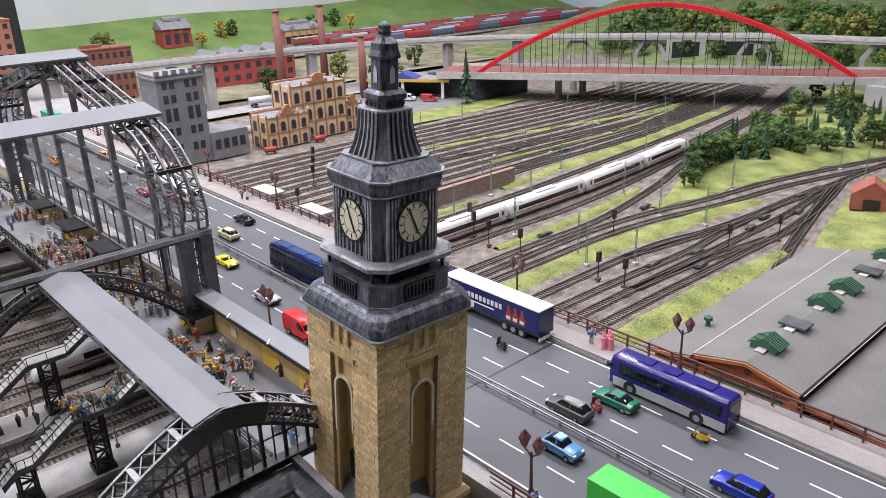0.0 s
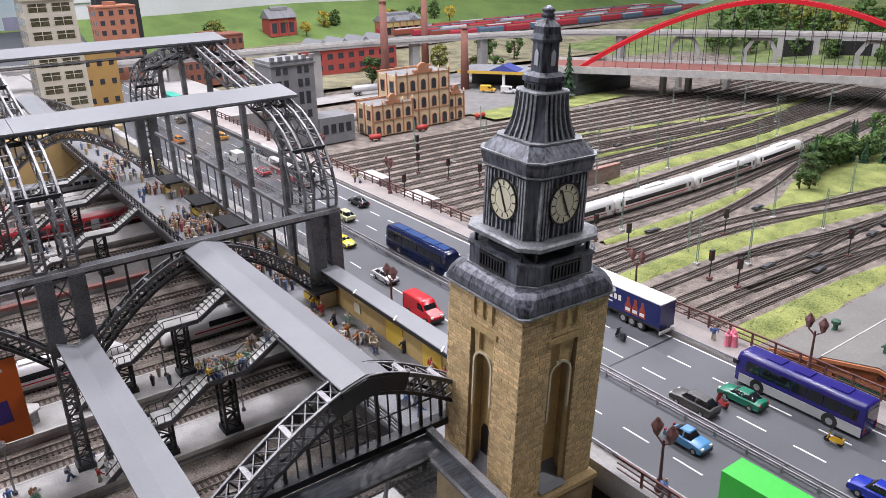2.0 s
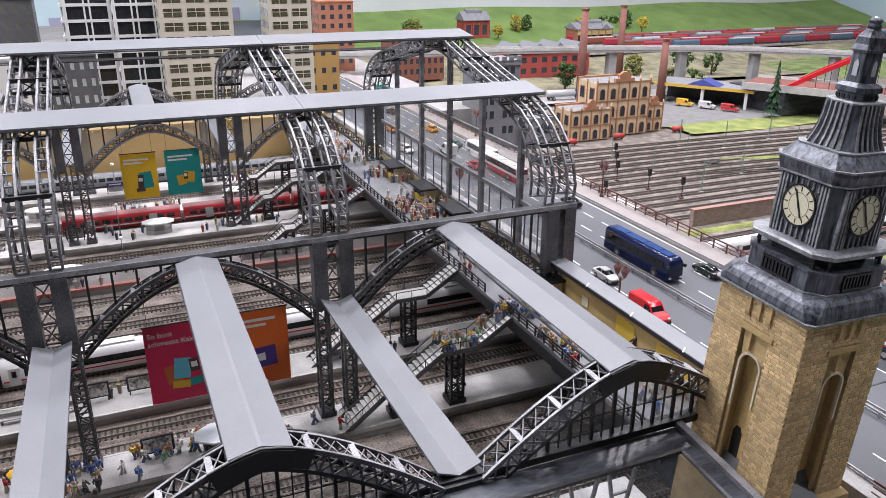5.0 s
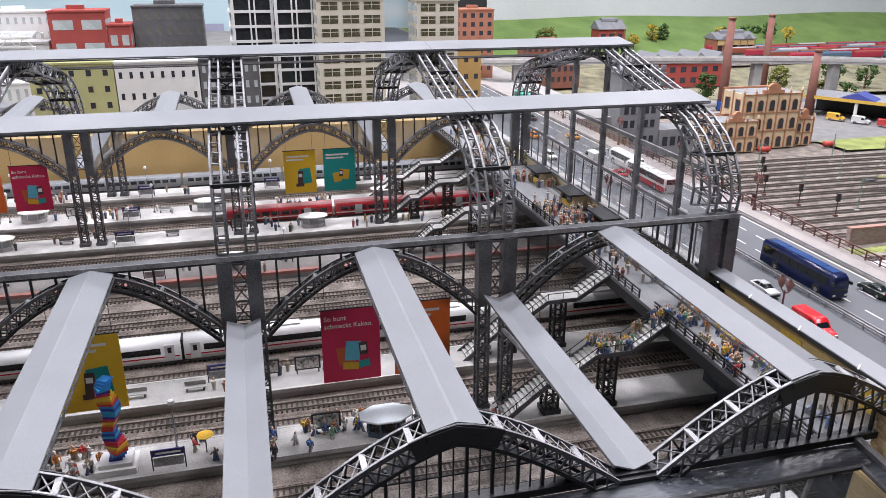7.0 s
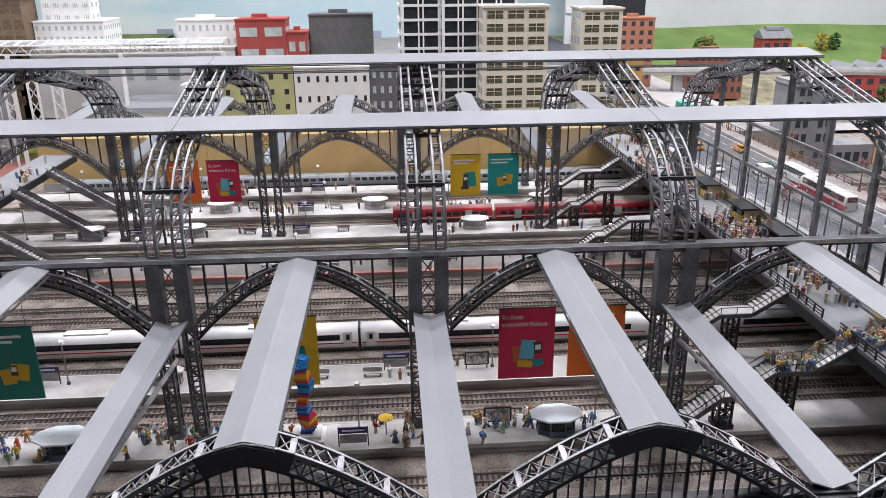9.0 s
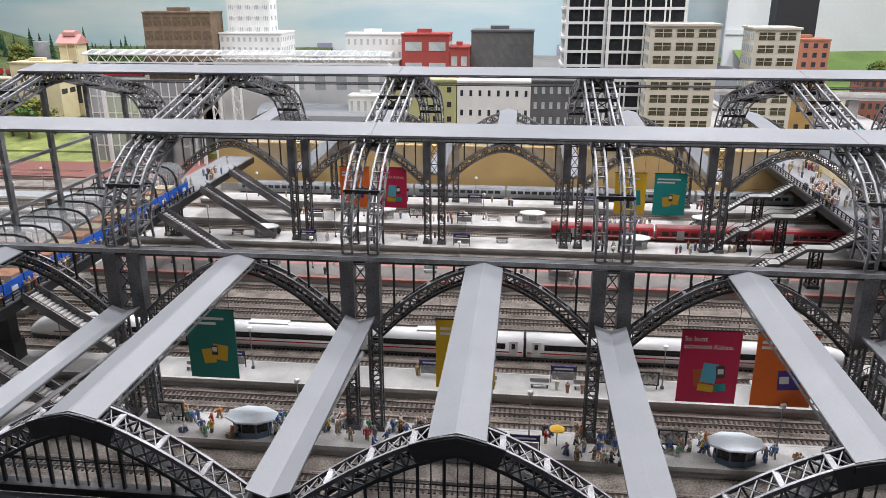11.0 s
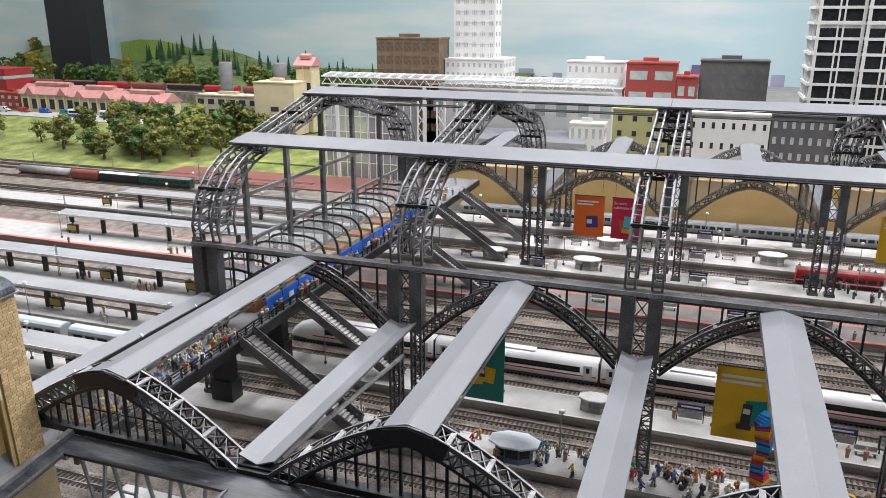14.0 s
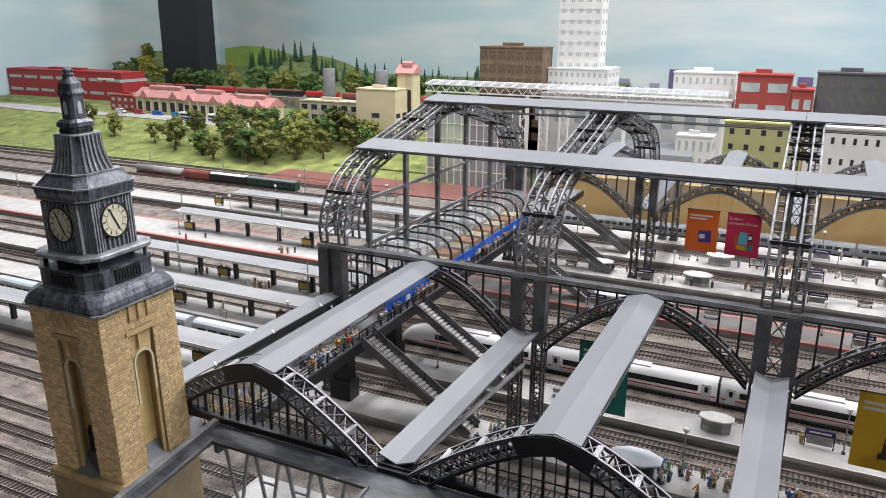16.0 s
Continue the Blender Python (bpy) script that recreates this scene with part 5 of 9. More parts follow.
def scooter(pos, mt, label):
    root = thing("scooter", label, "motor scooter", "two-wheelers", pos)
    for x in (-0.42, 0.45):
        part("wheel", M().tube((x, -0.07, 0.22), (x, 0.07, 0.22), 0.22, 10), TYRE, root)
    part("body", M().loft([[(-0.6, -0.16, 0.3), (-0.6, 0.16, 0.3), (-0.6, 0.14, 0.62), (-0.6, -0.14, 0.62)], [(-0.1, -0.2, 0.25), (-0.1, 0.2, 0.25), (-0.1, 0.15, 0.7), (-0.1, -0.15, 0.7)], [(0.3, -0.18, 0.3), (0.3, 0.18, 0.3), (0.3, 0.1, 0.36), (0.3, -0.1, 0.36)]]), mt, root)
    part("front_shield", M().beam((0.42, 0, 0.3), (0.3, 0, 0.95), 0.34, 0.06, (1, 0, 0)), mt, root)
    part("handlebar", M().beam((0.3, -0.28, 0.98), (0.3, 0.28, 0.98), 0.05), BLACK, root)
    part("seat", M().box(-0.5, 0.05, -0.12, 0.12, 0.68, 0.78), BLACK, root)
    return root


scooter(at(-17.3, 41.7, ROADX, 185), paint("mustard_paint", (0.7, 0.42, 0.03)), "mustard yellow motor scooter on the road")
scooter(at(-24.6, 39.7, ROADX, 160), paint("bike_red", (0.45, 0.05, 0.05)), "red motorbike beside the green car")
scooter(at(-36.0, 41.6, ROADX, 170), paint("bike_black", (0.03, 0.03, 0.04)), "small dark motorbike on the road")

# ---- concourse beside the road ----
FLOOR = mat("grey_concourse_floor", (0.18, 0.184, 0.193), 0.7, 0, 0.2, 18, 400, 0.2)
CREAM = mat("cream_plaster", (0.62, 0.52, 0.32), 0.8, 0, 0.12, 20, 300, 0.2)
ZF = 9.3
setting("concourse_floor", M().box(-149, -32.2, 18.85, 27.4, ZF - 0.35, ZF), FLOOR, "grey concourse deck above the tracks", "floor")
setting("concourse_girder", M().box(-149, -33, 18.9, 19.3, ZF - 1.5, ZF - 0.35), STEEL_D, "dark edge girder of the concourse", "bridge")
setting("concourse_girder_inner", M().box(-149, -33, 23, 23.5, ZF - 1.5, ZF - 0.35), STEEL_D, "dark inner girder of the concourse", "bridge")
railing(18.95, -34, -57.5, ZF, "thin dark railing along the concourse edge", STEEL_D, 0.9, 1.5)
railing(18.95, -60.5, -149, ZF, "thin dark railing along the concourse edge", STEEL_D, 0.9, 1.5)
setting("wall_concourse", M().box(-149, -60.5, 26.6, 27.5, ZF, 11.1), CREAM, "cream wall between the concourse and the road", "wall")
setting("wall_ledge", M().box(-149, -60.5, 26.4, 27.6, 11.1, 11.3), CONCRETE, "pale ledge on the concourse wall", "trim")
setting("wall_shops", M().box(-57, -33, 25.5, 25.8, ZF, 12.55), OCHRE, "ochre shop wall beside the road", "wall")
setting("wall_bridge_side", M().box(-149, -32, 27.4, 28.0, 7.0, ZF + 0.1), CONCRETE_D, "grey bridge flank", "wall")
ev = thing("eave_roof", "grey sheet metal lean-to roof along the road", "roof strip")
part("sheet", M().loft([[(x, 24.4, 12.8), (x, 26.0, 12.95), (x, 26.0, 13.05), (x, 24.4, 12.9)] for x in (-32.4, -60.0)]), SHEET, ev)
part("dark_fascia", M().box(-60, -32.4, 24.4, 24.5, 12.45, 12.78), STEEL_D, ev)
part("underside", M().box(-60, -32.4, 24.5, 25.9, 12.6, 12.72), STEEL_D, ev)
for x in (-38, -44.5, -51):
    part("joint_clip", M().beam((x, 24.25, 12.9), (x - 0.35, 24.75, 13.0), 0.12, 0.08), WHITE, ev)
YELLOWP = paint("golden_shop_front", (0.62, 0.42, 0.06), 0.5)
POSTERS = [paint("poster_cream", (0.6, 0.55, 0.42), 0.6), paint("poster_brown", (0.25, 0.14, 0.08), 0.6)]
for i, x in enumerate((-37.5, -41.0, -46.5)):
    solid("shop_front", M().box(x - 1.3, x + 1.3, 25.42, 25.5, ZF + 0.05, ZF + 2.0), YELLOWP, "golden yellow shop front in the ochre wall", "shop front", "concourse shops")
solid("wall_poster", M().box(-53.2, -52.2, 25.4, 25.5, ZF + 0.7, ZF + 1.7), POSTERS[0], "cream poster in a dark frame", "poster", "wall posters")


def kiosk_box(x, y, label, w=4.0, d=2.4, h=1.9):
    root = thing("kiosk", label, "kiosk", "concourse kiosks", at(x, y, ZF))
    part("body", M().box(-w / 2, w / 2, -d / 2, d / 2, 0, h), CREAM, root)
    part("counter", M().box(-w / 2 + 0.2, w / 2 - 0.2, -d / 2 - 0.25, -d / 2, 0.2, 0.85), YELLOWP, root)
    part("shop_window", M().box(-w / 2 + 0.2, w / 2 - 0.2, -d / 2 - 0.03, -d / 2, 0.95, h - 0.2), WINDOW, root)
    part("roof", M().box(-w / 2 - 0.4, w / 2 + 0.4, -d / 2 - 0.7, d / 2 + 0.2, h, h + 0.25), STEEL_D, root, "flat dark roof")
    return root


kiosk_box(-80.5, 25.2, "small cream kiosk with a flat dark roof")
kiosk_box(-91.0, 25.2, "small cream kiosk with a flat dark roof")
kiosk_box(-58.3, 24.6, "small shop kiosk with a dark roof under the eaves", 3.4, 1.6, 1.7)
kiosk_box(-103.0, 25.2, "small cream kiosk with a flat dark roof")


# Added wall: its near-black colour stands in for shade under the deck.
setting("wall_shade_concourse", M().box(-57, -33, 25.0, 25.4, 0, ZF - 0.4), SHEET_D, "added dark wall standing in for the shade under the concourse", "wall")
setting("wall_far", M().box(-151, -149, -91, 30, 0, 10.4), GOLD, "golden ochre wall behind the far platform", "wall")
setting("wall_far_base", M().box(-148.98, -148.7, -91, 30, 0, 1.6), CONCRETE_D, "grey base of the far wall", "wall")


# ---- stairs from the decks to the platforms ----
def stair(x, sgn, y0, zt, label, steps, support=True, w=2.3, mt=None):
    """Flights and landings going down from y0; steps: rows of (run, drop)."""
    mt = mt or CONCRETE
    root = thing("staircase", label, "stairs", "platform stairs")
    y, z = y0, zt
    for run, drop in steps:
        y2, z2 = y + sgn * run, z - drop
        if drop:
            n = max(3, int(drop / 0.28))
            for i in range(n):
                a, b = y + (y2 - y) * i / n, y + (y2 - y) * (i + 1) / n
                part("step", M().box(x - w / 2, x + w / 2, *sorted((a, b)), z - drop * (i + 1) / n - 0.22, z - drop * (i + 1) / n), mt, root)
        else:
            part("landing", M().box(x - w / 2, x + w / 2, *sorted((y, y2)), z - 0.25, z), mt, root)
            if support:
                p = M()
                lattice_post(p, x, (y + y2) / 2, 1.1, z - 0.25, 1.2, 0.9)
                part("support_tower", p, STEEL_D, root, "black lattice tower under the landing")
        for s in (-1, 1):
            e = x + s * w / 2
            part("stringer", M().beam((e, y, z - 0.15), (e, y2, z2 - 0.15), 0.1, 0.45), STEEL, root)
            part("hand_rail", M().beam((e, y, z + 0.8), (e, y2, z2 + 0.8), 0.06), STEEL_D, root)
            k = max(2, int(run / 1.5)) if x > -70 else 0
            for i in range(k):
                c = (y + (y2 - y) * i / k, z + (z2 - z) * i / k)
                part("baluster", M().box(e - 0.03, e + 0.03, c[0] - 0.03, c[0] + 0.03, c[1] - 0.1, c[1] + 0.8), STEEL_D, root)
        y, z = y2, z2
    return root


STEPS = mat("white_stair_plaster", (0.66, 0.655, 0.64), 0.7, 0, 0.14, 40, 500, 0.2)
EAST = [(3.6, 2.3), (3.4, 0), (3.4, 2.3), (1.2, 0), (4.6, 3.6)]
for x, lab in ((-55.6, "grey stairs with a landing on lattice towers"), (-67.8, "grey stairs to the narrow platform"), (-99.8, "grey stairs to the central platform"), (-115.2, "pale stairs crowded at the far platform"), (-127.8, "pale stairs to the far platform")):
    stair(x, -1, 18.85, ZF, lab, EAST, mt=STEPS if x > -60 else CONCRETE_M)

# ---- concourse at the other end: roofed footbridge and glass passage ----
setting("footbridge_floor", M().box(-140, -32.2, -86.4, -80.3, ZF - 0.35, ZF), FLOOR, "dark footbridge deck above the tracks", "floor")
setting("footbridge_girder", M().box(-140, -33, -80.5, -80.1, ZF - 1.2, ZF - 0.1), STEEL_D, "dark edge girder of the footbridge", "bridge")
railing(-80.4, -34, -112, ZF, "thin dark railing along the footbridge", STEEL_D, 0.9, 1.5)
ew = thing("eave_roof", "grey sheet metal lean-to roof along the footbridge", "roof strip")
part("sheet", M().loft([[(x, -84.4, 12.75), (x, -86.1, 12.95), (x, -86.1, 13.05), (x, -84.4, 12.85)] for x in (-32.4, -60.5)]), SHEET, ew)
part("dark_fascia", M().box(-60.5, -32.4, -84.5, -84.4, 12.3, 12.74), STEEL_D, ew)
for x in (-38, -46, -54):
    part("joint_clip", M().beam((x, -84.25, 12.85), (x - 0.3, -84.75, 12.95), 0.12, 0.08), WHITE, ew)
for x, d in ((-57.2, 3.0), (-68.0, 2.0)):
    m = M()
    m.box(x - 0.95, x + 0.95, -85.2, -82.6, 1.1, 3.4)
    m.box(x - 0.75, x + 0.75, -84.9, -82.9, 3.4, ZF - 0.4)
    solid("footbridge_pier", m, STEEL_D, "massive dark pier under the footbridge", "pier", "footbridge piers")
solid("display_wall", M().box(-57, -34, -86.4, -86.0, ZF, 12.6), STEEL, "dark shop wall behind the footbridge", "shop wall")
BLUE = paint("glossy_blue_panel", (0.02, 0.13, 0.60), 0.25)
tube = thing("glass_passage", "glass-roofed passage with black ribs and blue side panels", "passage")
X0, X1 = -61.5, -111.5
sec_pts = [(-89.4, 13.3), (-88.6, 14.0), (-87.4, 14.35), (-84.0, 14.35), (-82.6, 14.1), (-81.7, 13.4), (-81.3, 12.4), (-81.2, 11.2)]
MILK = glass_mat("milky_passage_glass", (0.85, 0.84, 0.83), 0.1, 0.17)
n = 14
for i in range(n):
    a, b = X0 + (X1 - X0) * i / n, X0 + (X1 - X0) * (i + 1) / n
    part("roof_pane", M().sheet([[(a - 0.1, y, z) for y, z in sec_pts], [(b + 0.1, y, z) for y, z in sec_pts]]), MILK, tube, "milky glass pane", True)
    part("rib", M().path([(a, y, z + 0.05) for y, z in sec_pts], 0.28, 0.2, (1, 0, 0)), BLACK, tube, "black rib")
    part("blue_panel", M().box(b + 0.1, a - 0.1, -81.2, -81.05, ZF + 0.2, 11.2), BLUE, tube, "glossy blue side panel")
    if i % 2:
        part("white_sign", M().box((a + b) / 2 - 0.5, (a + b) / 2 + 0.5, -81.04, -80.95, 9.7, 10.5), WHITE, tube)
    part("inside_bench", M().box(b + 0.6, a - 0.6, -86.3, -83, ZF, ZF + 1.3), [paint("warm_display", (0.55, 0.22, 0.08), 0.6), CREAM][i % 2], tube, "warm coloured display inside")
WEST = [(12.4, 8.2)]
for x, lab in ((-56.2, "steep grey stairs from the footbridge with dark flanks"), (-67.8, "steep grey stairs to the narrow platform"), (-99.8, "steep grey stairs to the central platform"), (-115.0, "steep grey stairs to the far platform"), (-127.8, "steep grey stairs to the far platform")):
    st = stair(x, 1, -80.2, ZF, lab, WEST, False)
    for s in (-1, 1):
        part("side_panel", M().beam((x + s * 1.3, -80.2, ZF + 0.1), (x + s * 1.3, -67.8, 1.4), 0.1, 1.0), STEEL_M, st, "grey side panel")

# ---- front roof before the glazed arcade ----
fr = thing("front_roof", "dark grey flat roof with glazed openings before the arcade", "roof")


def roof_z(x):
    return 12.2 - 0.105 * (x - XA - 0.5)


def roof_slab(x0, x1, y0, y1):
    ring = lambda x: [(x, y0, roof_z(x)), (x, y1, roof_z(x)), (x, y1, roof_z(x) - 0.2), (x, y0, roof_z(x) - 0.2)]
    part("roof_sheet", M().loft([ring(x0), ring(x1)]), SHEET_D, fr, "dark brushed roofing felt")


XO = -29.3
for y0, y1 in ((-78.2, -77.0), (-63.9, -52), (-52, -8), (-8, 3.9), (17.0, 18.3)):
    roof_slab(XA + 0.5, -20, y0, y1)
for y0, y1 in ((-77.0, -63.9), (3.9, 17.0)):
    roof_slab(XA + 0.5, XO, y0, y1)
    g = part("roof_light", M().sheet([[(XO, y0, roof_z(XO) - 0.1), (XO, y1, roof_z(XO) - 0.1)], [(-20, y0, roof_z(-20) - 0.1), (-20, y1, roof_z(-20) - 0.1)]]), GLASS_F, fr, "clear roof light")
    g.visible_shadow = False
    for y in (y0, y1):
        part("glazing_bar", M().beam((XO, y, roof_z(XO) + 0.06), (-20, y, roof_z(-20) + 0.06), 0.22, 0.16), STEEL, fr)
    part("cross_bar", M().beam((XO + 0.1, y0, roof_z(XO) + 0.04), (XO + 0.1, y1, roof_z(XO) + 0.04), 0.3, 0.2), STEEL_D, fr)
for y in (-76, -73.2, -70.4, -67.6, 5.4, 8.2, 11, 13.8):
    q = thing("inner_strut", "grey branching strut under the roof light", "strut", "roof struts", at(-30.6, y, 5.4))
    part("branch", M().path([(0, 0, 0), (0, 1.2, 6.1)], 0.2), STEEL_M, q)
    part("branch", M().path([(0, 0, 0), (0, -1.2, 6.1)], 0.2), STEEL_M, q)
    part("tie", M().path([(0, -1.3, 6.1), (0, 1.3, 6.1)], 0.18), STEEL_M, q)
    part("brace", M().path([(0, -0.6, 3.4), (0, 0.6, 3.4)], 0.14), STEEL_M, q)
setting("entrance_floor", M().box(-35.4, -12, -78, 18, 5.0, 5.4), CONCRETE, "pale entrance hall floor under the roof lights", "floor")
for y, nm in ((-78.3, "verge"), (18.4, "verge")):
    part("verge_bar", M().beam((XA + 0.4, y, 12.3), (-20, y, 11.1), 0.5, 0.5), STEEL_M, fr, "grey verge bar")


# ---- trains ----
ICE_W = mat("white_train_paint", (0.8, 0.8, 0.8), 0.22, 0, 0.03, 12, 300, 0)
ICE_R = paint("train_red_stripe", (0.45, 0.015, 0.03))
TRAIN_G = mat("train_underframe", (0.06, 0.06, 0.062), 0.7, 0, 0.2)


def sweep(prof, y0, y1, nose=0, taper=4.0):
    """A coach body: a cross section (x, z) drawn along y; nose -1 or 1 tapers one end."""
    ys = [(y0, 1.0), (y1, 1.0)]
    if nose:
        e, o = (y1, y0) if nose > 0 else (y0, y1)
        ys = [(o, 1.0), (e - nose * taper, 1.0), (e - nose * taper * 0.55, 0.93), (e - nose * taper * 0.25, 0.74), (e - nose * 0.25, 0.42), (e, 0.2)]
    zb = min(z for _, z in prof)
    return M().loft([[(x * (0.55 + 0.45 * k), y, zb + (z - zb) * k) for x, z in prof] for y, k in ys])


def express_car(x, y0, y1, nose, label):
    root = thing("express_train_car", label, "train car", "white express train", at(x, 0, 0))
    prof = [(-1.0, 0.75), (1.0, 0.75), (1.1, 1.3), (1.08, 2.3), (0.95, 2.85), (0.6, 3.2), (0, 3.32), (-0.6, 3.2), (-0.95, 2.85), (-1.08, 2.3), (-1.1, 1.3)]
    part("body", sweep(prof, y0 + 0.15, y1 - 0.15, nose, 5.0), ICE_W, root, "white rounded body", True)
    part("underframe", M().box(-0.95, 0.95, y0 + 0.5, y1 - 0.5, 0.42, 0.8), TRAIN_G, root)
    a, b = (y0 + (5.2 if nose < 0 else 2.2)), (y1 - (5.2 if nose > 0 else 2.2))
    for s in (-1, 1):
        sx = sorted((s * 1.04, s * 1.125))
        part("window_band", M().box(*sx, a, b, 1.72, 2.4), WINDOW, root, "continuous dark window band")
        part("red_stripe", M().box(*sorted((s * 1.05, s * 1.118)), y0 + (3.5 if nose < 0 else 0.3), y1 - (3.5 if nose > 0 else 0.3), 1.28, 1.42), ICE_R, root)
        for y in (y0 + 1.3, y1 - 1.3):
            if (nose < 0 and y < y0 + 2) or (nose > 0 and y > y1 - 2):
                continue
            part("door", M().box(*sorted((s * 1.05, s * 1.12)), y - 0.5, y + 0.5, 0.9, 2.7), mat_door, root)
            part("door_window", M().box(*sorted((s * 1.06, s * 1.135)), y - 0.2, y + 0.2, 1.75, 2.4), WINDOW, root)
    for y in (y0 + 3.2, y1 - 3.2):
        part("bogie", M().box(-0.8, 0.8, y - 1.5, y + 1.5, 0.36, 0.62), BLACK, root)
    part("roof_unit", M().box(-0.55, 0.55, (y0 + y1) / 2 - 2.4, (y0 + y1) / 2 + 2.4, 3.22, 3.42), ICE_W, root)
    return root


mat_door = mat("pale_train_door", (0.66, 0.67, 0.68), 0.3, 0, 0.03, bump=0)
cuts = [-86.5, -66.3, -46.2, -26.1, -6.0, 10.4]
for a, b in list(zip(cuts, cuts[1:])) + [(13.4, 33.5), (33.5, 48.0)]:
    express_car(-75.9, a, b, -1 if a in (-86.5, 13.4) else (1 if b == 10.4 else 0), "white express train car with a red stripe at the platform")
for y in cuts[1:-1]:
    solid("gangway", M().box(-0.85, 0.85, y - 0.2, y + 0.2, 0.8, 3.0), BLACK, "black bellows between two express cars", "gangway", "train gangways", at(-75.9, 0, 0))


def plain_car(x, y0, y1, body, roof, label, group, h=3.0, win=9, stripe=None, name="train_car"):
    root = thing(name, label, "train car", group, at(x, 0, 0))
    prof = [(-0.98, 0.75), (0.98, 0.75), (1.05, 1.2), (1.03, h - 0.6), (0.85, h - 0.25), (-0.85, h - 0.25), (-1.03, h - 0.6), (-1.05, 1.2)]
    part("body", sweep(prof, y0 + 0.12, y1 - 0.12), body, root)
    part("roof", sweep([(-0.9, h - 0.3), (0.9, h - 0.3), (0.55, h - 0.02), (0, h + 0.05), (-0.55, h - 0.02)], y0 + 0.1, y1 - 0.1), roof, root)
    part("underframe", M().box(-0.9, 0.9, y0 + 0.4, y1 - 0.4, 0.4 if win else 0.0, 0.78), TRAIN_G, root)
    for s in (-1, 1):
        for i in range(win):
            w = (y1 - y0 - 1.6) / win
            a = y0 + 0.8 + i * w
            part("window", M().box(*sorted((s * 0.98, s * 1.06)), a + 0.1 * w, a + 0.85 * w, 1.6, 2.2), WINDOW, root)
        if stripe:
            part("stripe", M().box(*sorted((s * 0.98, s * 1.065)), y0 + 0.2, y1 - 0.2, 1.15, 1.35), stripe, root)
    for y in (y0 + 2.8, y1 - 2.8) if win else ():
        part("bogie", M().box(-0.8, 0.8, y - 1.3, y + 1.3, 0.34, 0.6), BLACK, root)
    return root


TRED = paint("regional_red_paint", (0.45, 0.02, 0.03), 0.35)
TRED2 = paint("door_grey_paint", (0.5, 0.5, 0.5), 0.4)
for i in range(3):
    rc = plain_car(-121.5, -22 + i * 17.5, -4.8 + i * 17.5, TRED, mat("red_train_roof", (0.25, 0.10, 0.10), 0.6), "red regional train car with pale doors", "red regional train", 3.1, 10, WHITE)
    for y in (-18 + i * 17.5, -9 + i * 17.5):
        part("door", M().box(1.0, 1.08, y - 0.6, y + 0.6, 0.85, 2.45), TRED2, rc, "pale double door")
SILV = mat("silver_train_side", (0.42, 0.45, 0.47), 0.35, 0.4, 0.08, bump=0)
for i in range(6):
    plain_car(-146.4, -86 + i * 18.6, -67.6 + i * 18.6, SILV, SHEET, "silver commuter train car with small windows", "silver train", 2.9, 12)

# ---- hanging banners ----
INK = {"red": (0.52, 0.015, 0.07), "orange": (0.72, 0.14, 0.015), "yellow": (0.72, 0.45, 0.015), "teal": (0.0, 0.27, 0.25), "green": (0.005, 0.16, 0.13)}
PACK = {k: paint("print_" + k, c, 0.5) for k, c in (("cyan", (0.10, 0.42, 0.55)), ("gold", (0.6, 0.36, 0.02)), ("violet", (0.06, 0.03, 0.22)), ("deep", (0.05, 0.03, 0.03)), ("white", (0.7, 0.7, 0.68)), ("teal", (0.0, 0.25, 0.24)), ("rust", (0.45, 0.10, 0.03)))}


def words(text, size, mt, parent, pos):
    cu = bpy.data.curves.new("words", "FONT")
    cu.body, cu.size, cu.extrude = text, size * K, 0.0002
    cu.materials.append(mt)
    ob = new("lettering", cu)
    ob.parent, ob.matrix_basis = parent, pos
    return ob


def banner(x, y0, y1, z0, z1, ink, packs, text=None):
    root = thing("hanging_banner", "large %s advertising banner with printed packets" % ink, "banner", "hanging banners", at(x, 0, 0))
    part("cloth", M().box(-0.04, 0.04, y0, y1, z0, z1), paint("cloth_" + ink, INK[ink], 0.55), root, "printed %s cloth" % ink)
    part("top_rod", M().beam((0, y0 - 0.1, z1 + 0.05), (0, y1 + 0.1, z1 + 0.05), 0.1), STEEL_D, root)
    for y in (y0 + 0.4, y1 - 0.4):
        part("cord", M().box(-0.02, 0.02, y - 0.02, y + 0.02, z1, 17.0), STEEL_D, root)
    c, zc = (y0 + y1) / 2 + 0.3, z0 + (z1 - z0) * 0.34
    for i, (dy, dz, w, h, ang, key) in enumerate(packs):
        q = M()
        r = math.radians(ang)
        pts = [(dy + c + a * w / 2 * math.cos(r) - b * h / 2 * math.sin(r), zc + dz + a * w / 2 * math.sin(r) + b * h / 2 * math.cos(r)) for a, b in ((-1, -1), (1, -1), (1, 1), (-1, 1))]
        q.ext(pts, "x", 0.045 + 0.006 * i, 0.05 + 0.006 * i)
        part("printed_packet", q, PACK[key], root)
    if text:
        for i, line in enumerate(text):
            words(line, 0.62, PACK["white"], root, at(0.06, y0 + 0.25, z1 - 1.0 - 0.72 * i, 90, 90))
    else:
        for i in range(2):
            part("lettering_bar", M().box(0.045, 0.055, y0 + 0.4, y1 - 1.0 - i * 0.8, z1 - 1.0 - 0.5 * i, z1 - 0.75 - 0.5 * i), PACK["white"], root)
    return root


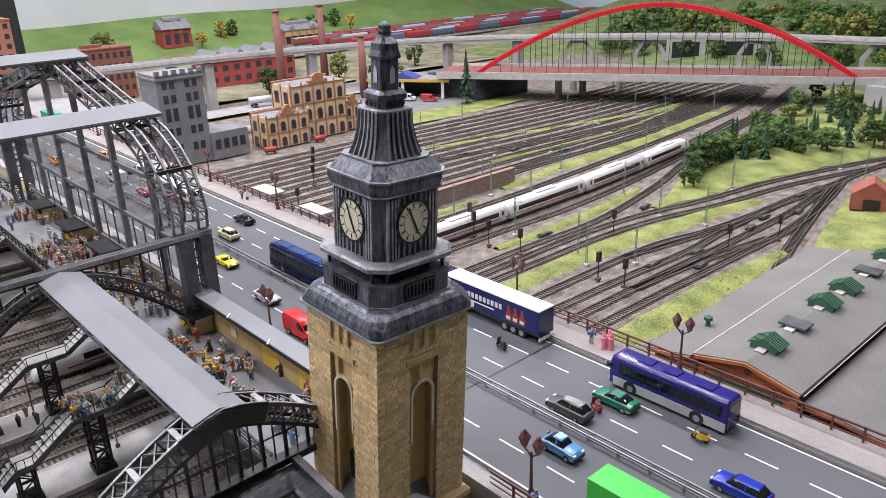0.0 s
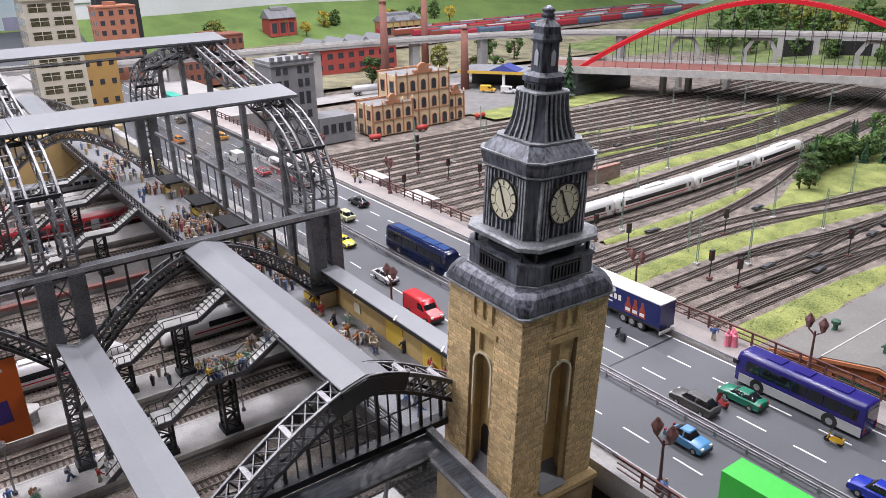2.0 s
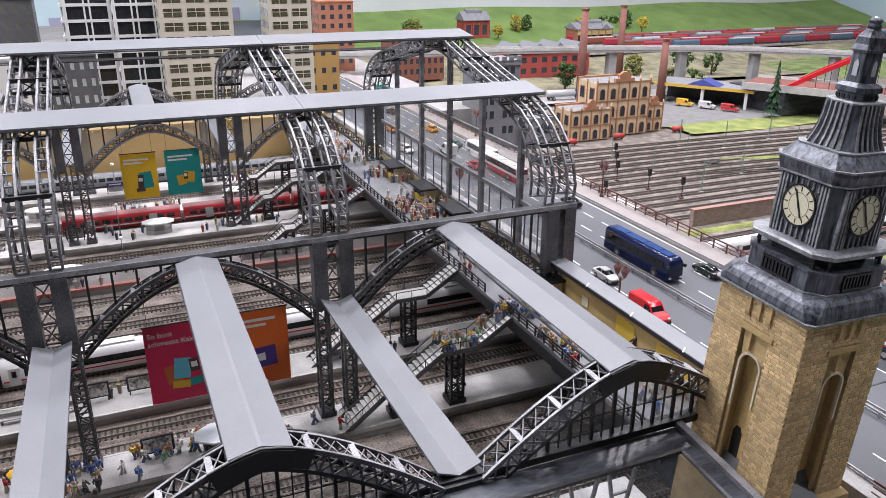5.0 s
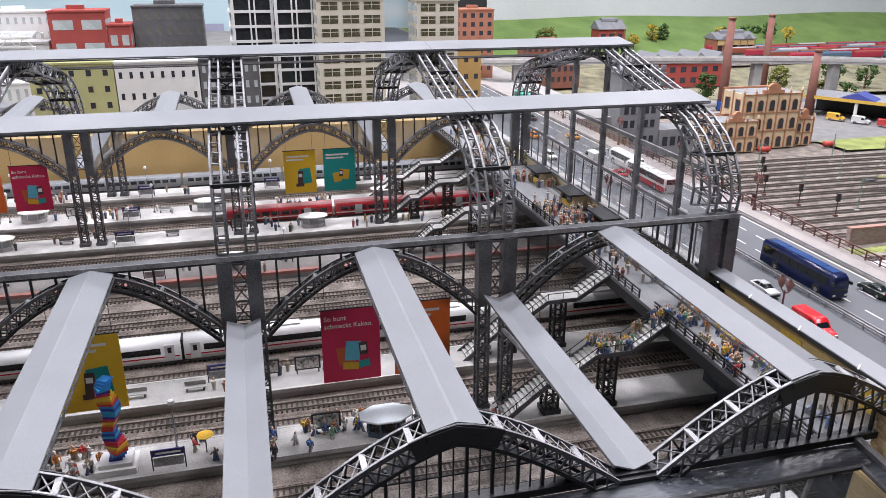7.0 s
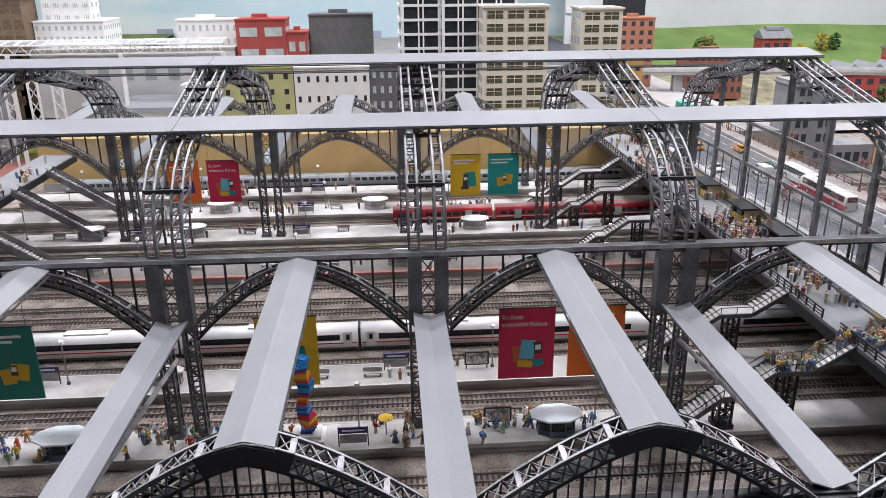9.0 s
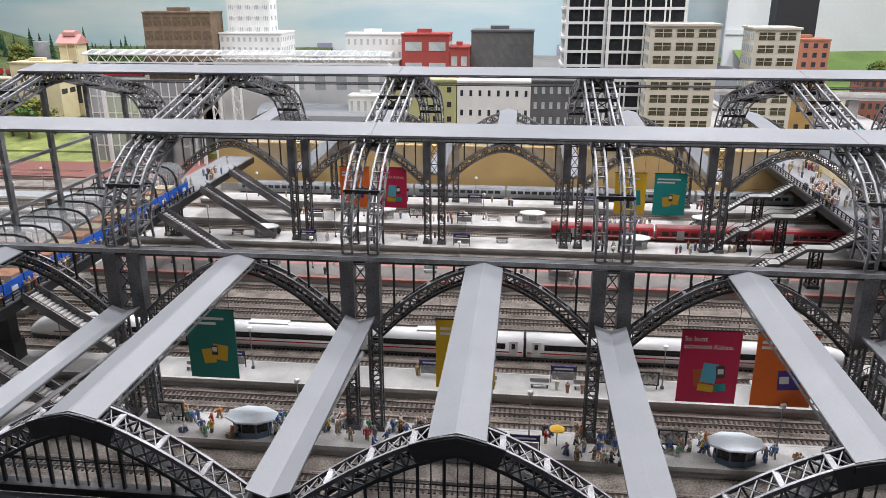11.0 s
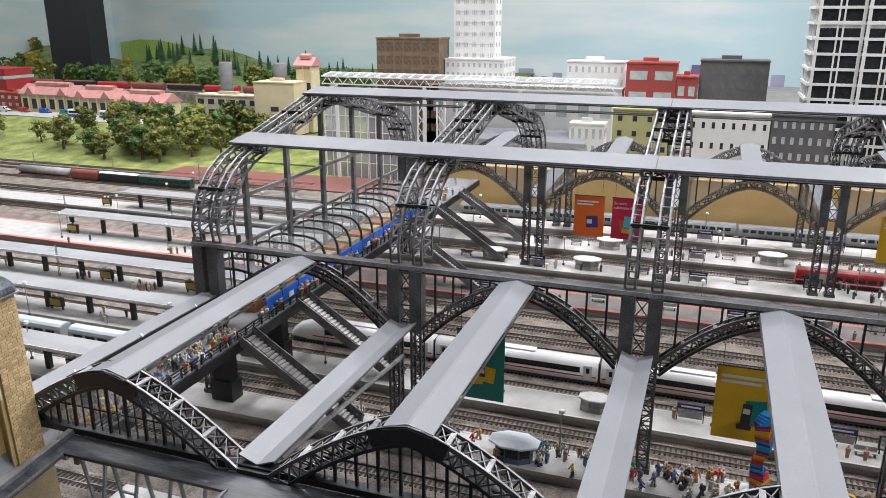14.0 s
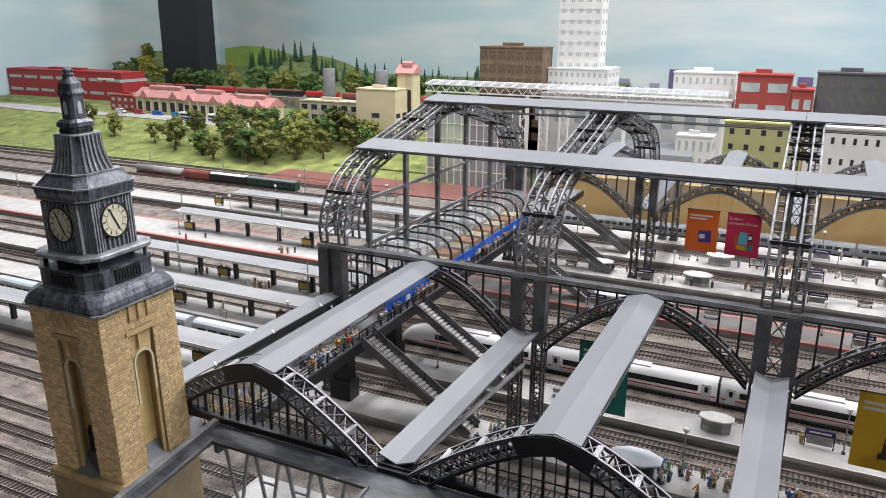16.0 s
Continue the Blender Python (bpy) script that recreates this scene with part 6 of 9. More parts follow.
PK_A = [(-0.9, 0.1, 1.3, 1.7, 8, "rust"), (-0.2, 0.55, 1.3, 1.9, -6, "cyan"), (0.75, 0.7, 0.75, 1.2, 5, "deep"), (0.75, 0.75, 0.5, 0.5, 5, "white"), (-0.4, -0.9, 1.4, 0.7, -6, "gold"), (0.8, -0.8, 1.0, 0.7, 8, "teal")]
PK_B = [(0.2, 0.2, 1.9, 1.9, 4, "violet"), (-0.2, 0.2, 0.8, 0.7, 4, "white")]
PK_C = [(0.5, 0.4, 1.7, 2.4, 6, "teal"), (-0.3, 0.1, 0.8, 2.2, -4, "deep"), (-0.3, 0.5, 0.55, 0.5, -4, "white"), (-0.4, -1.0, 1.2, 0.5, 0, "deep")]
PK_D = [(0.4, 0.3, 1.5, 1.6, -8, "gold"), (-0.7, -0.1, 1.2, 1.5, 8, "gold"), (-0.1, 0.5, 0.6, 1.0, 0, "deep"), (-0.1, 0.6, 0.45, 0.45, 0, "white")]
banner(XB, -12.7, -7.6, 5.6, 12.6, "red", PK_A, ("So bunt", "schmeckt Kakao."))
banner(XB, -6.3, -1.2, 5.6, 12.6, "orange", PK_B)
banner(XB, -34.3, -28.9, 5.8, 12.6, "yellow", PK_C)
banner(XB, -57.8, -53.1, 5.6, 12.6, "green", PK_D)
banner(XC, -12.6, -7.8, 7.0, 13.6, "yellow", PK_C)
banner(XC, -6.6, -1.7, 7.0, 13.6, "teal", PK_D)
banner(XC, -56.4, -51.6, 7.0, 13.6, "orange", PK_B)
banner(XC, -50.4, -45.5, 7.0, 13.6, "red", PK_A, ("So bunt", "schmeckt Kakao."))

# ---- things on the platforms ----
PZ = 1.12
KIOSK_B = paint("kiosk_blue_grey", (0.13, 0.19, 0.27), 0.35)
ROOF_P = mat("pale_blue_roof", (0.66, 0.71, 0.75), 0.55, 0, 0.08)


def pavilion(x, y, label, r=1.75, h=1.75, roof=1.25, mt=None, wall=None):
    """An eight-sided kiosk with a wide flat roof."""
    root = thing("pavilion_kiosk", label, "kiosk", "platform kiosks", at(x, y, PZ))
    og = lambda k, z: [(k * math.cos(math.pi / 8 + i * math.pi / 4) * 0.75, k * math.sin(math.pi / 8 + i * math.pi / 4) * 1.15, z) for i in range(8)]
    part("base", M().loft([og(r * 0.9, 0), og(r * 0.9, 0.55)]), wall or KIOSK_B, root)
    part("glass_wall", M().loft([og(r * 0.86, 0.55), og(r * 0.86, h)], False), WINDOW if wall is None else GLASS_R, root)
    for i in range(8):
        p = og(r * 0.88, 0)[i]
        part("corner_post", M().box(p[0] - 0.06, p[0] + 0.06, p[1] - 0.06, p[1] + 0.06, 0, h), wall or KIOSK_B, root)
    part("roof", M().loft([og(r * roof, h), og(r * (roof + 0.03), h + 0.1), og(r * roof, h + 0.2), og(r * 0.3, h + 0.42)]), mt or ROOF_P, root, "pale overhanging roof")
    return root


for y, lab in ((-7.6, "blue eight-sided kiosk with a pale roof"), (-51.4, "blue eight-sided kiosk with a pale roof"), (-96, "blue eight-sided kiosk with a pale roof")):
    pavilion(-55.9, y, lab)
for y in (-45.6, -1.5, -88):
    pavilion(-67.8, y, "grey glazed waiting shelter with a flat top", 1.5, 1.3, 1.05, CONCRETE, CONCRETE_D)
for x, y in ((-99.8, -64.5), (-99.8, -21), (-99.8, 8.5), (-115, -54), (-115, -8.6), (-115.2, -70), (-127.8, -52), (-127.8, -25), (-127.8, 5)):
    pavilion(x, y, "white shelter with an oval roof on the far platform", 1.9, 1.6, 1.1, WHITE, CONCRETE)

LAMPW = mat("white_lamp_globe", (0.8, 0.8, 0.78), 0.3, 0, 0.02)


def platform_lamp(x, y):
    root = thing("platform_lamp", "slim grey platform lamp with a pale head", "lamp", "platform lamps", at(x, y, PZ))
    part("pole", M().tube((0, 0, 0), (0, 0, 4.6), 0.09, 6, 0.06), STEEL_L, root)
    part("base", M().lathe([(0.2, 0), (0.2, 0.25), (0.1, 0.35)], 8), STEEL, root)
    part("head", M().lathe([(0.1, 0), (0.3, 0.12), (0.26, 0.42), (0.08, 0.5)], 8, (0, 0, 4.5)), LAMPW, root, "pale lamp head")
    return root


pl = platform_lamp(-57.6, -3.5)
for y in (15.5, -25.6, -47.4, -68.0, -94, -112):
    copy_thing(pl, at(-57.6, y, PZ))
for x in (-67.8, -99.8, -115.0, -127.8, -140):
    for y in (9.5, -14, -36, -58, -80, -102, -126, -150):
        copy_thing(pl, at(x - 0.6, y + x % 5, PZ))
SIGN_B = paint("station_sign_blue", (0.03, 0.03, 0.16), 0.4)


def name_sign(x, y, w=2.6):
    root = thing("station_sign", "dark blue station sign on two posts", "sign", "station signs", at(x, y, PZ))
    part("panel", M().box(-0.06, 0.06, -w / 2, w / 2, 1.35, 1.95), SIGN_B, root)
    part("lettering_bar", M().box(0.061, 0.075, -w / 2 + 0.3, w / 2 - 0.3, 1.56, 1.74), WHITE, root)
    for s in (-1, 1):
        part("post", M().box(-0.05, 0.05, s * w / 2 - 0.05, s * w / 2 + 0.05, 0, 2.0), STEEL_D, root)
    part("lower_board", M().box(-0.04, 0.04, -w / 2 + 0.1, w / 2 - 0.1, 0.35, 1.2), STEEL_L, root)
    return root


sg = name_sign(-68.6, -22)
for x, y in ((-68.6, -36), (-68.6, -58), (-97.8, -31), (-97.8, -66), (-97.8, 2), (-113.2, -36.5), (-113.2, -62), (-125.6, -37), (-125.6, -64), (-138.6, -36), (-138.6, -14), (-55.0, -26.0), (-55.0, -100)):
    copy_thing(sg, at(x, y, PZ))


def poster_case(x, y, w=2.6, h=2.0):
    root = thing("poster_case", "black framed poster case with a grey picture", "poster case", "poster cases", at(x, y, PZ))
    part("frame", M().box(-0.1, 0.1, -w / 2, w / 2, 0.45, h), BLACK, root)
    part("picture", M().box(0.1, 0.115, -w / 2 + 0.18, w / 2 - 0.18, 0.6, h - 0.15), mat("grey_poster_print", (0.30, 0.29, 0.27), 0.5, 0, 0.9, 60, 260, 0, tint=(0.55, 0.54, 0.5)), root)
    for s in (-1, 1):
        part("leg", M().box(-0.06, 0.06, s * (w / 2 - 0.2) - 0.06, s * (w / 2 - 0.2) + 0.06, 0, 0.5), BLACK, root)
    return root


pc = poster_case(-57.2, -12.8)
for x, y in ((-68.2, -13.5), (-68.2, -17.6), (-57.2, -60.0), (-100, -14), (-115.6, -20), (-128, -46)):
    copy_thing(pc, at(x, y, PZ))


def bench(x, y):
    root = thing("bench", "grey platform bench with backrest", "bench", "platform benches", at(x, y, PZ))
    part("seat", M().box(-0.25, 0.25, -1.0, 1.0, 0.38, 0.46), CONCRETE_D, root)
    part("backrest", M().box(-0.28, -0.2, -1.0, 1.0, 0.5, 0.95), CONCRETE_D, root)
    for s in (-0.8, 0.8):
        part("leg", M().box(-0.2, 0.2, s - 0.08, s + 0.08, 0, 0.4), STEEL, root)
    return root


bn = bench(-67.4, -20)
for x, y in ((-67.4, -24.5), (-67.4, -9), (-67.4, -30), (-67.4, -62), (-100.2, -40), (-115.4, -45), (-115.4, -30), (-128, -32), (-128, -58), (-67.4, 5), (-100.2, -50), (-115.4, -75)):
    copy_thing(bn, at(x, y, PZ))

# twisted tower of coloured slabs
sc = thing("slab_sculpture", "twisted tower of brightly coloured square slabs on a white base", "sculpture", "", at(-56.3, -30.2, PZ))
part("pedestal", M().box(-1.3, 1.3, -1.6, 1.6, 0, 0.55), WHITE, sc)
part("pedestal_step", M().box(-1.0, 1.0, -1.3, 1.3, 0.55, 0.95), WHITE, sc)
HUES = [(0.02, 0.06, 0.35), (0.02, 0.22, 0.6), (0.55, 0.04, 0.03), (0.65, 0.2, 0.02), (0.66, 0.45, 0.03), (0.55, 0.03, 0.05), (0.06, 0.03, 0.25), (0.02, 0.3, 0.55)]
SLAB = [paint("slab_paint_%s" % n, c, 0.35) for n, c in zip(("navy", "blue", "red", "orange", "yellow", "crimson", "violet", "azure"), HUES)]
for i in range(32):
    r = 0.66 + 0.1 * math.sin(i * 0.35)
    part("slab", M().box(-r * 0.8, r * 0.8, -r * 0.8, r * 0.8, 0, 0.2), SLAB[(i * 5 // 6) % 8 if i < 29 else 1], sc, pos=at(0.1 * math.sin(i * 0.5), 0.22 * math.sin(i * 0.42), 0.95 + 0.235 * i, 35 * math.sin(i * 0.2) + i * 5))
um = thing("parasol", "small yellow parasol on a thin pole", "parasol", "", at(-56.6, -23.1, PZ))
part("pole", M().tube((0, 0, 0), (0, 0, 1.9), 0.05), STEEL, um)
part("canopy", M().lathe([(0.75, 0), (0.72, 0.05), (0.4, 0.16), (0.05, 0.2)], 8, (0, 0, 1.75)), paint("parasol_yellow", (0.7, 0.42, 0.02), 0.6), um)

# canopies over the platforms outside the hall
ROOF_B = mat("pale_blue_train_roof", (0.50, 0.56, 0.61), 0.25, 0, 0.15, 30, 300, 0.1)
AMBER = paint("amber_showcase", (0.40, 0.27, 0.05), 0.4)
CANOPY = mat("pale_canopy_roof", (0.30, 0.305, 0.315), 0.42, 0, 0.12, 10, 400, 0.05)


def canopy(x, y0, y1, w=3.4, label="pale grey platform canopy on dark posts", mt=None):
    root = thing("platform_canopy", label, "canopy", "platform canopies")
    part("roof", M().ext([(x - w / 2, 4.55), (x, 4.35), (x + w / 2, 4.55), (x + w / 2, 4.72), (x, 4.52), (x - w / 2, 4.72)], "y", y0, y1), mt or CANOPY, root)
    part("edge", M().box(x + w / 2, x + w / 2 + 0.1, y0, y1, 4.4, 4.78), WHITE, root, "pale roof edge")
    y = y1 - 2
    while y > y0:
        part("post", M().box(x - 0.3, x + 0.3, y - 0.3, y + 0.3, 1.1, 4.45), STEEL_D, root)
        y -= 7.5
    return root


canopy(-56.4, -260, -91, 3.6)
canopy(-72.0, -136, -92, 3.4)
canopy(-84.2, -150, -90, 3.8)
canopy(-105.4, -155, -90, 3.8)
canopy(-124.6, -156, -90, 3.8)
for x, y in ((-71.6, -103), (-71.6, -122), (-83.6, -108), (-83.6, -124), (-104, -122), (-103.5, -150), (-123.4, -160), (-56.4, -104)):
    root = thing("vending_stand", "dark framed showcase with amber panes and two globe lamps", "stand", "platform stands", at(x, y, PZ))
    part("frame", M().box(-0.3, 0.3, -1.1, 1.1, 0.45, 1.75), STEEL_D, root)
    part("pane", M().box(0.3, 0.33, -0.95, 0.95, 0.6, 1.6), AMBER, root)
    for sy in (-1, 1):
        part("leg", M().box(-0.1, 0.1, sy * 1.0 - 0.1, sy * 1.0 + 0.1, 0, 0.45), STEEL_D, root)
        part("globe_lamp", M().lathe([(0.05, 0), (0.2, 0.1), (0.22, 0.25), (0.1, 0.4)], 8, (0, sy * 0.5, 1.75)), WHITE, root, smooth=True)
for y in (-93, -113, -133):
    plain_car(-64.3, y - 19, y, SILV, ROOF_B, "pale commuter train car with a white roof", "commuter train outside", 3.0, 9)

# ---- painted miniature figures ----
def cloth(name, cols, rough=0.7):
    m = bpy.data.materials.new(name)
    m.use_nodes = True
    n, l = m.node_tree.nodes, m.node_tree.links
    oi, r = n.new("ShaderNodeObjectInfo"), n.new("ShaderNodeValToRGB")
    r.color_ramp.interpolation = "CONSTANT"
    e = r.color_ramp.elements
    while len(e) < len(cols):
        e.new(0.5)
    for i, c in enumerate(cols):
        e[i].position = i / len(cols)
        e[i].color = (*c, 1)
    l.new(oi.outputs["Random"], r.inputs[0])
    no, mx = n.new("ShaderNodeTexNoise"), n.new("ShaderNodeMix")
    no.inputs["Scale"].default_value = 300
    mx.data_type, mx.blend_type = "RGBA", "MULTIPLY"
    mx.inputs["Factor"].default_value = 0.2
    l.new(r.outputs[0], mx.inputs["A"])
    l.new(no.outputs["Fac"], mx.inputs["B"])
    l.new(mx.outputs["Result"], n["Principled BSDF"].inputs["Base Color"])
    n["Principled BSDF"].inputs["Roughness"].default_value = rough
    return m


TOPS = cloth("painted_tops", [(0.62, 0.42, 0.06), (0.66, 0.65, 0.6), (0.08, 0.14, 0.34), (0.55, 0.05, 0.05), (0.36, 0.30, 0.2), (0.05, 0.05, 0.055), (0.12, 0.24, 0.5), (0.62, 0.6, 0.57), (0.25, 0.19, 0.13), (0.5, 0.2, 0.06), (0.2, 0.22, 0.26), (0.5, 0.42, 0.3), (0.66, 0.66, 0.66), (0.14, 0.3, 0.2)])
LEGS = cloth("painted_trousers", [(0.10, 0.12, 0.22), (0.42, 0.38, 0.29), (0.07, 0.07, 0.075), (0.24, 0.25, 0.28), (0.36, 0.3, 0.22), (0.12, 0.18, 0.34), (0.55, 0.53, 0.5)])
SKIN = mat("painted_head", (0.52, 0.34, 0.24), 0.7, 0, 0.2)


def figure_mesh(kind):
    """One small painted figure, feet at the origin, facing +x."""
    rnd = random.Random(kind)
    m = M()
    st = (0.12, 0.22, 0.0, 0.16, 0.28, 0.1)[kind % 6]
    m.cur = 1
    for s in (-1, 1):
        m.beam((s * st, s * 0.11, 0), (0, s * 0.09, 0.66), 0.17, 0.2, (1, 0, 0))
        m.box(s * st - 0.08, s * st + 0.18, s * 0.11 - 0.08, s * 0.11 + 0.08, 0, 0.08)
    m.cur = 0
    rg = lambda w, d, z: [(d * math.cos(a), w * math.sin(a), z) for a in (math.pi * i / 3 for i in range(6))]
    skirt = kind % 3 == 2
    m.loft([rg(0.24 if skirt else 0.19, 0.2 if skirt else 0.15, 0.42 if skirt else 0.58), rg(0.18, 0.13, 0.74), rg(0.25, 0.16, 1.02), rg(0.1, 0.09, 1.12)])
    for s in (-1, 1):
        f = rnd.uniform(-0.15, 0.3)
        m.path([(0, s * 0.25, 1.05), (f * 0.4, s * 0.32, 0.82), (f + 0.1, s * 0.28, 0.62)], 0.11, 0.11)
    if kind in (1, 4):
        m.box(-0.32, -0.14, -0.14, 0.14, 0.7, 1.08)
    m.cur = 2
    m.loft([[(k * 0.11 * math.cos(a), k * 0.1 * math.sin(a), z) for a in (math.pi * i / 3 for i in range(6))] for k, z in ((0.6, 1.1), (1, 1.18), (1.05, 1.28), (0.6, 1.37))])
    if kind == 3:
        m.cur = 1
        m.box(0.3, 0.6, -0.18, 0.12, 0.02, 0.5)
    return m.mesh("figurine", [TOPS, LEGS, SKIN])


FIG = [figure_mesh(k) for k in range(6)]
rf = random.Random(11)


FAR = M()


def crowd(n, x0, x1, y0, y1, z, where, clumps=0, far=False):
    cl = [(rf.uniform(x0, x1), rf.uniform(y0, y1)) for _ in range(clumps)]
    for i in range(n):
        if cl and rf.random() < 0.75:
            c = rf.choice(cl)
            x, y = min(max(c[0] + rf.gauss(0, 0.9), x0), x1), min(max(c[1] + rf.gauss(0, 1.3), y0), y1)
        else:
            x, y = rf.uniform(x0, x1), rf.uniform(y0, y1)
        sink = z(x, y) if callable(z) else z
        if far:
            FAR.cur = rf.randrange(9)
            FAR.lathe([(0.16, 0), (0.2, 0.55), (0.26, 1.0), (0.09, 1.1)], 5, (x, y, sink))
            FAR.cur = 9
            FAR.lathe([(0.06, 1.08), (0.12, 1.2), (0.1, 1.34)], 5, (x, y, sink))
            continue
        solid("figurine", FIG[rf.randrange(6)], None, "tiny painted standing figure " + where, "figurine", "miniature crowd", at(x, y, sink, rf.uniform(0, 360)))


crowd(46, -57, -41, 19.2, 21.8, ZF, "on the concourse", 9)
crowd(40, -58, -36, 21.0, 25.4, ZF, "on the concourse", 12)
crowd(10, -56.4, -54.8, 15.4, 18.6, lambda x, y: ZF - 2.3 + (y - 15.25) / 3.6 * 2.3, "on the stairs")
crowd(100, -82, -61, 19.2, 26.0, ZF, "on the crowded concourse", 9, True)
crowd(260, -147, -78, 19.2, 26.0, ZF, "on the crowded concourse", 14, True)
crowd(80, -58, -34, -84.0, -80.6, ZF, "on the footbridge", 12)
crowd(90, -110, -60, -80.95, -80.5, ZF, "beside the glass passage", 7, True)
crowd(22, -137, -114, -84, -80.8, ZF, "on the far footbridge", 5, True)
crowd(24, -56.5, -54.7, 11.9, 15.1, ZF - 2.3, "on the stair landing", 3)
crowd(26, -58.6, -54.4, -25.5, -17.5, PZ, "on the platform", 9)
crowd(34, -58.4, -54.4, -40.5, -31.6, PZ, "on the platform", 9)
crowd(30, -58.6, -54.4, -50.0, -42.0, PZ, "on the platform", 9)
crowd(18, -58.6, -54.4, -60.0, -52.8, PZ, "on the platform", 3)
crowd(18, -58.6, -54.4, -16.5, -9.5, PZ, "on the platform", 3)
crowd(10, -58.6, -54.4, -5.5, 8.0, PZ, "on the platform", 3)
crowd(8, -58.6, -54.4, -75.0, -61.0, PZ, "on the platform", 2)
crowd(10, -69, -66.5, -40, 15, PZ, "on the narrow platform", 3, True)
crowd(18, -102.5, -97.2, -75, 15, PZ, "on the central platform", 4, True)
crowd(36, -117.5, -112.5, -75, 15, PZ, "on the far platform", 6, True)
crowd(40, -130.5, -125, -75, 15, PZ, "on the far platform", 6, True)
crowd(40, -142, -138, -75, 12, PZ, "on the farthest platform", 6, True)
crowd(14, -102, -98, -150, -92, PZ, "on the platform outside", 3, True)
crowd(14, -73.4, -69.6, -150, -92, PZ, "on the platform outside", 3, True)
crowd(16, -86, -81.6, -150, -92, PZ, "on the platform outside", 3, True)
FARC = [paint("far_coat_" + n, c, 0.7) for n, c in zip("abcdefghi", ((0.36, 0.26, 0.12), (0.5, 0.48, 0.42), (0.07, 0.08, 0.13), (0.32, 0.08, 0.08), (0.32, 0.26, 0.18), (0.06, 0.06, 0.065), (0.14, 0.19, 0.30), (0.34, 0.2, 0.13), (0.5, 0.49, 0.47)))]
solid("distant_figurines", FAR, FARC + [SKIN], "distant crowd of tiny painted standing figures", "figurines", kind="stuff")
for x, y, z in ((-30.9, 47.4, ZRD + 0.22), (-20.6, 28.4, ZRD + 0.18), (-28.6, 28.3, ZRD + 0.18), (-90.5, 47.6, ZRD + 0.22), (-91.6, 47.4, ZRD + 0.22)):
    solid("figurine", FIG[rf.randrange(6)], None, "tiny painted standing figure on the pavement", "figurine", "miniature crowd", at(x, y, z, rf.uniform(0, 360)))
pk = M()
for dx, dy in ((0, 0), (0.5, 0.3), (0.1, 0.6)):
    pk.lathe([(0.3, 0), (0.22, 0.6), (0.28, 1.0), (0.15, 1.15), (0.17, 1.3), (0.05, 1.5)], 8, (dx, dy, 0))
solid("pink_figure_group", pk, paint("pink_figures", (0.75, 0.22, 0.3), 0.6), "group of three pink painted figures", "figurine group", "", at(-29.6, 47.4, ZRD + 0.22))

# ---- town on the plateau behind the station ----
STREET = mat("town_street", (0.30, 0.29, 0.28), 0.85, 0, 0.2, 12, 300, 0.2)
setting("ground_town", M().box(-400, -151.2, -91, 62, 0, 8.6), STREET, "raised ground of the town behind the station", "ground")
setting("ground_town_west", M().box(-400, -189, -128, -91, 0, 8.6), STREET, "raised ground of the town behind the lawn", "ground")
setting("town_road", M().box(-400, -250, 24, 60, 8.6, 8.7), ASPHALT, "grey town road beyond the bridge", "road")
PANE_D = mat("dark_window_pane", (0.035, 0.04, 0.05), 0.12, 0, 0.3, bump=0)
PANE_L = mat("pale_window_pane", (0.40, 0.44, 0.44), 0.2, 0, 0.25, bump=0)


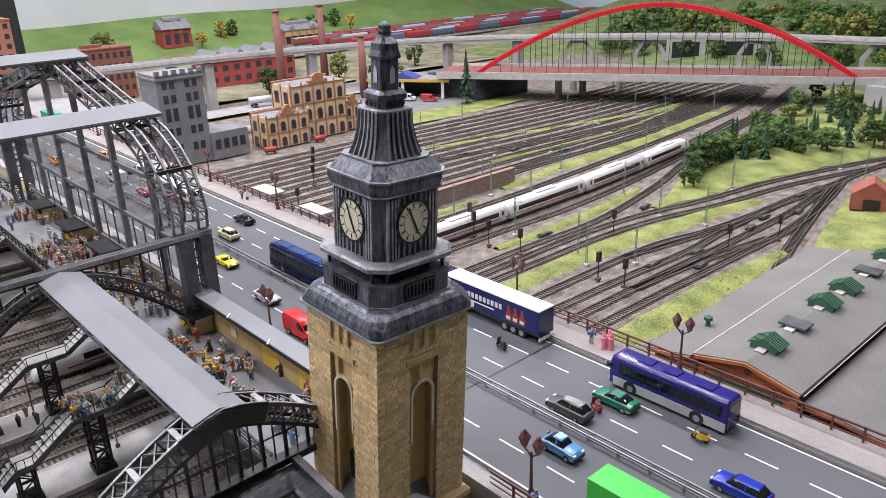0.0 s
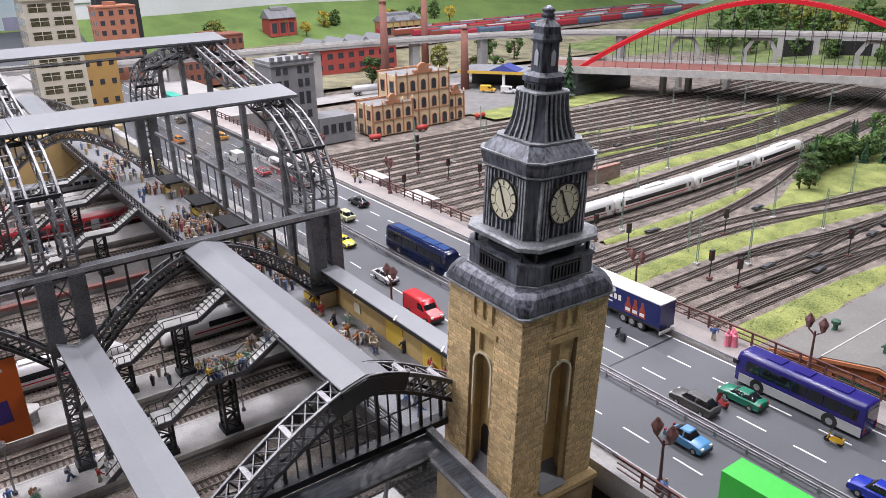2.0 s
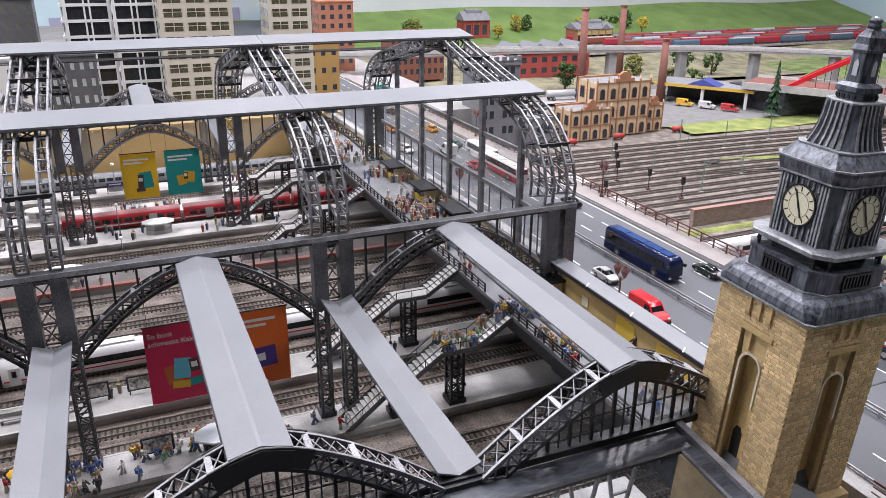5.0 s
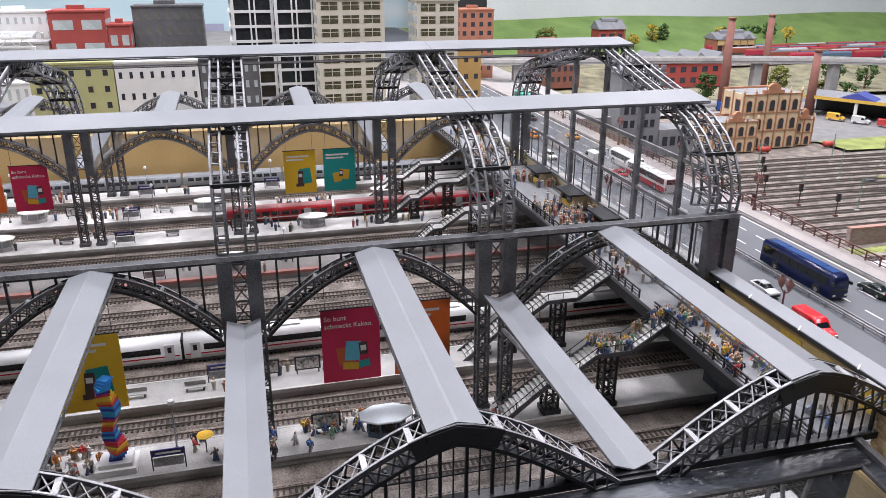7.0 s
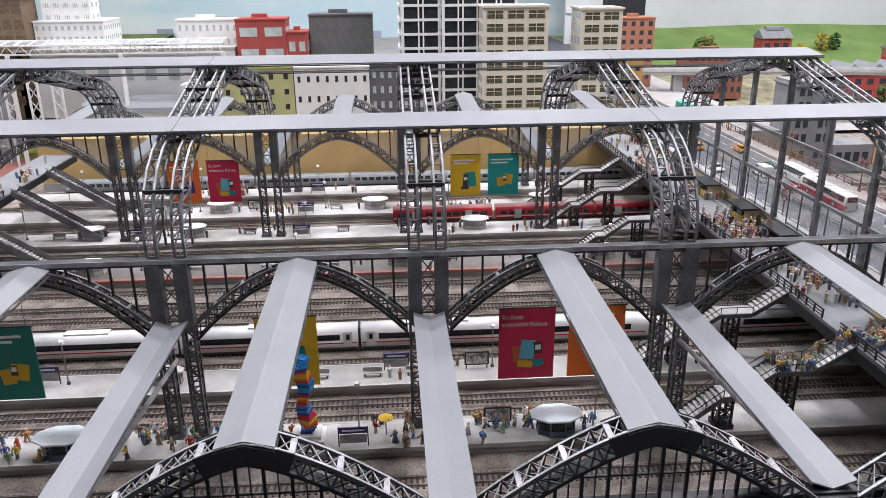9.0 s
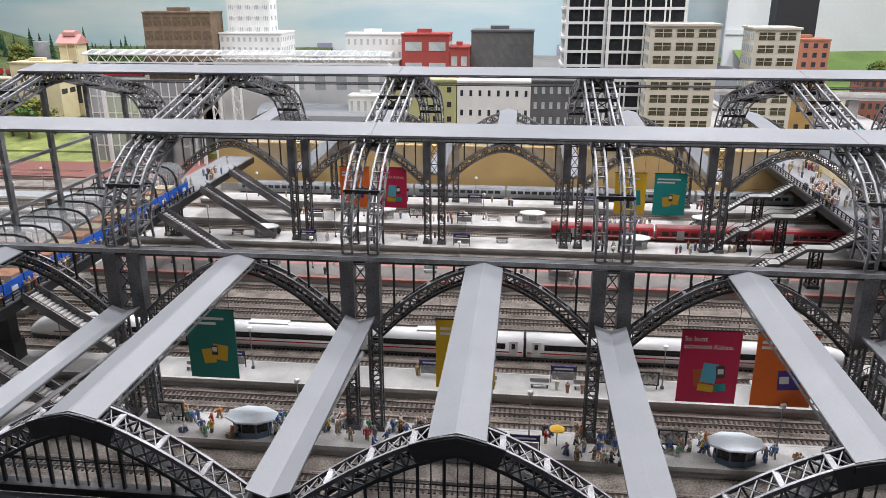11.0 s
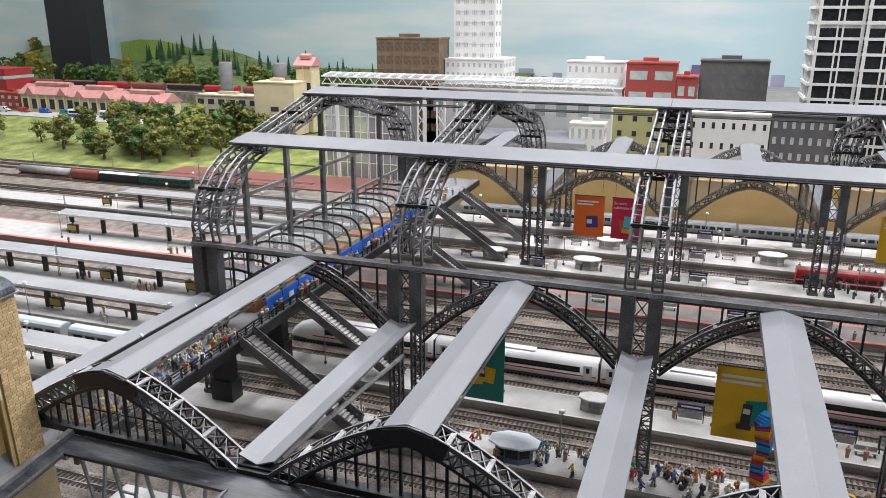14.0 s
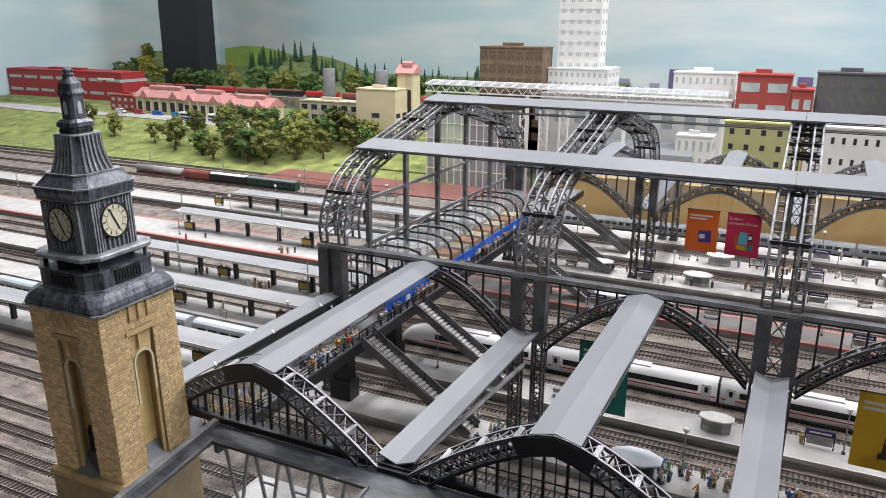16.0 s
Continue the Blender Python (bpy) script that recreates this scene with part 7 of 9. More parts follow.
def house_block(x, y0, y1, z1, depth, mt, label, rows, cols, win=(0.6, 0.6), z0=8.6, pane=None, top=True, trim=None, side=True, group="town buildings", zr0=0.1):
    """A building with window openings set into its front and one flank."""
    root = thing("building", label, "building", group, at(x, (y0 + y1) / 2, z0))
    w, h = y1 - y0, z1 - z0
    part("wall", M().box(-depth, 0, -w / 2, w / 2, 0, h), mt, root)
    pw, ph = w / cols, h * (1 - zr0) / rows
    pm = M().box(-0.02, 0.05, -pw * win[0] / 2, pw * win[0] / 2, -ph * win[1] / 2, ph * win[1] / 2).mesh("window", pane or PANE_D)
    for r in range(rows):
        for c in range(cols):
            py, pz = -w / 2 + (c + 0.5) * pw, h * zr0 + (r + 0.45) * ph
            part("window", pm, None, root, pos=at(0.0, py, pz))
    if side:
        kc = max(2, int(depth / pw))
        dm = M().box(-pw * win[0] / 2, pw * win[0] / 2, -0.02, 0.05, -ph * win[1] / 2, ph * win[1] / 2).mesh("window", pane or PANE_D)
        for s in (-1,) if y0 + y1 > -40 else (1,):
            for r in range(rows):
                for c in range(kc):
                    part("window", dm, None, root, pos=at(-depth + (c + 0.5) * depth / kc, s * w / 2 - (0.03 if s > 0 else 0.0), h * zr0 + (r + 0.45) * ph))
    if rows >= 9:
        for c in range(cols):
            for o in (-0.12, 0.12):
                yy = -w / 2 + (c + 0.5 + o) * pw
                part("mullion", M().box(0.0, 0.1, yy - 0.06, yy + 0.06, h * zr0 * 0.6, h - 0.4), mt, root)
        for r in range(rows):
            zz = h * zr0 + (r + 0.58) * ph
            part("transom", M().box(0.0, 0.09, -w / 2 + 0.3, w / 2 - 0.3, zz - 0.04, zz + 0.04), mt, root)
    if top:
        t = M()
        t.box(-depth - 0.15, 0.18, -w / 2 - 0.15, w / 2 + 0.15, h, h + 0.35)
        t.box(-depth + 0.4, -0.4, -w / 2 + 0.4, w / 2 - 0.4, h + 0.35, h + 0.42)
        part("parapet", t, trim or mt, root)
        part("roof_hut", M().box(-depth * 0.6, -depth * 0.35, -w * 0.2, w * 0.1, h + 0.4, h + 1.3), mt, root)
    return root


B_OLIVE = mat("olive_plaster", (0.40, 0.40, 0.19), 0.85, 0, 0.1, 20)
B_WHITE = mat("white_plaster", (0.68, 0.68, 0.66), 0.85, 0, 0.08, 20)
B_DARK = mat("charcoal_brick", (0.10, 0.10, 0.105), 0.85, 0, 0.25, 30)
B_TAN = mat("tan_concrete", (0.56, 0.52, 0.43), 0.8, 0, 0.1, 20)
B_ORANGE = mat("orange_brick", (0.33, 0.135, 0.08), 0.85, 0, 0.18, 30)
B_RED = mat("red_plaster", (0.32, 0.055, 0.045), 0.8, 0, 0.15, 24)
B_BROWN = mat("brown_timber_front", (0.16, 0.11, 0.07), 0.8, 0, 0.3, 40)
house_block(-158, -56.5, -41.5, 22.3, 6, B_OLIVE, "olive plastered town house with few windows", 4, 5, (0.3, 0.36))
house_block(-158, -41.3, -25.9, 22.2, 6, B_WHITE, "white plastered town house with paired windows", 3, 8, (0.3, 0.3))
house_block(-158, -25.7, -14.3, 22.4, 8, B_DARK, "charcoal brick house with pale windows", 4, 7, (0.4, 0.45), pane=PANE_L)
OFFICE = mat("greenish_office_pane", (0.075, 0.07, 0.04), 0.2, 0, 0.5, 60, bump=0)


def office_block(x, y0, y1, z1, depth, label, rows, bays):
    """A tan block: rows of wide window groups, each of four panes with a transom."""
    root = thing("building", label, "building", "town buildings", at(x, (y0 + y1) / 2, 8.6))
    w, h = y1 - y0, z1 - 8.6
    part("wall", M().box(-depth, 0, -w / 2, w / 2, 0, h), B_TAN, root)
    part("parapet", M().box(-depth - 0.3, 0.3, -w / 2 - 0.3, w / 2 + 0.3, h, h + 0.4), B_TAN, root)
    part("roof_felt", M().box(-depth + 0.3, -0.3, -w / 2 + 0.3, w / 2 - 0.3, h + 0.4, h + 0.44), FELT_T, root, "grey roof felt")
    ph, bw = h / (rows + 0.4), (w - 0.8) / bays
    g = M().box(-0.02, 0.04, -bw * 0.42, bw * 0.42, 0, ph * 0.6)
    g.cur = 1
    for i in (-0.21, 0.0, 0.21):
        g.box(0.03, 0.09, bw * i * 2 * 0.95 - 0.06, bw * i * 2 * 0.95 + 0.06, 0, ph * 0.6)
    g.box(0.03, 0.08, -bw * 0.42, bw * 0.42, ph * 0.34, ph * 0.38)
    gm = g.mesh("window", [OFFICE, B_TAN])
    dw = depth / 3
    e = M().box(-dw * 0.4, dw * 0.4, -0.04, 0.04, 0, ph * 0.6)
    e.cur = 1
    e.box(-0.06, 0.06, -0.09, 0.09, 0, ph * 0.6)
    em = e.mesh("window", [PANE_L, B_TAN])
    for r in range(rows):
        z = h - 0.55 - ph * (r + 0.62)
        for c in range(bays):
            part("window", gm, None, root, pos=at(0, -w / 2 + 0.4 + bw * (c + 0.5), z))
        for c in range(3):
            for s in (-1, 1):
                part("window", em, None, root, pos=at(-depth + dw * (c + 0.5), s * w / 2, z))
    return root


FELT_T = mat("pale_roof_felt", (0.34, 0.33, 0.31), 0.85, 0, 0.15, 20)
office_block(-161, -2.0, 11.9, 33.5, 10, "tall tan office block with window rows", 9, 3)
office_block(-165, 19.7, 28.8, 32.7, 9, "second tan office block with window rows", 9, 2)
house_block(-215, 43.3, 53.2, 27.6, 8, B_ORANGE, "orange brick house with dark windows", 7, 4, (0.45, 0.5))
house_block(-172, 29.2, 36.4, 21.5, 6, mat("ochre_front", (0.50, 0.30, 0.10), 0.8, 0, 0.1), "low ochre house beside the office blocks", 3, 3, (0.4, 0.3))
house_block(-232, 70, 88.5, 16.4, 9, mat("brown_brick_works", (0.20, 0.075, 0.05), 0.85, 0, 0.2, 40), "flat-roofed brown brick works building", 4, 9, (0.5, 0.5), z0=2)
grid = thing("building", "dark glass tower behind a white grid", "building", "town buildings", at(-168, 0, 8.6))
GLASST = mat("black_tower_glass", (0.02, 0.022, 0.024), 0.15, 0, 0.4, 60, bump=0)
for y0, y1, x in ((-18.9, -10.2, -0.9), (-10.1, 6.4, 0.0)):
    part("glass_core", M().box(-14, x - 0.35, y0 + 0.4, y1 - 0.2, 0, 49.4), GLASST, grid, "dark glass core")
    for i in range(17):
        part("white_floor_band", M().box(-14.2, x, y0 - (0.6 if y0 < -15 else 0), y1, 0.9 + i * 3.0, 1.45 + i * 3.0), B_WHITE, grid)
    n = round((y1 - y0) / 4.3)
    for i in range(n + 1):
        for o in (-0.5, 0.5):
            y = min(max(y0 + (y1 - y0) * i / n + o, y0 + 0.2), y1 - 0.2)
            part("white_mullion", M().box(x - 0.3, x - 0.02, y - 0.16, y + 0.16, 0, 49.4), B_WHITE, grid)
    part("blind", M().box(x - 0.36, x - 0.32, y0 + 0.6, y1 - 0.4, 30.2, 31.6), B_WHITE, grid, "pale blinds behind the glass")
for i in range(4):
    part("white_mullion", M().box(-13 + i * 3.6, -12.7 + i * 3.6, -19.2, -18.9, 0, 49.4), B_WHITE, grid)
house_block(-185, -57.3, -45.7, 30.2, 8, B_RED, "red house with large pale windows", 4, 2, (0.7, 0.42), pane=PANE_L)
house_block(-185, -45.6, -40.9, 27.2, 8, B_RED, "low red house wing with windows", 3, 2, (0.6, 0.4), pane=PANE_L)
house_block(-190, -40.7, -25.4, 30.8, 8, B_DARK, "dark grey house with narrow windows", 6, 7, (0.42, 0.6), pane=mat("olive_dull_pane", (0.13, 0.13, 0.11), 0.2, 0, 0.3, bump=0))
house_block(-195, -73.4, -58.6, 29.7, 6, B_WHITE, "white flat-roofed town house", 6, 9, (0.36, 0.45), pane=PANE_L)
house_block(-190, -102.5, -91.4, 62, 6, B_WHITE, "white tower block with small windows", 18, 5, (0.5, 0.4), pane=PANE_L)
house_block(-188, -104.2, -88.3, 30.1, 12, B_WHITE, "white wing below the tower block", 8, 11, (0.42, 0.42), pane=PANE_L)
house_block(-184, -121.9, -104.5, 35.2, 8, B_BROWN, "brown timber clad block with dark bands", 7, 7, (0.82, 0.6), pane=mat("brown_slat_panel", (0.11, 0.075, 0.045), 0.7, 0, 0.4, 90), side=False)
house_block(-172, -68, -60, 17.0, 5, B_WHITE, "small white house with tall windows", 2, 5, (0.4, 0.6), pane=PANE_L)

# white glazed market roof and grey vaulted sheds
mr = thing("glazed_market_roof", "long white trussed roof with milky glazing", "roof")
part("glazing", M().sheet([[(-172, -132, 26.2), (-172, -58, 26.2)], [(-177, -132, 26.9), (-177, -58, 26.9)], [(-182, -132, 26.2), (-182, -58, 26.2)]]), GLASS_R, mr)
for x, z in ((-172, 26.2), (-177, 26.9), (-182, 26.2), (-172, 24.4)):
    part("white_beam", M().box(x - 0.2, x + 0.2, -132, -58, z - 0.15, z + 0.15), WHITE, mr)
for i in range(25):
    y = -132 + i * 2.96
    part("white_brace", M().beam((-172, y, 24.4), (-172, y + 1.48, 26.2), 0.16), WHITE, mr)
    part("white_brace", M().beam((-172, y + 1.48, 26.2), (-172, y + 2.96, 24.4), 0.16), WHITE, mr)
    part("white_rafter", M().beam((-172, y, 26.3), (-177, y, 27.0), 0.2), WHITE, mr)
for y in (-128, -104, -80, -58):
    part("white_post", M().box(-172.3, -171.7, y - 0.4, y + 0.4, 0.3, 24.4), WHITE, mr)
for y0, y1 in ((-132, -120), (-119.6, -108)):
    gh = thing("glass_house", "white framed glass house under the market roof", "glass house", "glass houses", at(-173, 0, 0.3))
    g = part("pane", M().box(-6, -0.1, y0 + 0.1, y1 - 0.1, 0, 19.6), GLASS_R, gh, "milky glazing")
    for k in range(7):
        y = y0 + (y1 - y0) * k / 6
        part("mullion", M().box(0, 0.25, y - 0.1, y + 0.1, 0, 19.8), WHITE, gh)
    for z in (4, 8, 12, 16, 19.8):
        part("transom", M().box(0.02, 0.2, y0, y1, z - 0.1, z + 0.1), WHITE, gh)
mh = thing("market_hall", "pale grey market hall behind the white roof truss", "hall", "", at(-184, 0, 8.6))
part("wall", M().box(-6, 0, -108, -58, 0, 15.2), B_WHITE, mh)
part("cornice", M().box(-6.1, 0.25, -108.2, -57.8, 15.2, 15.7), CONCRETE_D, mh)
for k in range(9):
    part("window", M().box(-0.05, 0.06, -106 + k * 5.4, -103.4 + k * 5.4, 8.5, 12.5), PANE_L, mh)
gv = thing("vaulted_shed", "long shed with a grey vaulted roof", "shed")
part("vault", M().sheet([[(-176 - 5 * math.cos(a), y, 11.6 + 3.2 * math.sin(a)) for a in (math.pi * i / 10 for i in range(11))] for y in (-90, -64)]), SHEET, gv)
part("wall", M().box(-180.5, -171.5, -90, -64, 8.6, 11.7), B_WHITE, gv)
for y in (-104, -99, -94):
    q = M()
    for k in range(4):
        q.beam((-170, y - 1, 9 + 3 * k), (-170, y + 1, 12 + 3 * k), 0.18)
        q.beam((-170, y + 1, 9 + 3 * k), (-170, y - 1, 12 + 3 * k), 0.18)
    q.box(-170.2, -169.8, y - 1.2, y - 0.8, 0.3, 21)
    q.box(-170.2, -169.8, y + 0.8, y + 1.2, 0.3, 21)
    solid("white_lattice_mast", q, WHITE, "white lattice mast beside the market roof", "mast", "white masts")

# painted skyline on the back wall
SKYL = mat("painted_far_houses", (0.30, 0.30, 0.40), 0.9, 0, 0.15, 6)
SKYP = mat("painted_violet_tower", (0.13, 0.10, 0.20), 0.9, 0, 0.15, 6)
SKYG = mat("painted_far_meadow", (0.30, 0.42, 0.10), 0.9, 0, 0.25, 5, 60)
bd = tagged(thing("backdrop", "painted skyline of far houses on the back wall", "backdrop"), kind="structure")
random.Random(4)
for i, (y, w, h) in enumerate(((-136.3, 8, 14.3), (-124, 3, 10.5), (-118, 5, 12.5), (-108.6, 7.5, 19.7), (-84, 6, 11), (-71, 5, 13), (-48.9, 6.7, 17.9), (-34, 9, 12), (-12, 6, 14), (10, 8, 16), (26, 6, 20), (44, 7, 15))):
    part("painted_house", M().box(-399.8, -399.5 + 0.01 * (i % 7), y, y + w, 0, h), SKYP if h > 17 else SKYL, bd)
part("painted_meadow", M().sheet([[(-399.0, y, 0) for y in range(-395, 400, 15)], [(-399.0, y, 8.5 + 1.2 * math.sin(y * 0.05) + 18 * math.exp(-((y + 380) / 60) ** 2)) for y in range(-395, 400, 15)]]), SKYG, bd)

# ---- trees ----
LEAF = [mat("olive_foliage", (0.07, 0.085, 0.02), 0.9, 0, 0.5, 60, 300, 0.4, tint=(0.16, 0.17, 0.035), rand=0.3), mat("deep_foliage", (0.025, 0.055, 0.015), 0.9, 0, 0.5, 60, 300, 0.4, tint=(0.07, 0.13, 0.03), rand=0.3), mat("yellow_foliage", (0.26, 0.20, 0.02), 0.9, 0, 0.4, 60, 300, 0.4, tint=(0.42, 0.33, 0.04), rand=0.2)]
BARK = mat("brown_bark", (0.10, 0.07, 0.045), 0.9, 0, 0.3)


def leaf_crown(seed, h, r):
    rnd = random.Random(seed)
    m = M()
    cl = []
    for i in range(26):
        a, z = rnd.uniform(0, 6.283), rnd.uniform(0.28, 0.97) * h
        k = r * (0.35 + 0.75 * math.sin(math.pi * (z / h - 0.2) / 0.85)) * rnd.uniform(0.3, 1.0)
        c = (k * math.cos(a), k * math.sin(a), z)
        cl.append(c)
        m.blob(c, r * rnd.uniform(0.16, 0.3), seed * 40 + i, 6, 0.8, 0.4)
    for i in range(620):
        c = rnd.choice(cl)
        d = Vector((rnd.gauss(0, 1), rnd.gauss(0, 1), rnd.gauss(0, 0.8))).normalized() * r * rnd.uniform(0.16, 0.42)
        p = Vector(c) + d
        u = Vector((rnd.gauss(0, 1), rnd.gauss(0, 1), rnd.gauss(0, 1))).normalized() * r * 0.085
        v = u.orthogonal().normalized() * r * 0.07
        m.add([p - u, p + v, p + u, p - v], [(0, 1, 2, 3)])
    return m


def trunk_mesh(seed, h, r):
    rnd = random.Random(seed)
    m = M().tube((0, 0, 0), (0.05, 0.03, h * 0.62), h * 0.05, 7, h * 0.02)
    for i in range(6):
        a = rnd.uniform(0, 6.283)
        z = h * rnd.uniform(0.3, 0.55)
        m.tube((0, 0, z), (r * 0.6 * math.cos(a), r * 0.6 * math.sin(a), z + h * 0.25), h * 0.018, 5, h * 0.006)
    return m


CROWNS = [(leaf_crown(s, 6.0, 2.3), trunk_mesh(s, 6.0, 2.3)) for s in range(4)]
CROWN_ME = [[c.mesh("crown", LEAF[k]) for k in range(3)] for c, _ in CROWNS]
TRUNK_ME = [t.mesh("trunk", BARK) for _, t in CROWNS]
FIRS = []
for s in range(3):
    rnd = random.Random(90 + s)
    m = M()
    for k in range(9):
        z, r = 0.9 + k * 0.72, 1.35 * (1 - k / 9.6)
        nb = 9
        for i in range(nb):
            a = 6.283 * i / nb + k + rnd.uniform(-0.2, 0.2)
            rr = r * rnd.uniform(0.75, 1.1)
            t, u = Vector((math.cos(a), math.sin(a), 0)), Vector((-math.sin(a), math.cos(a), 0))
            p = Vector((0, 0, z + 0.75))
            m.add([p, p + t * rr + Vector((0, 0, -0.95)) + u * rr * 0.32, p + t * rr * 1.1 + Vector((0, 0, -1.15)), p + t * rr + Vector((0, 0, -0.95)) - u * rr * 0.32], [(0, 1, 2), (0, 2, 3)])
    FIRS.append(m)
FIR_L = mat("dark_fir_needles", (0.012, 0.04, 0.02), 0.95, 0, 0.5, 60, 300, 0.3, tint=(0.03, 0.085, 0.035), rand=0.3)
FIR_ME = [m.mesh("crown", FIR_L) for m in FIRS]
FIR_T = M().tube((0, 0, 0), (0, 0, 6.6), 0.16, 6, 0.04).mesh("trunk", BARK)
rt = random.Random(5)


def tree(x, y, z, s=1.0, k=0, where="on the meadow"):
    i = rt.randrange(4)
    root = thing("tree", "leafy %s model tree %s" % (("olive green", "dark green", "yellow")[k], where), "tree", "broadleaf trees", at(x, y, z, rt.uniform(0, 360)) @ Matrix.Diagonal((s, s, s * rt.uniform(0.9, 1.15), 1)))
    part("crown", CROWN_ME[i][k], None, root)
    part("trunk", TRUNK_ME[i], None, root)


def fir(x, y, z, s=1.0):
    root = thing("fir_tree", "slim dark green model fir", "tree", "fir trees", at(x, y, z, rt.uniform(0, 360)) @ Matrix.Diagonal((s, s, s * rt.uniform(0.9, 1.3), 1)))
    part("crown", FIR_ME[rt.randrange(3)], None, root)
    part("trunk", FIR_T, None, root)


def woods(spots, label):
    """A far wood that nobody could count: many crowns in one mesh."""
    m = M()
    for x, y, z, s, k in spots:
        src = CROWNS[rt.randrange(4)][0]
        a = rt.uniform(0, 6.283)
        c, d = s * math.cos(a), s * math.sin(a)
        m.cur = k
        m.add([(x + c * p[0] - d * p[1], y + d * p[0] + c * p[1], z + s * p[2]) for p in src.v], src.f)
    return solid("woods", m, LEAF, label, "woods", kind="stuff")


# ---- meadows and streets beyond the far end of the station ----
def slope_z(x, y):
    t = min(max((-166 - x) / 46.0, 0), 1)
    return 0.1 + 5.4 * (t * t * (3 - 2 * t)) + 0.35 * math.sin(x * 0.11 + y * 0.07) * t


setting("meadow_slope", M().sheet([[(x, y, slope_z(x, y)) for x in range(-160, -236, -5)] for y in range(-400, -120, 6)]), GRASS, "pale green sloping meadow above the tracks", "meadow", True)
setting("upper_ground", M().sheet([[(-230, y, 5.45), (-300, y, 9.0), (-399, y, 12)] for y in (-400, -300, -200, -127)]), GRASS_D, "green upper ground behind the houses", "meadow")
setting("slope_road", M().sheet([[(x, y, slope_z(x, y) + 0.18) for x in (-208, -213, -219)] for y in range(-400, -185, 6)]), CONCRETE, "pale street along the top of the slope", "road")
setting("brick_plaza", M().box(-178, -156, -176, -91.2, 0.0, 0.35), mat("red_brown_plaza", (0.20, 0.075, 0.06), 0.85, 0, 0.15, 20), "red brown paved yard", "yard")
setting("lawn", M().box(-189.2, -178, -165, -91.2, 0.0, 1.6), GRASS, "bright lawn behind the paved yard", "meadow")
SILO = mat("weathered_silo_concrete", (0.19, 0.195, 0.2), 0.8, 0, 0.25, 30, 300, 0.3)
PINK = mat("faded_pink_roof", (0.46, 0.22, 0.20), 0.75, 0, 0.2, 30)
B_YEL = mat("pale_yellow_plaster", (0.58, 0.50, 0.33), 0.85, 0, 0.12, 20)


def gable_house(x, y0, y1, z0, h, d, wall, roof, label, cols=5, ridge=2.6, group="slope houses", axis="y"):
    root = thing("house", label, "house", group, at(x, (y0 + y1) / 2, z0))
    w = y1 - y0
    part("wall", M().box(-d, 0, -w / 2, w / 2, 0, h), wall, root)
    part("roof", M().ext([(-d - 0.6, h - 0.1), (0.8, h - 0.1), (0.8, h + 0.15), (-d * 0.5, h + ridge), (-d - 0.6, h + 0.15)], "y", -w / 2 - 0.6, w / 2 + 0.6), roof, root, "pitched roof")
    part("roof_lantern", M().ext([(-d * 0.5 - 1.3, h + ridge - 0.6), (-d * 0.5 + 1.3, h + ridge - 0.6), (-d * 0.5 + 1.3, h + ridge + 0.5), (-d * 0.5, h + ridge + 1.0), (-d * 0.5 - 1.3, h + ridge + 0.5)], "y", -w * 0.32, w * 0.32), roof, root)
    if w > 15:
        for e in (-0.3, 0.3):
            part("dormer_gable", M().ext([(e * w - 2.4, h - 0.1), (e * w + 2.4, h - 0.1), (e * w, h + ridge * 0.8)], "x", -d * 0.45, 0.9), roof, root, "gabled dormer")
    for i in range(cols):
        y = -w / 2 + (i + 0.5) * w / cols
        part("window", M().box(-0.02, 0.06, y - w / cols * 0.28, y + w / cols * 0.28, h * 0.18, h * 0.75), PANE_D, root)
        part("veranda_post", M().box(0.6, 0.8, y + w / cols * 0.45, y + w / cols * 0.55, 0, h), wall, root)
    return root


gable_house(-222, -289, -263, 5.4, 6.6, 9, B_YEL, PINK, "pale yellow house with a faded pink roof", 6, 3.6)
gable_house(-220, -262, -242, 5.4, 6.4, 9, B_YEL, PINK, "pale yellow house with a faded pink roof", 5, 3.4)
gable_house(-219, -241, -220, 5.4, 5.8, 9, B_YEL, PINK, "pale yellow long house with a faded pink roof", 5, 3.2)
house_block(-226, -308, -294, 11.4, 7, B_RED, "small red house with white windows", 2, 4, (0.45, 0.45), z0=5.4, pane=PANE_L, group="slope houses")
house_block(-246, -399, -322.4, 18.6, 14, mat("crimson_hall", (0.36, 0.03, 0.035), 0.6, 0, 0.12, 10), "large crimson industrial hall with window bands", 2, 7, (0.8, 0.22), z0=5.4, pane=PANE_L, group="slope houses")
solid("hall_sign", M().box(-245.9, -245.7, -337, -327, 15.4, 16.4), WHITE, "white lettering bar on the crimson hall", "sign")
house_block(-203, -194.4, -171.2, 16.4, 7, mat("weathered_beige", (0.46, 0.41, 0.30), 0.9, 0, 0.3, 30), "weathered beige factory with open floors", 3, 6, (0.6, 0.5), z0=5.6, group="slope houses")
house_block(-200, -170.6, -156.6, 21.3, 8, B_YEL, "pale yellow windowless building", 1, 1, (0.2, 0.1), z0=5.6, group="slope houses")
gable_house(-208.5, -160.4, -154.9, 5.6, 20.5, 5, B_YEL, PINK, "narrow yellow house with a pink roof", 2)
for y, h in ((-189.8, 20.5), (-169.2, 20.6)):
    solid("grey_silo", M().lathe([(2.1, 0), (2.1, h), (2.0, h + 0.2)], 14), SILO, "grey cylindrical concrete silo above the meadow", "silo", "grey silos", at(-214, y, 5.6), True)
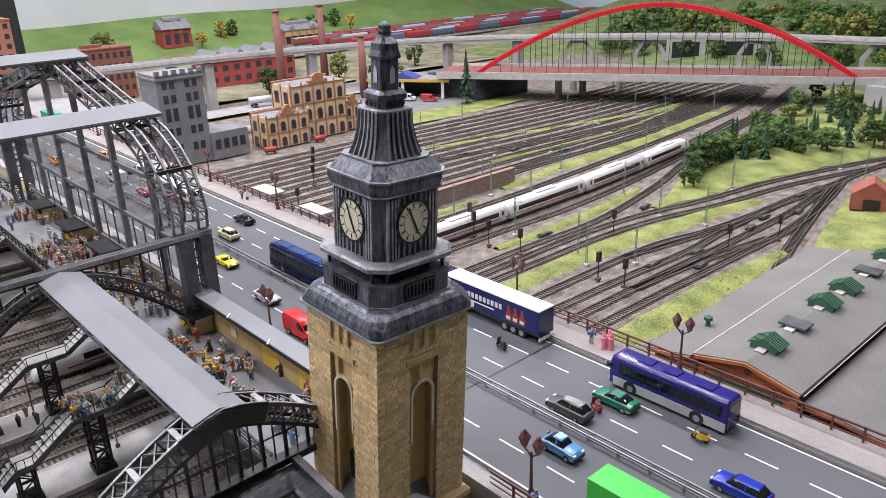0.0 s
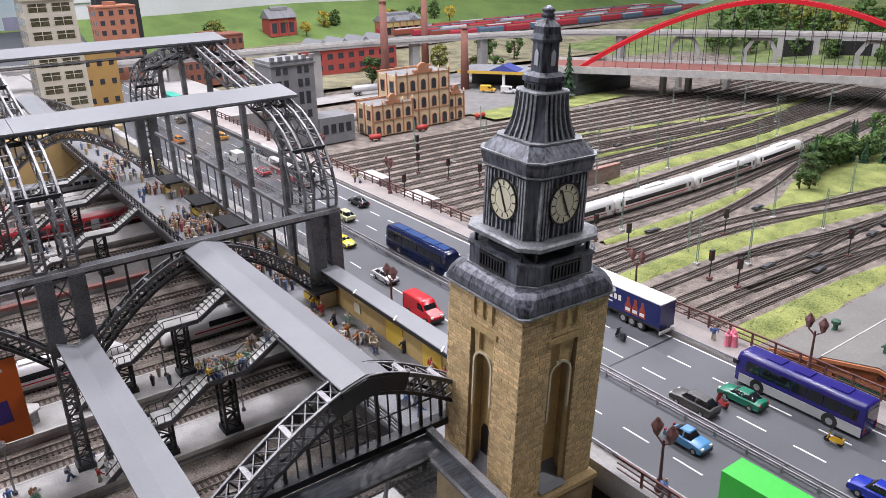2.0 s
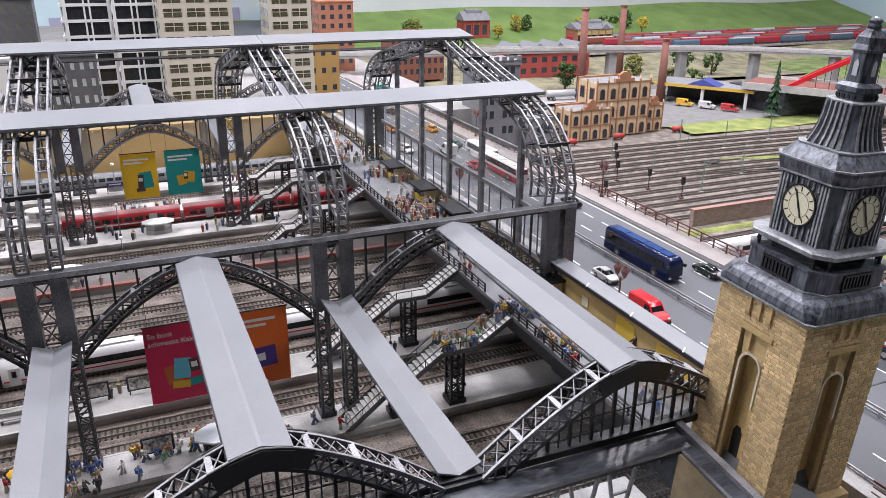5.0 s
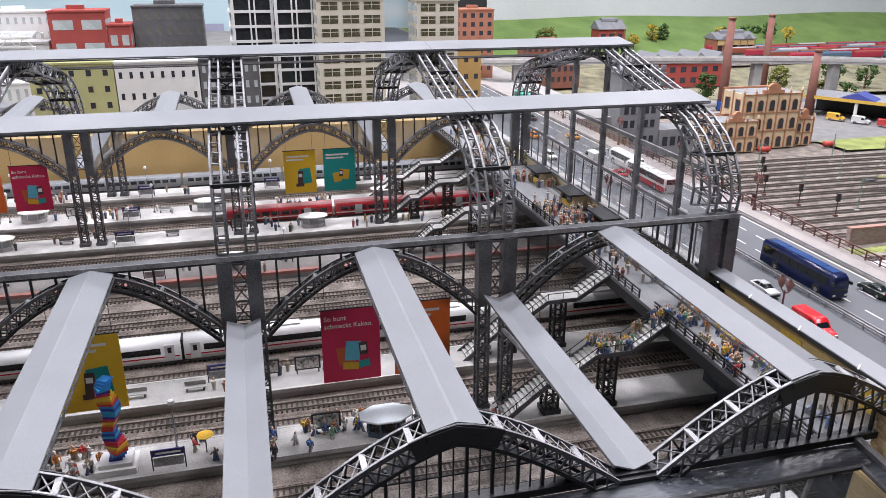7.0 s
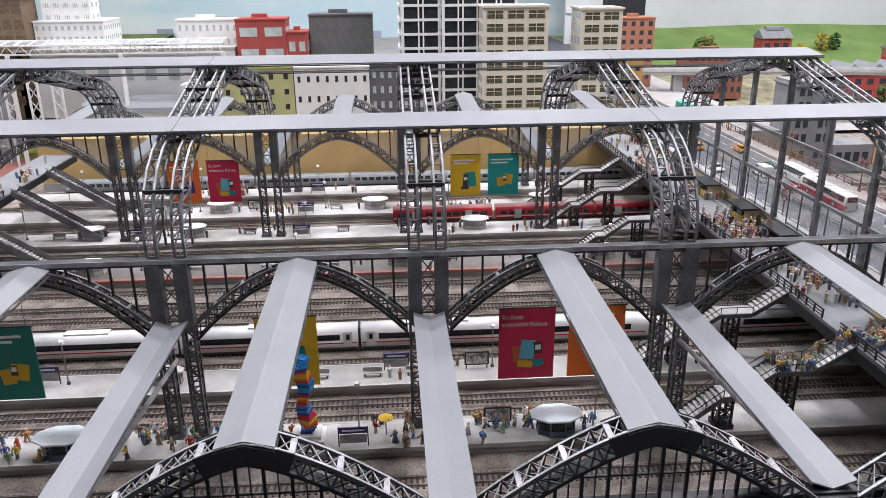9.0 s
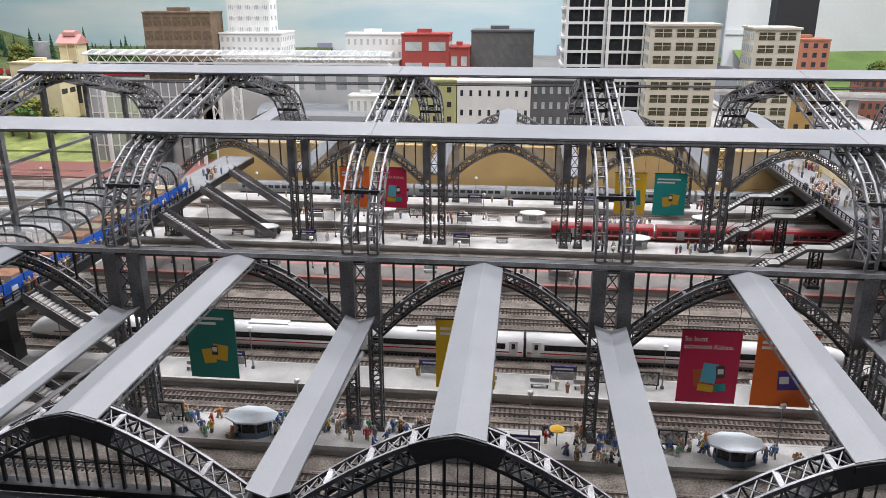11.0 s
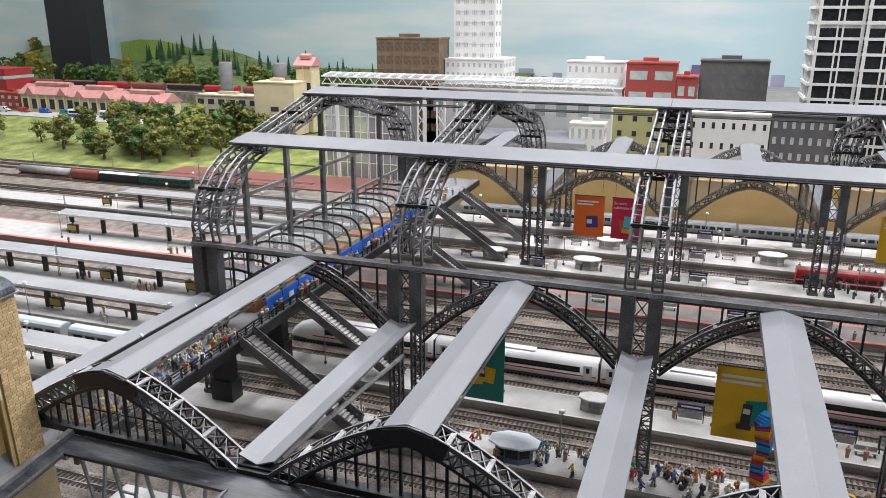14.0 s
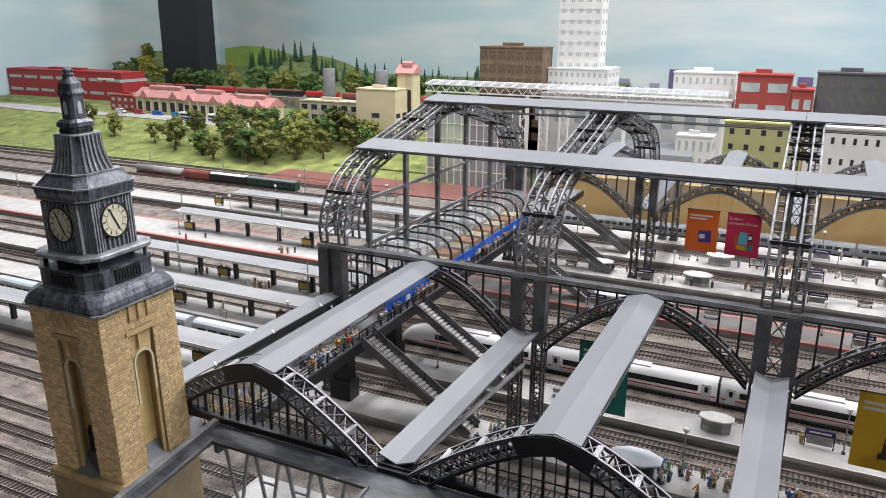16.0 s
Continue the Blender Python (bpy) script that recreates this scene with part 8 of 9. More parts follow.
setting("rail_embankment", M().box(-268, -256, -330, -130, 5, 11.2), BALLAST, "dark embankment with freight tracks", "embankment")
RUST = mat("rusty_wagon", (0.22, 0.06, 0.045), 0.7, 0, 0.25)
for i in range(10):
    plain_car(-260, -322 + i * 18, -306 + i * 18, (RUST, STEEL_D, TRED)[i % 3], RUST, "dark red freight wagon on the embankment", "freight train", 2.8, 0).location.z = 11.2 * K
for y, mt, lab in ((-252, WHITE, "white and blue bus on the slope street"), (-238, WHITE, "white bus on the slope street")):
    coach(at(-213.0, y, 5.75, 90), mt, paint("bus_stripe_blue", (0.05, 0.1, 0.35)), lab)
for i, (y, mt) in enumerate(((-272, "blue"), (-262, "teal"), (-282, "red"), (-292, "white"))):
    c = {"blue": (0.02, 0.1, 0.4), "teal": (0.02, 0.2, 0.3), "red": (0.4, 0.04, 0.04), "white": (0.6, 0.6, 0.6)}[mt]
    van(at(-216.5, y, 5.75, 90), paint("street_van_" + mt, c), "%s van parked on the slope street" % mt)
for x, y, s, k in ((-186, -262, 1.25, 0), (-193, -283, 1.3, 0), (-183, -240, 1.0, 0), (-178, -226, 1.55, 0), (-190, -214, 1.9, 0), (-183, -206, 1.7, 1), (-178, -200, 1.8, 0), (-174, -193, 1.6, 1), (-180, -190, 1.8, 0), (-186, -184, 1.8, 0), (-173, -186, 1.5, 0), (-180, -180, 1.6, 0), (-190, -176, 1.6, 1), (-196, -170, 1.7, 0), (-172, -205, 1.3, 0), (-176, -213, 1.4, 1), (-189, -196, 1.9, 1), (-194, -188, 1.8, 0), (-200, -178, 1.8, 0), (-192, -230, 1.4, 0), (-183, -172, 1.3, 0), (-195, -205, 1.6, 0), (-200, -218, 1.4, 1), (-190, -166, 1.2, 0), (-188, -160, 1.3, 1), (-192, -155, 1.1, 0), (-196, -163, 1.4, 0)):
    tree(x, y, slope_z(x, y) - 0.1, s, k)
    if s > 1.35:
        tree(x - 4.5, y - 3.5, slope_z(x - 4.5, y - 3.5) - 0.1, s * 0.85, 1 - k)
def hill_z(x, y):
    near = min(1, max(0, (-296 - x) / 14))
    return 7.5 + near * (15 * math.exp(-((y + 306) / 40) ** 2 - ((x + 368) / 34) ** 2) + 17 * math.exp(-((y + 392) / 34) ** 2 - ((x + 345) / 34) ** 2) + 0.8 * math.sin(y * 0.12))


woods([(-272 - rt.uniform(0, 22), -330 + i * 4.2 + rt.uniform(-1.5, 1.5), 9.0, rt.uniform(1.2, 2.0), rt.choice((0, 1, 1))) for i in range(46)], "dense olive and dark green model trees behind the embankment")
hill_spots = [(-306 - rt.uniform(0, 40), -397 + i * 1.2) for i in range(48)]
woods([(x, y, hill_z(x, y) - 0.6, rt.uniform(0.7, 1.2), rt.choice((0, 2, 2, 1))) for x, y in hill_spots], "yellow green trees on the hill before the painted sky")
for i in range(60):
    y = -335 + i * 3.4 + rt.uniform(-1.4, 1.4)
    x = -332 - rt.uniform(0, 26)
    fir(x, y, hill_z(x, y) - 0.3, rt.uniform(1.1, 1.7))
setting("wooded_hill", M().sheet([[(x, y, hill_z(x, y)) for x in range(-300, -400, -7)] for y in range(-399, -200, 6)]), GRASS_D, "green hill before the painted sky", "hill", True)
solid("hall_column", M().box(-302, -290, -340.5, -316.5, 0, 200), mat("black_column", (0.008, 0.009, 0.011), 0.6, 0, 0.2), "black column of the exhibition hall", "column")
solid("hall_column", M().box(-296, -288, 60, 74, 0, 200), mat("black_column_b", (0.01, 0.011, 0.013), 0.6, 0, 0.2), "black column of the exhibition hall", "column")
# tank train outside the hall
for i, (a, b) in enumerate(((-210, -192.6), (-192.2, -183.4), (-183, -171), (-170.6, -155.2))):
    if i < 1:
        tk = thing("tank_wagon", "rusty grey tank wagon", "train car", "tank train", at(-146.8, 0, 0))
        part("tank", M().tube((0, a + 0.6, 1.9), (0, b - 0.6, 1.9), 1.05, 14), mat("weathered_tank", (0.30, 0.29, 0.285), 0.5, 0, 0.4), tk, smooth=True)
        part("underframe", M().box(-0.8, 0.8, a, b, 0.5, 0.85), RUST, tk)
    else:
        plain_car(-146.8, a, b, (None, RUST, STEEL_D, paint("loco_green", (0.015, 0.05, 0.035)))[i], (None, RUST, WHITE, SHEET)[i], ("", "open rust-coloured goods wagon", "dark goods van with a white roof", "dark green electric locomotive")[i], "tank train", 2.9, (0, 0, 0, 7)[i], name=("", "goods_wagon", "goods_van", "locomotive")[i])
for x in (-153.5, -157.5, -161.5):
    track([(x, -300, 0), (x, -130, 0)])

# ---- railway yard beyond the road ----
track([(-75.4, 50, 0), (-75.3, 70, 0), (-75.2, 102, 0), (-76.2, 123, 0), (-78.5, 149, 0), (-81.2, 168, 0), (-85, 192, 0), (-93, 225, 0)])
track([(-72.2, 50, 0), (-72.0, 78, 0), (-71.4, 94, 0), (-72.5, 113, 0), (-74.8, 132, 0), (-77.0, 151, 0), (-80.0, 172, 0), (-86, 205, 0)])
track([(-64.9, 50, 0), (-64.8, 76, 0), (-64.4, 94, 0), (-67.8, 115, 0), (-72.1, 131, 0), (-75.8, 147, 0)])
track([(-62.2, 50, 0), (-62.4, 83, 0), (-61.0, 99, 0), (-57.4, 114, 0), (-54.0, 132, 0), (-46.0, 158, 0), (-38, 176, 0)])
track([(-60.0, 62, 0), (-59.6, 86, 0), (-58.0, 99, 0), (-54.4, 113, 0), (-51.0, 131, 0), (-43.0, 156, 0), (-35, 173, 0)])
track([(-52.6, 50, 0), (-52.2, 87, 0), (-49.4, 101, 0), (-47.7, 116, 0), (-46.0, 133, 0), (-44.0, 155, 0), (-40, 180, 0)])
track([(-49.2, 50, 0), (-48.3, 77, 0), (-47.3, 91, 0), (-47.7, 105, 0), (-47.6, 120, 0), (-46.4, 134, 0)])
track([(-45.8, 50, 0), (-45.4, 80, 0), (-44.7, 100, 0), (-44.4, 118, 0), (-45.8, 133, 0)])
track([(-42.7, 50, 0), (-42.2, 75, 0), (-41.5, 94, 0), (-41.1, 110, 0), (-42.6, 125, 0), (-45, 138, 0)])
track([(-33.5, 88, 0), (-37.4, 101, 0), (-40.8, 116, 0), (-44.2, 131, 0), (-45.6, 142, 0)])
track([(-52.4, 84, 0), (-50.2, 94, 0), (-47.6, 108, 0)])
track([(-45.4, 76, 0), (-44.0, 90, 0), (-41.6, 104, 0)])
track([(-79.2, 50, 0), (-79.0, 84, 0), (-78.4, 104, 0), (-78.6, 124, 0), (-80.5, 148, 0), (-84.5, 175, 0)])
track([(-82.6, 50, 0), (-83.0, 90, 0), (-84.6, 120, 0), (-86.5, 150, 0), (-90, 185, 0), (-97, 215, 0)])
for i, x in enumerate((-92.5, -96.0, -99.4, -102.8, -106.2)):
    track([(x, 50, 0), (x, 100, 0), (x + 0.6 * i - 0.3, 135, 0), (x + 1.5 * i - 1.5, 170, 0), (x + 1.7 * i - 6, 220, 0)])
for i in range(9):
    x = -109.8 - i * 3.4
    track([(x, 50, 0), (x, 100, 0), (x + 3.2 - 0.2 * i, 140, 0), (x + 3.4, 175, 0), (x + 1.0, 222, 0)])
track([(-96.0, 96, 0), (-93.6, 118, 0), (-91.4, 140, 0), (-93, 165, 0)])
track([(-113.2, 92, 0), (-108.6, 112, 0), (-104.0, 135, 0), (-100.4, 165, 0)])
rg = random.Random(8)


TUFT = mat("pale_grass_flock", (0.20, 0.25, 0.06), 0.95, 0, 0.3, 30, 300, 0.3, tint=(0.32, 0.33, 0.10))


def verge(line, w0, w1, label, lift=0.24, mt=None):
    """A strip of meadow along a line, with an uneven edge and a low crown."""
    pts = spline([(x, y, 0) for x, y in line], 2.5)
    rows = []
    n = len(pts)
    for i, p in enumerate(pts):
        d = (pts[min(i + 1, n - 1)] - pts[max(i - 1, 0)]).normalized()
        s = Vector((d.y, -d.x, 0))
        k = math.sin(math.pi * min(1, (i + 0.5) / n * 1.0)) ** 0.35
        a, b = w0 * k * rg.uniform(0.85, 1.15), w1 * k * rg.uniform(0.85, 1.15)
        rows.append([p - s * a, p - s * a * 0.6 + Vector((0, 0, lift + rg.uniform(0, 0.12))), p + Vector((0, 0, lift + 0.15 + rg.uniform(0, 0.15))), p + s * b * 0.6 + Vector((0, 0, lift + rg.uniform(0, 0.12))), p + s * b])
    ob = setting("meadow_verge", M().sheet(rows), mt or GRASS, label, "meadow", True)
    tufts = M()
    for a, b in zip(rows, rows[1:]):
        for i in range(16):
            u, v = rg.random(), rg.uniform(0.3, 3.7)
            k = int(v)
            p, q = Vector(a[k]).lerp(Vector(a[k + 1]), v - k), Vector(b[k]).lerp(Vector(b[k + 1]), v - k)
            c = p.lerp(q, u)
            h = rg.uniform(0.05, 0.16)
            for j in range(3):
                an = rg.uniform(0, 6.283)
                d = Vector((math.cos(an), math.sin(an), 0)) * 0.09
                tufts.add([c - d, c + d, c + Vector((d.y, -d.x, 0)) * 1.2 + Vector((0, 0, h))], [(0, 1, 2)])
    part("grass_tufts", tufts, TUFT, ob, "short flocked grass tufts", kind="stuff")
    return ob


verge([(-87.4, 96), (-89.2, 113), (-89.2, 130), (-89.6, 148), (-91.4, 168), (-92, 186)], 1.9, 2.3, "grass strip behind the white train")
verge([(-120.5, 104), (-115.6, 126), (-110.6, 146), (-105, 172), (-106, 192)], 1.3, 1.3, "thin grass strip in the wide yard")
verge([(-67.8, 74), (-67.6, 90), (-68.0, 101), (-69.6, 112)], 1.2, 1.4, "narrow grass strip between the tracks")
verge([(-57.4, 60), (-57.2, 72), (-57.0, 84), (-55.4, 97), (-53.4, 110), (-50.8, 120)], 2.2, 2.3, "pale green grass strip between the tracks")
verge([(-39.0, 58), (-38.9, 74), (-38.6, 87), (-37.6, 100)], 2.0, 2.6, "pale green grass strip beside the shed")
verge([(-101.6, 108), (-99.6, 130), (-99.0, 152), (-103, 180)], 0.8, 0.9, "thin grass strip in the wide yard")
verge([(-86.4, 56), (-86.2, 72), (-85.8, 88)], 1.0, 1.0, "short grass strip before the retaining wall")


def between(y, knots):
    for (a, va), (b, vb) in zip(knots, knots[1:]):
        if y <= b:
            return va + (vb - va) * (y - a) / (b - a)
    return knots[-1][1]


def meadow_edges(y):
    return between(y, [(100, -61.6), (108, -62.6), (117, -65.4), (131, -69.8), (150, -74), (168, -77), (200, -81), (230, -88)]), between(y, [(100, -61.2), (108, -60.6), (114, -59.2), (132, -56), (158, -48), (175, -41), (200, -35), (230, -28)])


mr_rows = []
for y in range(105, 231, 3):
    lo, hi = meadow_edges(y)
    lo, hi = lo + 0.3 * math.sin(y * 0.35), hi + 0.3 * math.sin(y * 0.5)
    mr_rows.append([(lo + (hi - lo) * u, y, 0.1 + min(1.0, (hi - lo) * 0.06) * math.sin(math.pi * u) + 0.1 * math.sin(y + 5 * u)) for u in (0, 0.08, 0.25, 0.5, 0.75, 0.92, 1.0)])
setting("tree_meadow", M().sheet(mr_rows), GRASS, "green meadow with trees inside the curve", "meadow", True)
mound_x = lambda y: between(y, [(88, -32), (98, -33.4), (105, -35.6), (117, -38.6), (134, -41.6), (150, -40.5)])
setting("right_meadow", M().sheet([[(mound_x(y) + 16 * u, y, 0.1 + 2.0 * u * (1.2 - u) + 0.15 * math.sin(y * 0.7 + 4 * u)) for u in (0, 0.1, 0.25, 0.45, 0.7, 1.0)] for y in range(88, 151, 4)]), GRASS, "grass mound beside the yard exit", "meadow", True)
for i in range(104):
    y = 124 + 88 * (i / 104) ** 0.9 + rt.uniform(-2, 2)
    lo, hi = meadow_edges(y)
    x = lo + 1.6 + (hi - lo - 3.0) * rt.uniform(0.02, 0.16 + 0.8 * min(1, max(0, (y - 132) / 20)))
    if i % 3 == 2:
        fir(x, y, 0.5, rt.uniform(0.6, 1.05))
    else:
        tree(x, y, 0.4, rt.uniform(0.45, 1.0), rt.choice((1, 1, 1, 1, 0)), "in the grove")
for x, y in ((-63.6, 117.5), (-62.4, 118.6)):
    tree(x, y, 0.6, 0.55, 1, "at the meadow edge")
woods([(rt.uniform(-85, -5), rt.uniform(228, 300), 1.5, rt.uniform(1.1, 2.0), rt.choice((1, 1, 1, 0))) for _ in range(60)] + [(rt.uniform(-190, -85), rt.uniform(264, 330), 4.5, rt.uniform(1.5, 2.2), rt.choice((1, 1, 0))) for _ in range(46)], "dark green woods on the far hillside")
for i in range(34):
    y = rt.uniform(247, 263)
    tree(rt.uniform(-186, -70), y, 1.0 + max(0, y - 247) * 0.14, rt.uniform(0.6, 1.15), 1, "below the viaduct")
tree(-33.2, 58.5, 0.2, 0.45, 1, "beside the shed")

# white express train in the yard
ec = [(-75.4, 50, 0), (-75.3, 70, 0), (-75.2, 102, 0), (-76.2, 123, 0), (-78.5, 149, 0), (-81.2, 168, 0)]
line = spline([Vector(p) for p in ec], 1.0)
acc, marks = 0.0, []
for a, b in zip(line, line[1:]):
    marks.append((acc, a, (b - a).normalized()))
    acc += (b - a).length
def on_line(s):
    q = min(marks, key=lambda t: abs(t[0] - s))
    return q[1] + q[2] * (s - q[0]), q[2]
for i in range(5):
    c, d = on_line(4.3 + i * 19.5)
    ob = express_car(0, -9.7, 9.7, 1 if i == 4 else 0, "white express train car with dark windows in the yard")
    ob.matrix_basis = at(c.x, c.y, 0, math.degrees(math.atan2(-d.x, d.y)))
    ob["group"] = "white express train in the yard"

# signals, masts and switch boxes
def signal(x, y):
    root = thing("rail_signal", "slim black rail signal with a round head", "signal", "yard signals", at(x, y, 0.2))
    part("mast", M().tube((0, 0, 0), (0, 0, 3.0), 0.08, 6), STEEL_D, root)
    part("head", M().box(-0.22, 0.22, -0.3, 0.3, 2.6, 4.0), BLACK, root)
    part("lens", M().tube((-0.0, -0.33, 3.6), (0, -0.28, 3.6), 0.13, 8), LIGHT_R, root)
    part("base", M().box(-0.3, 0.3, -0.3, 0.3, 0, 0.3), RAILING, root)
    return root


sgn = signal(-50.4, 75)
for x, y in ((-46.6, 75.4), (-58.8, 90), (-69.2, 74), (-73.6, 75.3), (-63.6, 74.6), (-43.4, 95.5), (-77.2, 78), (-40.2, 104), (-101.2, 78), (-108, 76), (-115, 74), (-121, 78), (-127, 82), (-104.5, 64)):
    copy_thing(sgn, at(x, y, 0.2))
MASTG = mat("grey_green_mast", (0.20, 0.27, 0.23), 0.6, 0.1, 0.2)


def catenary_mast(x, y, h=6.4):
    root = thing("catenary_mast", "thin grey green lattice catenary mast", "mast", "catenary masts", at(x, y, 0))
    m = M()
    for sx in (-1, 1):
        m.beam((sx * 0.16, 0, 0), (sx * 0.1, 0, h), 0.07)
    for k in range(9):
        m.beam((-0.14 if k % 2 else 0.14, 0, 0.4 + k * 0.66), (0.13 if k % 2 else -0.13, 0, 1.06 + k * 0.66), 0.05)
    part("mast", m, MASTG, root)
    part("foot", M().box(-0.35, 0.35, -0.35, 0.35, 0, 0.35), CONCRETE, root)
    part("arm", M().beam((0, 0, h - 1.0), (1.8, 0, h - 0.6), 0.05), MASTG, root)
    part("arm_stay", M().beam((0, 0, h - 0.1), (1.8, 0, h - 0.6), 0.03), MASTG, root)
    return root


cm = catenary_mast(-57.6, 80)
for x, y in ((-68.9, 107), (-54.6, 78), (-69.6, 80), (-58.6, 102), (-51.2, 103), (-50.2, 83), (-48.8, 147), (-86.2, 92), (-86.8, 112), (-82.5, 134), (-94.2, 98), (-97.8, 122), (-110, 100), (-107.6, 125), (-121.6, 96), (-117.4, 122), (-133.5, 104), (-131, 128), (-88, 150), (-96, 162), (-70, 128), (-57, 122), (-42, 140), (-106.4, 150), (-120, 155), (-77.0, 92), (-80.8, 78), (-117, 84), (-103, 84), (-131, 84), (-100.8, 140), (-111, 172), (-124, 180), (-92, 178), (-104.6, 112), (-128, 112)):
    copy_thing(cm, at(x, y, 0, rt.uniform(-10, 10)))
for y in range(-290, -95, 26):
    for x in (-82.9, -110.8, -147.5):
        copy_thing(cm, at(x, y + (x % 7), 0, 0))
for x, y, a in ((-48.0, 84, 5), (-46.1, 92, 0), (-43.2, 88, 4), (-45.4, 106, 8), (-46.2, 112, 0), (-62.6, 104, 10), (-66.2, 83, 0), (-104.6, 118, 12), (-96.2, 124, 8), (-110, 108, 6), (-118, 100, 0), (-47.0, 126, -6), (-43.6, 118, 8), (-99, 146, 4)):
    bx = thing("switch_box", "flat dark switch cover between the rails", "switch box", "switch covers", at(x, y, 0.3, a))
    part("cover", M().box(-0.45, 0.45, -1.3, 1.3, 0, 0.22), STEEL_D, bx)
    part("lid", M().box(-0.3, 0.3, -0.8, 0.8, 0.22, 0.34), STEEL, bx)
for x, y in ((-115.5, 64.5), (-99.6, 64.0)):
    sl = thing("concrete_slab", "white concrete slab roof beside the bridge", "slab", "white slabs", at(x, y, 0))
    part("slab", M().box(-3.4, 3.4, -1.6, 1.6, 1.2, 1.6), CONCRETE, sl)
    part("core", M().box(-3.0, 3.0, -1.3, 1.3, 0, 1.2), CONCRETE_D, sl)

# brick retaining wall with red railing in the yard
setting("yard_wall", M().box(-89.6, -88.8, 70, 101, 0, 2.6), brick_mat("weathered_yard_brick", (0.36, 0.30, 0.27), (0.30, 0.2, 0.17), (0.2, 0.18, 0.16), 0.7, 0.3), "weathered brick retaining wall in the yard", "wall")
setting("yard_wall_coping", M().box(-89.7, -88.7, 70, 101, 2.6, 2.85), mat("red_brick_coping", (0.30, 0.17, 0.14), 0.85, 0, 0.2), "red brick coping", "trim")

# ---- shed with roof vents ----
B_SHED = mat("orange_shed_brick", (0.42, 0.15, 0.06), 0.8, 0, 0.2, 40)
FELT = mat("grey_roofing_felt", (0.17, 0.167, 0.155), 0.85, 0, 0.16, 14, 300, 0.25)
GREENV = mat("dark_green_vent", (0.035, 0.11, 0.06), 0.6, 0, 0.25)
sh = thing("market_shed", "orange brick shed with a wide grey felt roof", "shed", "", at(0, 0, 0))
part("wall", M().ext([(-24.5, 0), (-15.9, 0), (-15.9, 7.75), (-20.2, 8.75), (-24.5, 7.75)], "y", 54.4, 86), B_SHED, sh, "orange brick walls")
part("side_aisle", M().ext([(-28.6, 0), (-24.5, 0), (-24.5, 7.7), (-28.6, 7.0)], "y", 53.9, 86), B_SHED, sh, "lower orange brick side aisle")
part("roof_slope", M().loft([[(-24.75, y, 7.85), (-20.2, y, 8.85), (-20.2, y, 9.02), (-24.75, y, 8.02)] for y in (53.7, 86.4)]), FELT, sh)
part("roof_slope", M().loft([[(-20.2, y, 8.85), (-15.55, y, 7.8), (-15.55, y, 7.97), (-20.2, y, 9.02)] for y in (53.7, 86.4)]), FELT, sh)
part("aisle_roof", M().loft([[(-29.1, y, 7.12), (-24.75, y, 7.84), (-24.75, y, 8.0), (-29.1, y, 7.28)] for y in (53.2, 86.4)]), FELT, sh)
part("gable_trim", M().path([(-24.7, 53.62, 7.78), (-20.2, 53.62, 8.77), (-15.6, 53.62, 7.74)], 0.22, 0.3), B_SHED, sh)
part("aisle_trim", M().path([(-29.05, 53.15, 7.02), (-24.8, 53.15, 7.73)], 0.2, 0.26), B_SHED, sh)
part("cornice", M().box(-24.6, -15.7, 54.1, 54.4, 6.9, 7.1), B_SHED, sh)
for i in range(30):
    part("dentil", M().box(-24.4 + i * 0.29, -24.25 + i * 0.29, 54.16, 54.4, 6.66, 6.88), B_SHED, sh)
for x in (-24.2, -16.2):
    part("pilaster", M().box(x - 0.35, x + 0.35, 54.1, 54.4, 0, 6.9), B_SHED, sh)
part("green_panel", M().box(-23.4, -17.2, 54.2, 54.4, 5.6, 6.5), GREENV, sh, "dark green glazed panel")
part("round_window", M().tube((-20.2, 54.5, 7.75), (-20.2, 54.28, 7.75), 0.28, 14), RAILING, sh)
part("roof_seam", M().beam((-24.75, 53.7, 8.05), (-24.75, 86.4, 8.05), 0.14, 0.06), CONCRETE, sh, "pale seam")
part("gutter", M().beam((-15.45, 53.7, 7.8), (-15.45, 86.4, 7.8), 0.2), STEEL_D, sh)
part("gutter", M().beam((-15.3, 53.7, 7.9), (-15.3, 86.4, 7.9), 0.06), CONCRETE, sh)
for y in (57.6, 68.7, 73.5, 84.4):
    v = part("roof_vent", M().ext([(-21.35, 8.75), (-19.05, 8.75), (-19.05, 9.3), (-20.2, 9.85), (-21.35, 9.3)], "y", y - 0.95, y + 0.95), GREENV, sh, "green louvred roof vent")
    for i in range(6):
        yy = y - 0.85 + i * 0.34
        part("vent_slat", M().beam((-21.6, yy, 9.24), (-20.2, yy, 9.93), 0.18, 0.1), GREENV, v)
        part("vent_slat", M().beam((-18.8, yy, 9.24), (-20.2, yy, 9.93), 0.18, 0.1), GREENV, v)
    part("pale_collar", M().box(-20.6, -19.8, y - 1.75, y - 0.95, 8.9, 9.1), CONCRETE, v)
for y in (62.7, 79.1):
    part("roof_hatch", M().box(-21.4, -19.0, y - 0.9, y + 0.9, 9.1, 9.3), STEEL, sh, "flat grey hatch")
    part("pale_collar", M().box(-20.6, -19.8, y - 1.6, y - 0.9, 8.9, 9.1), CONCRETE, sh)
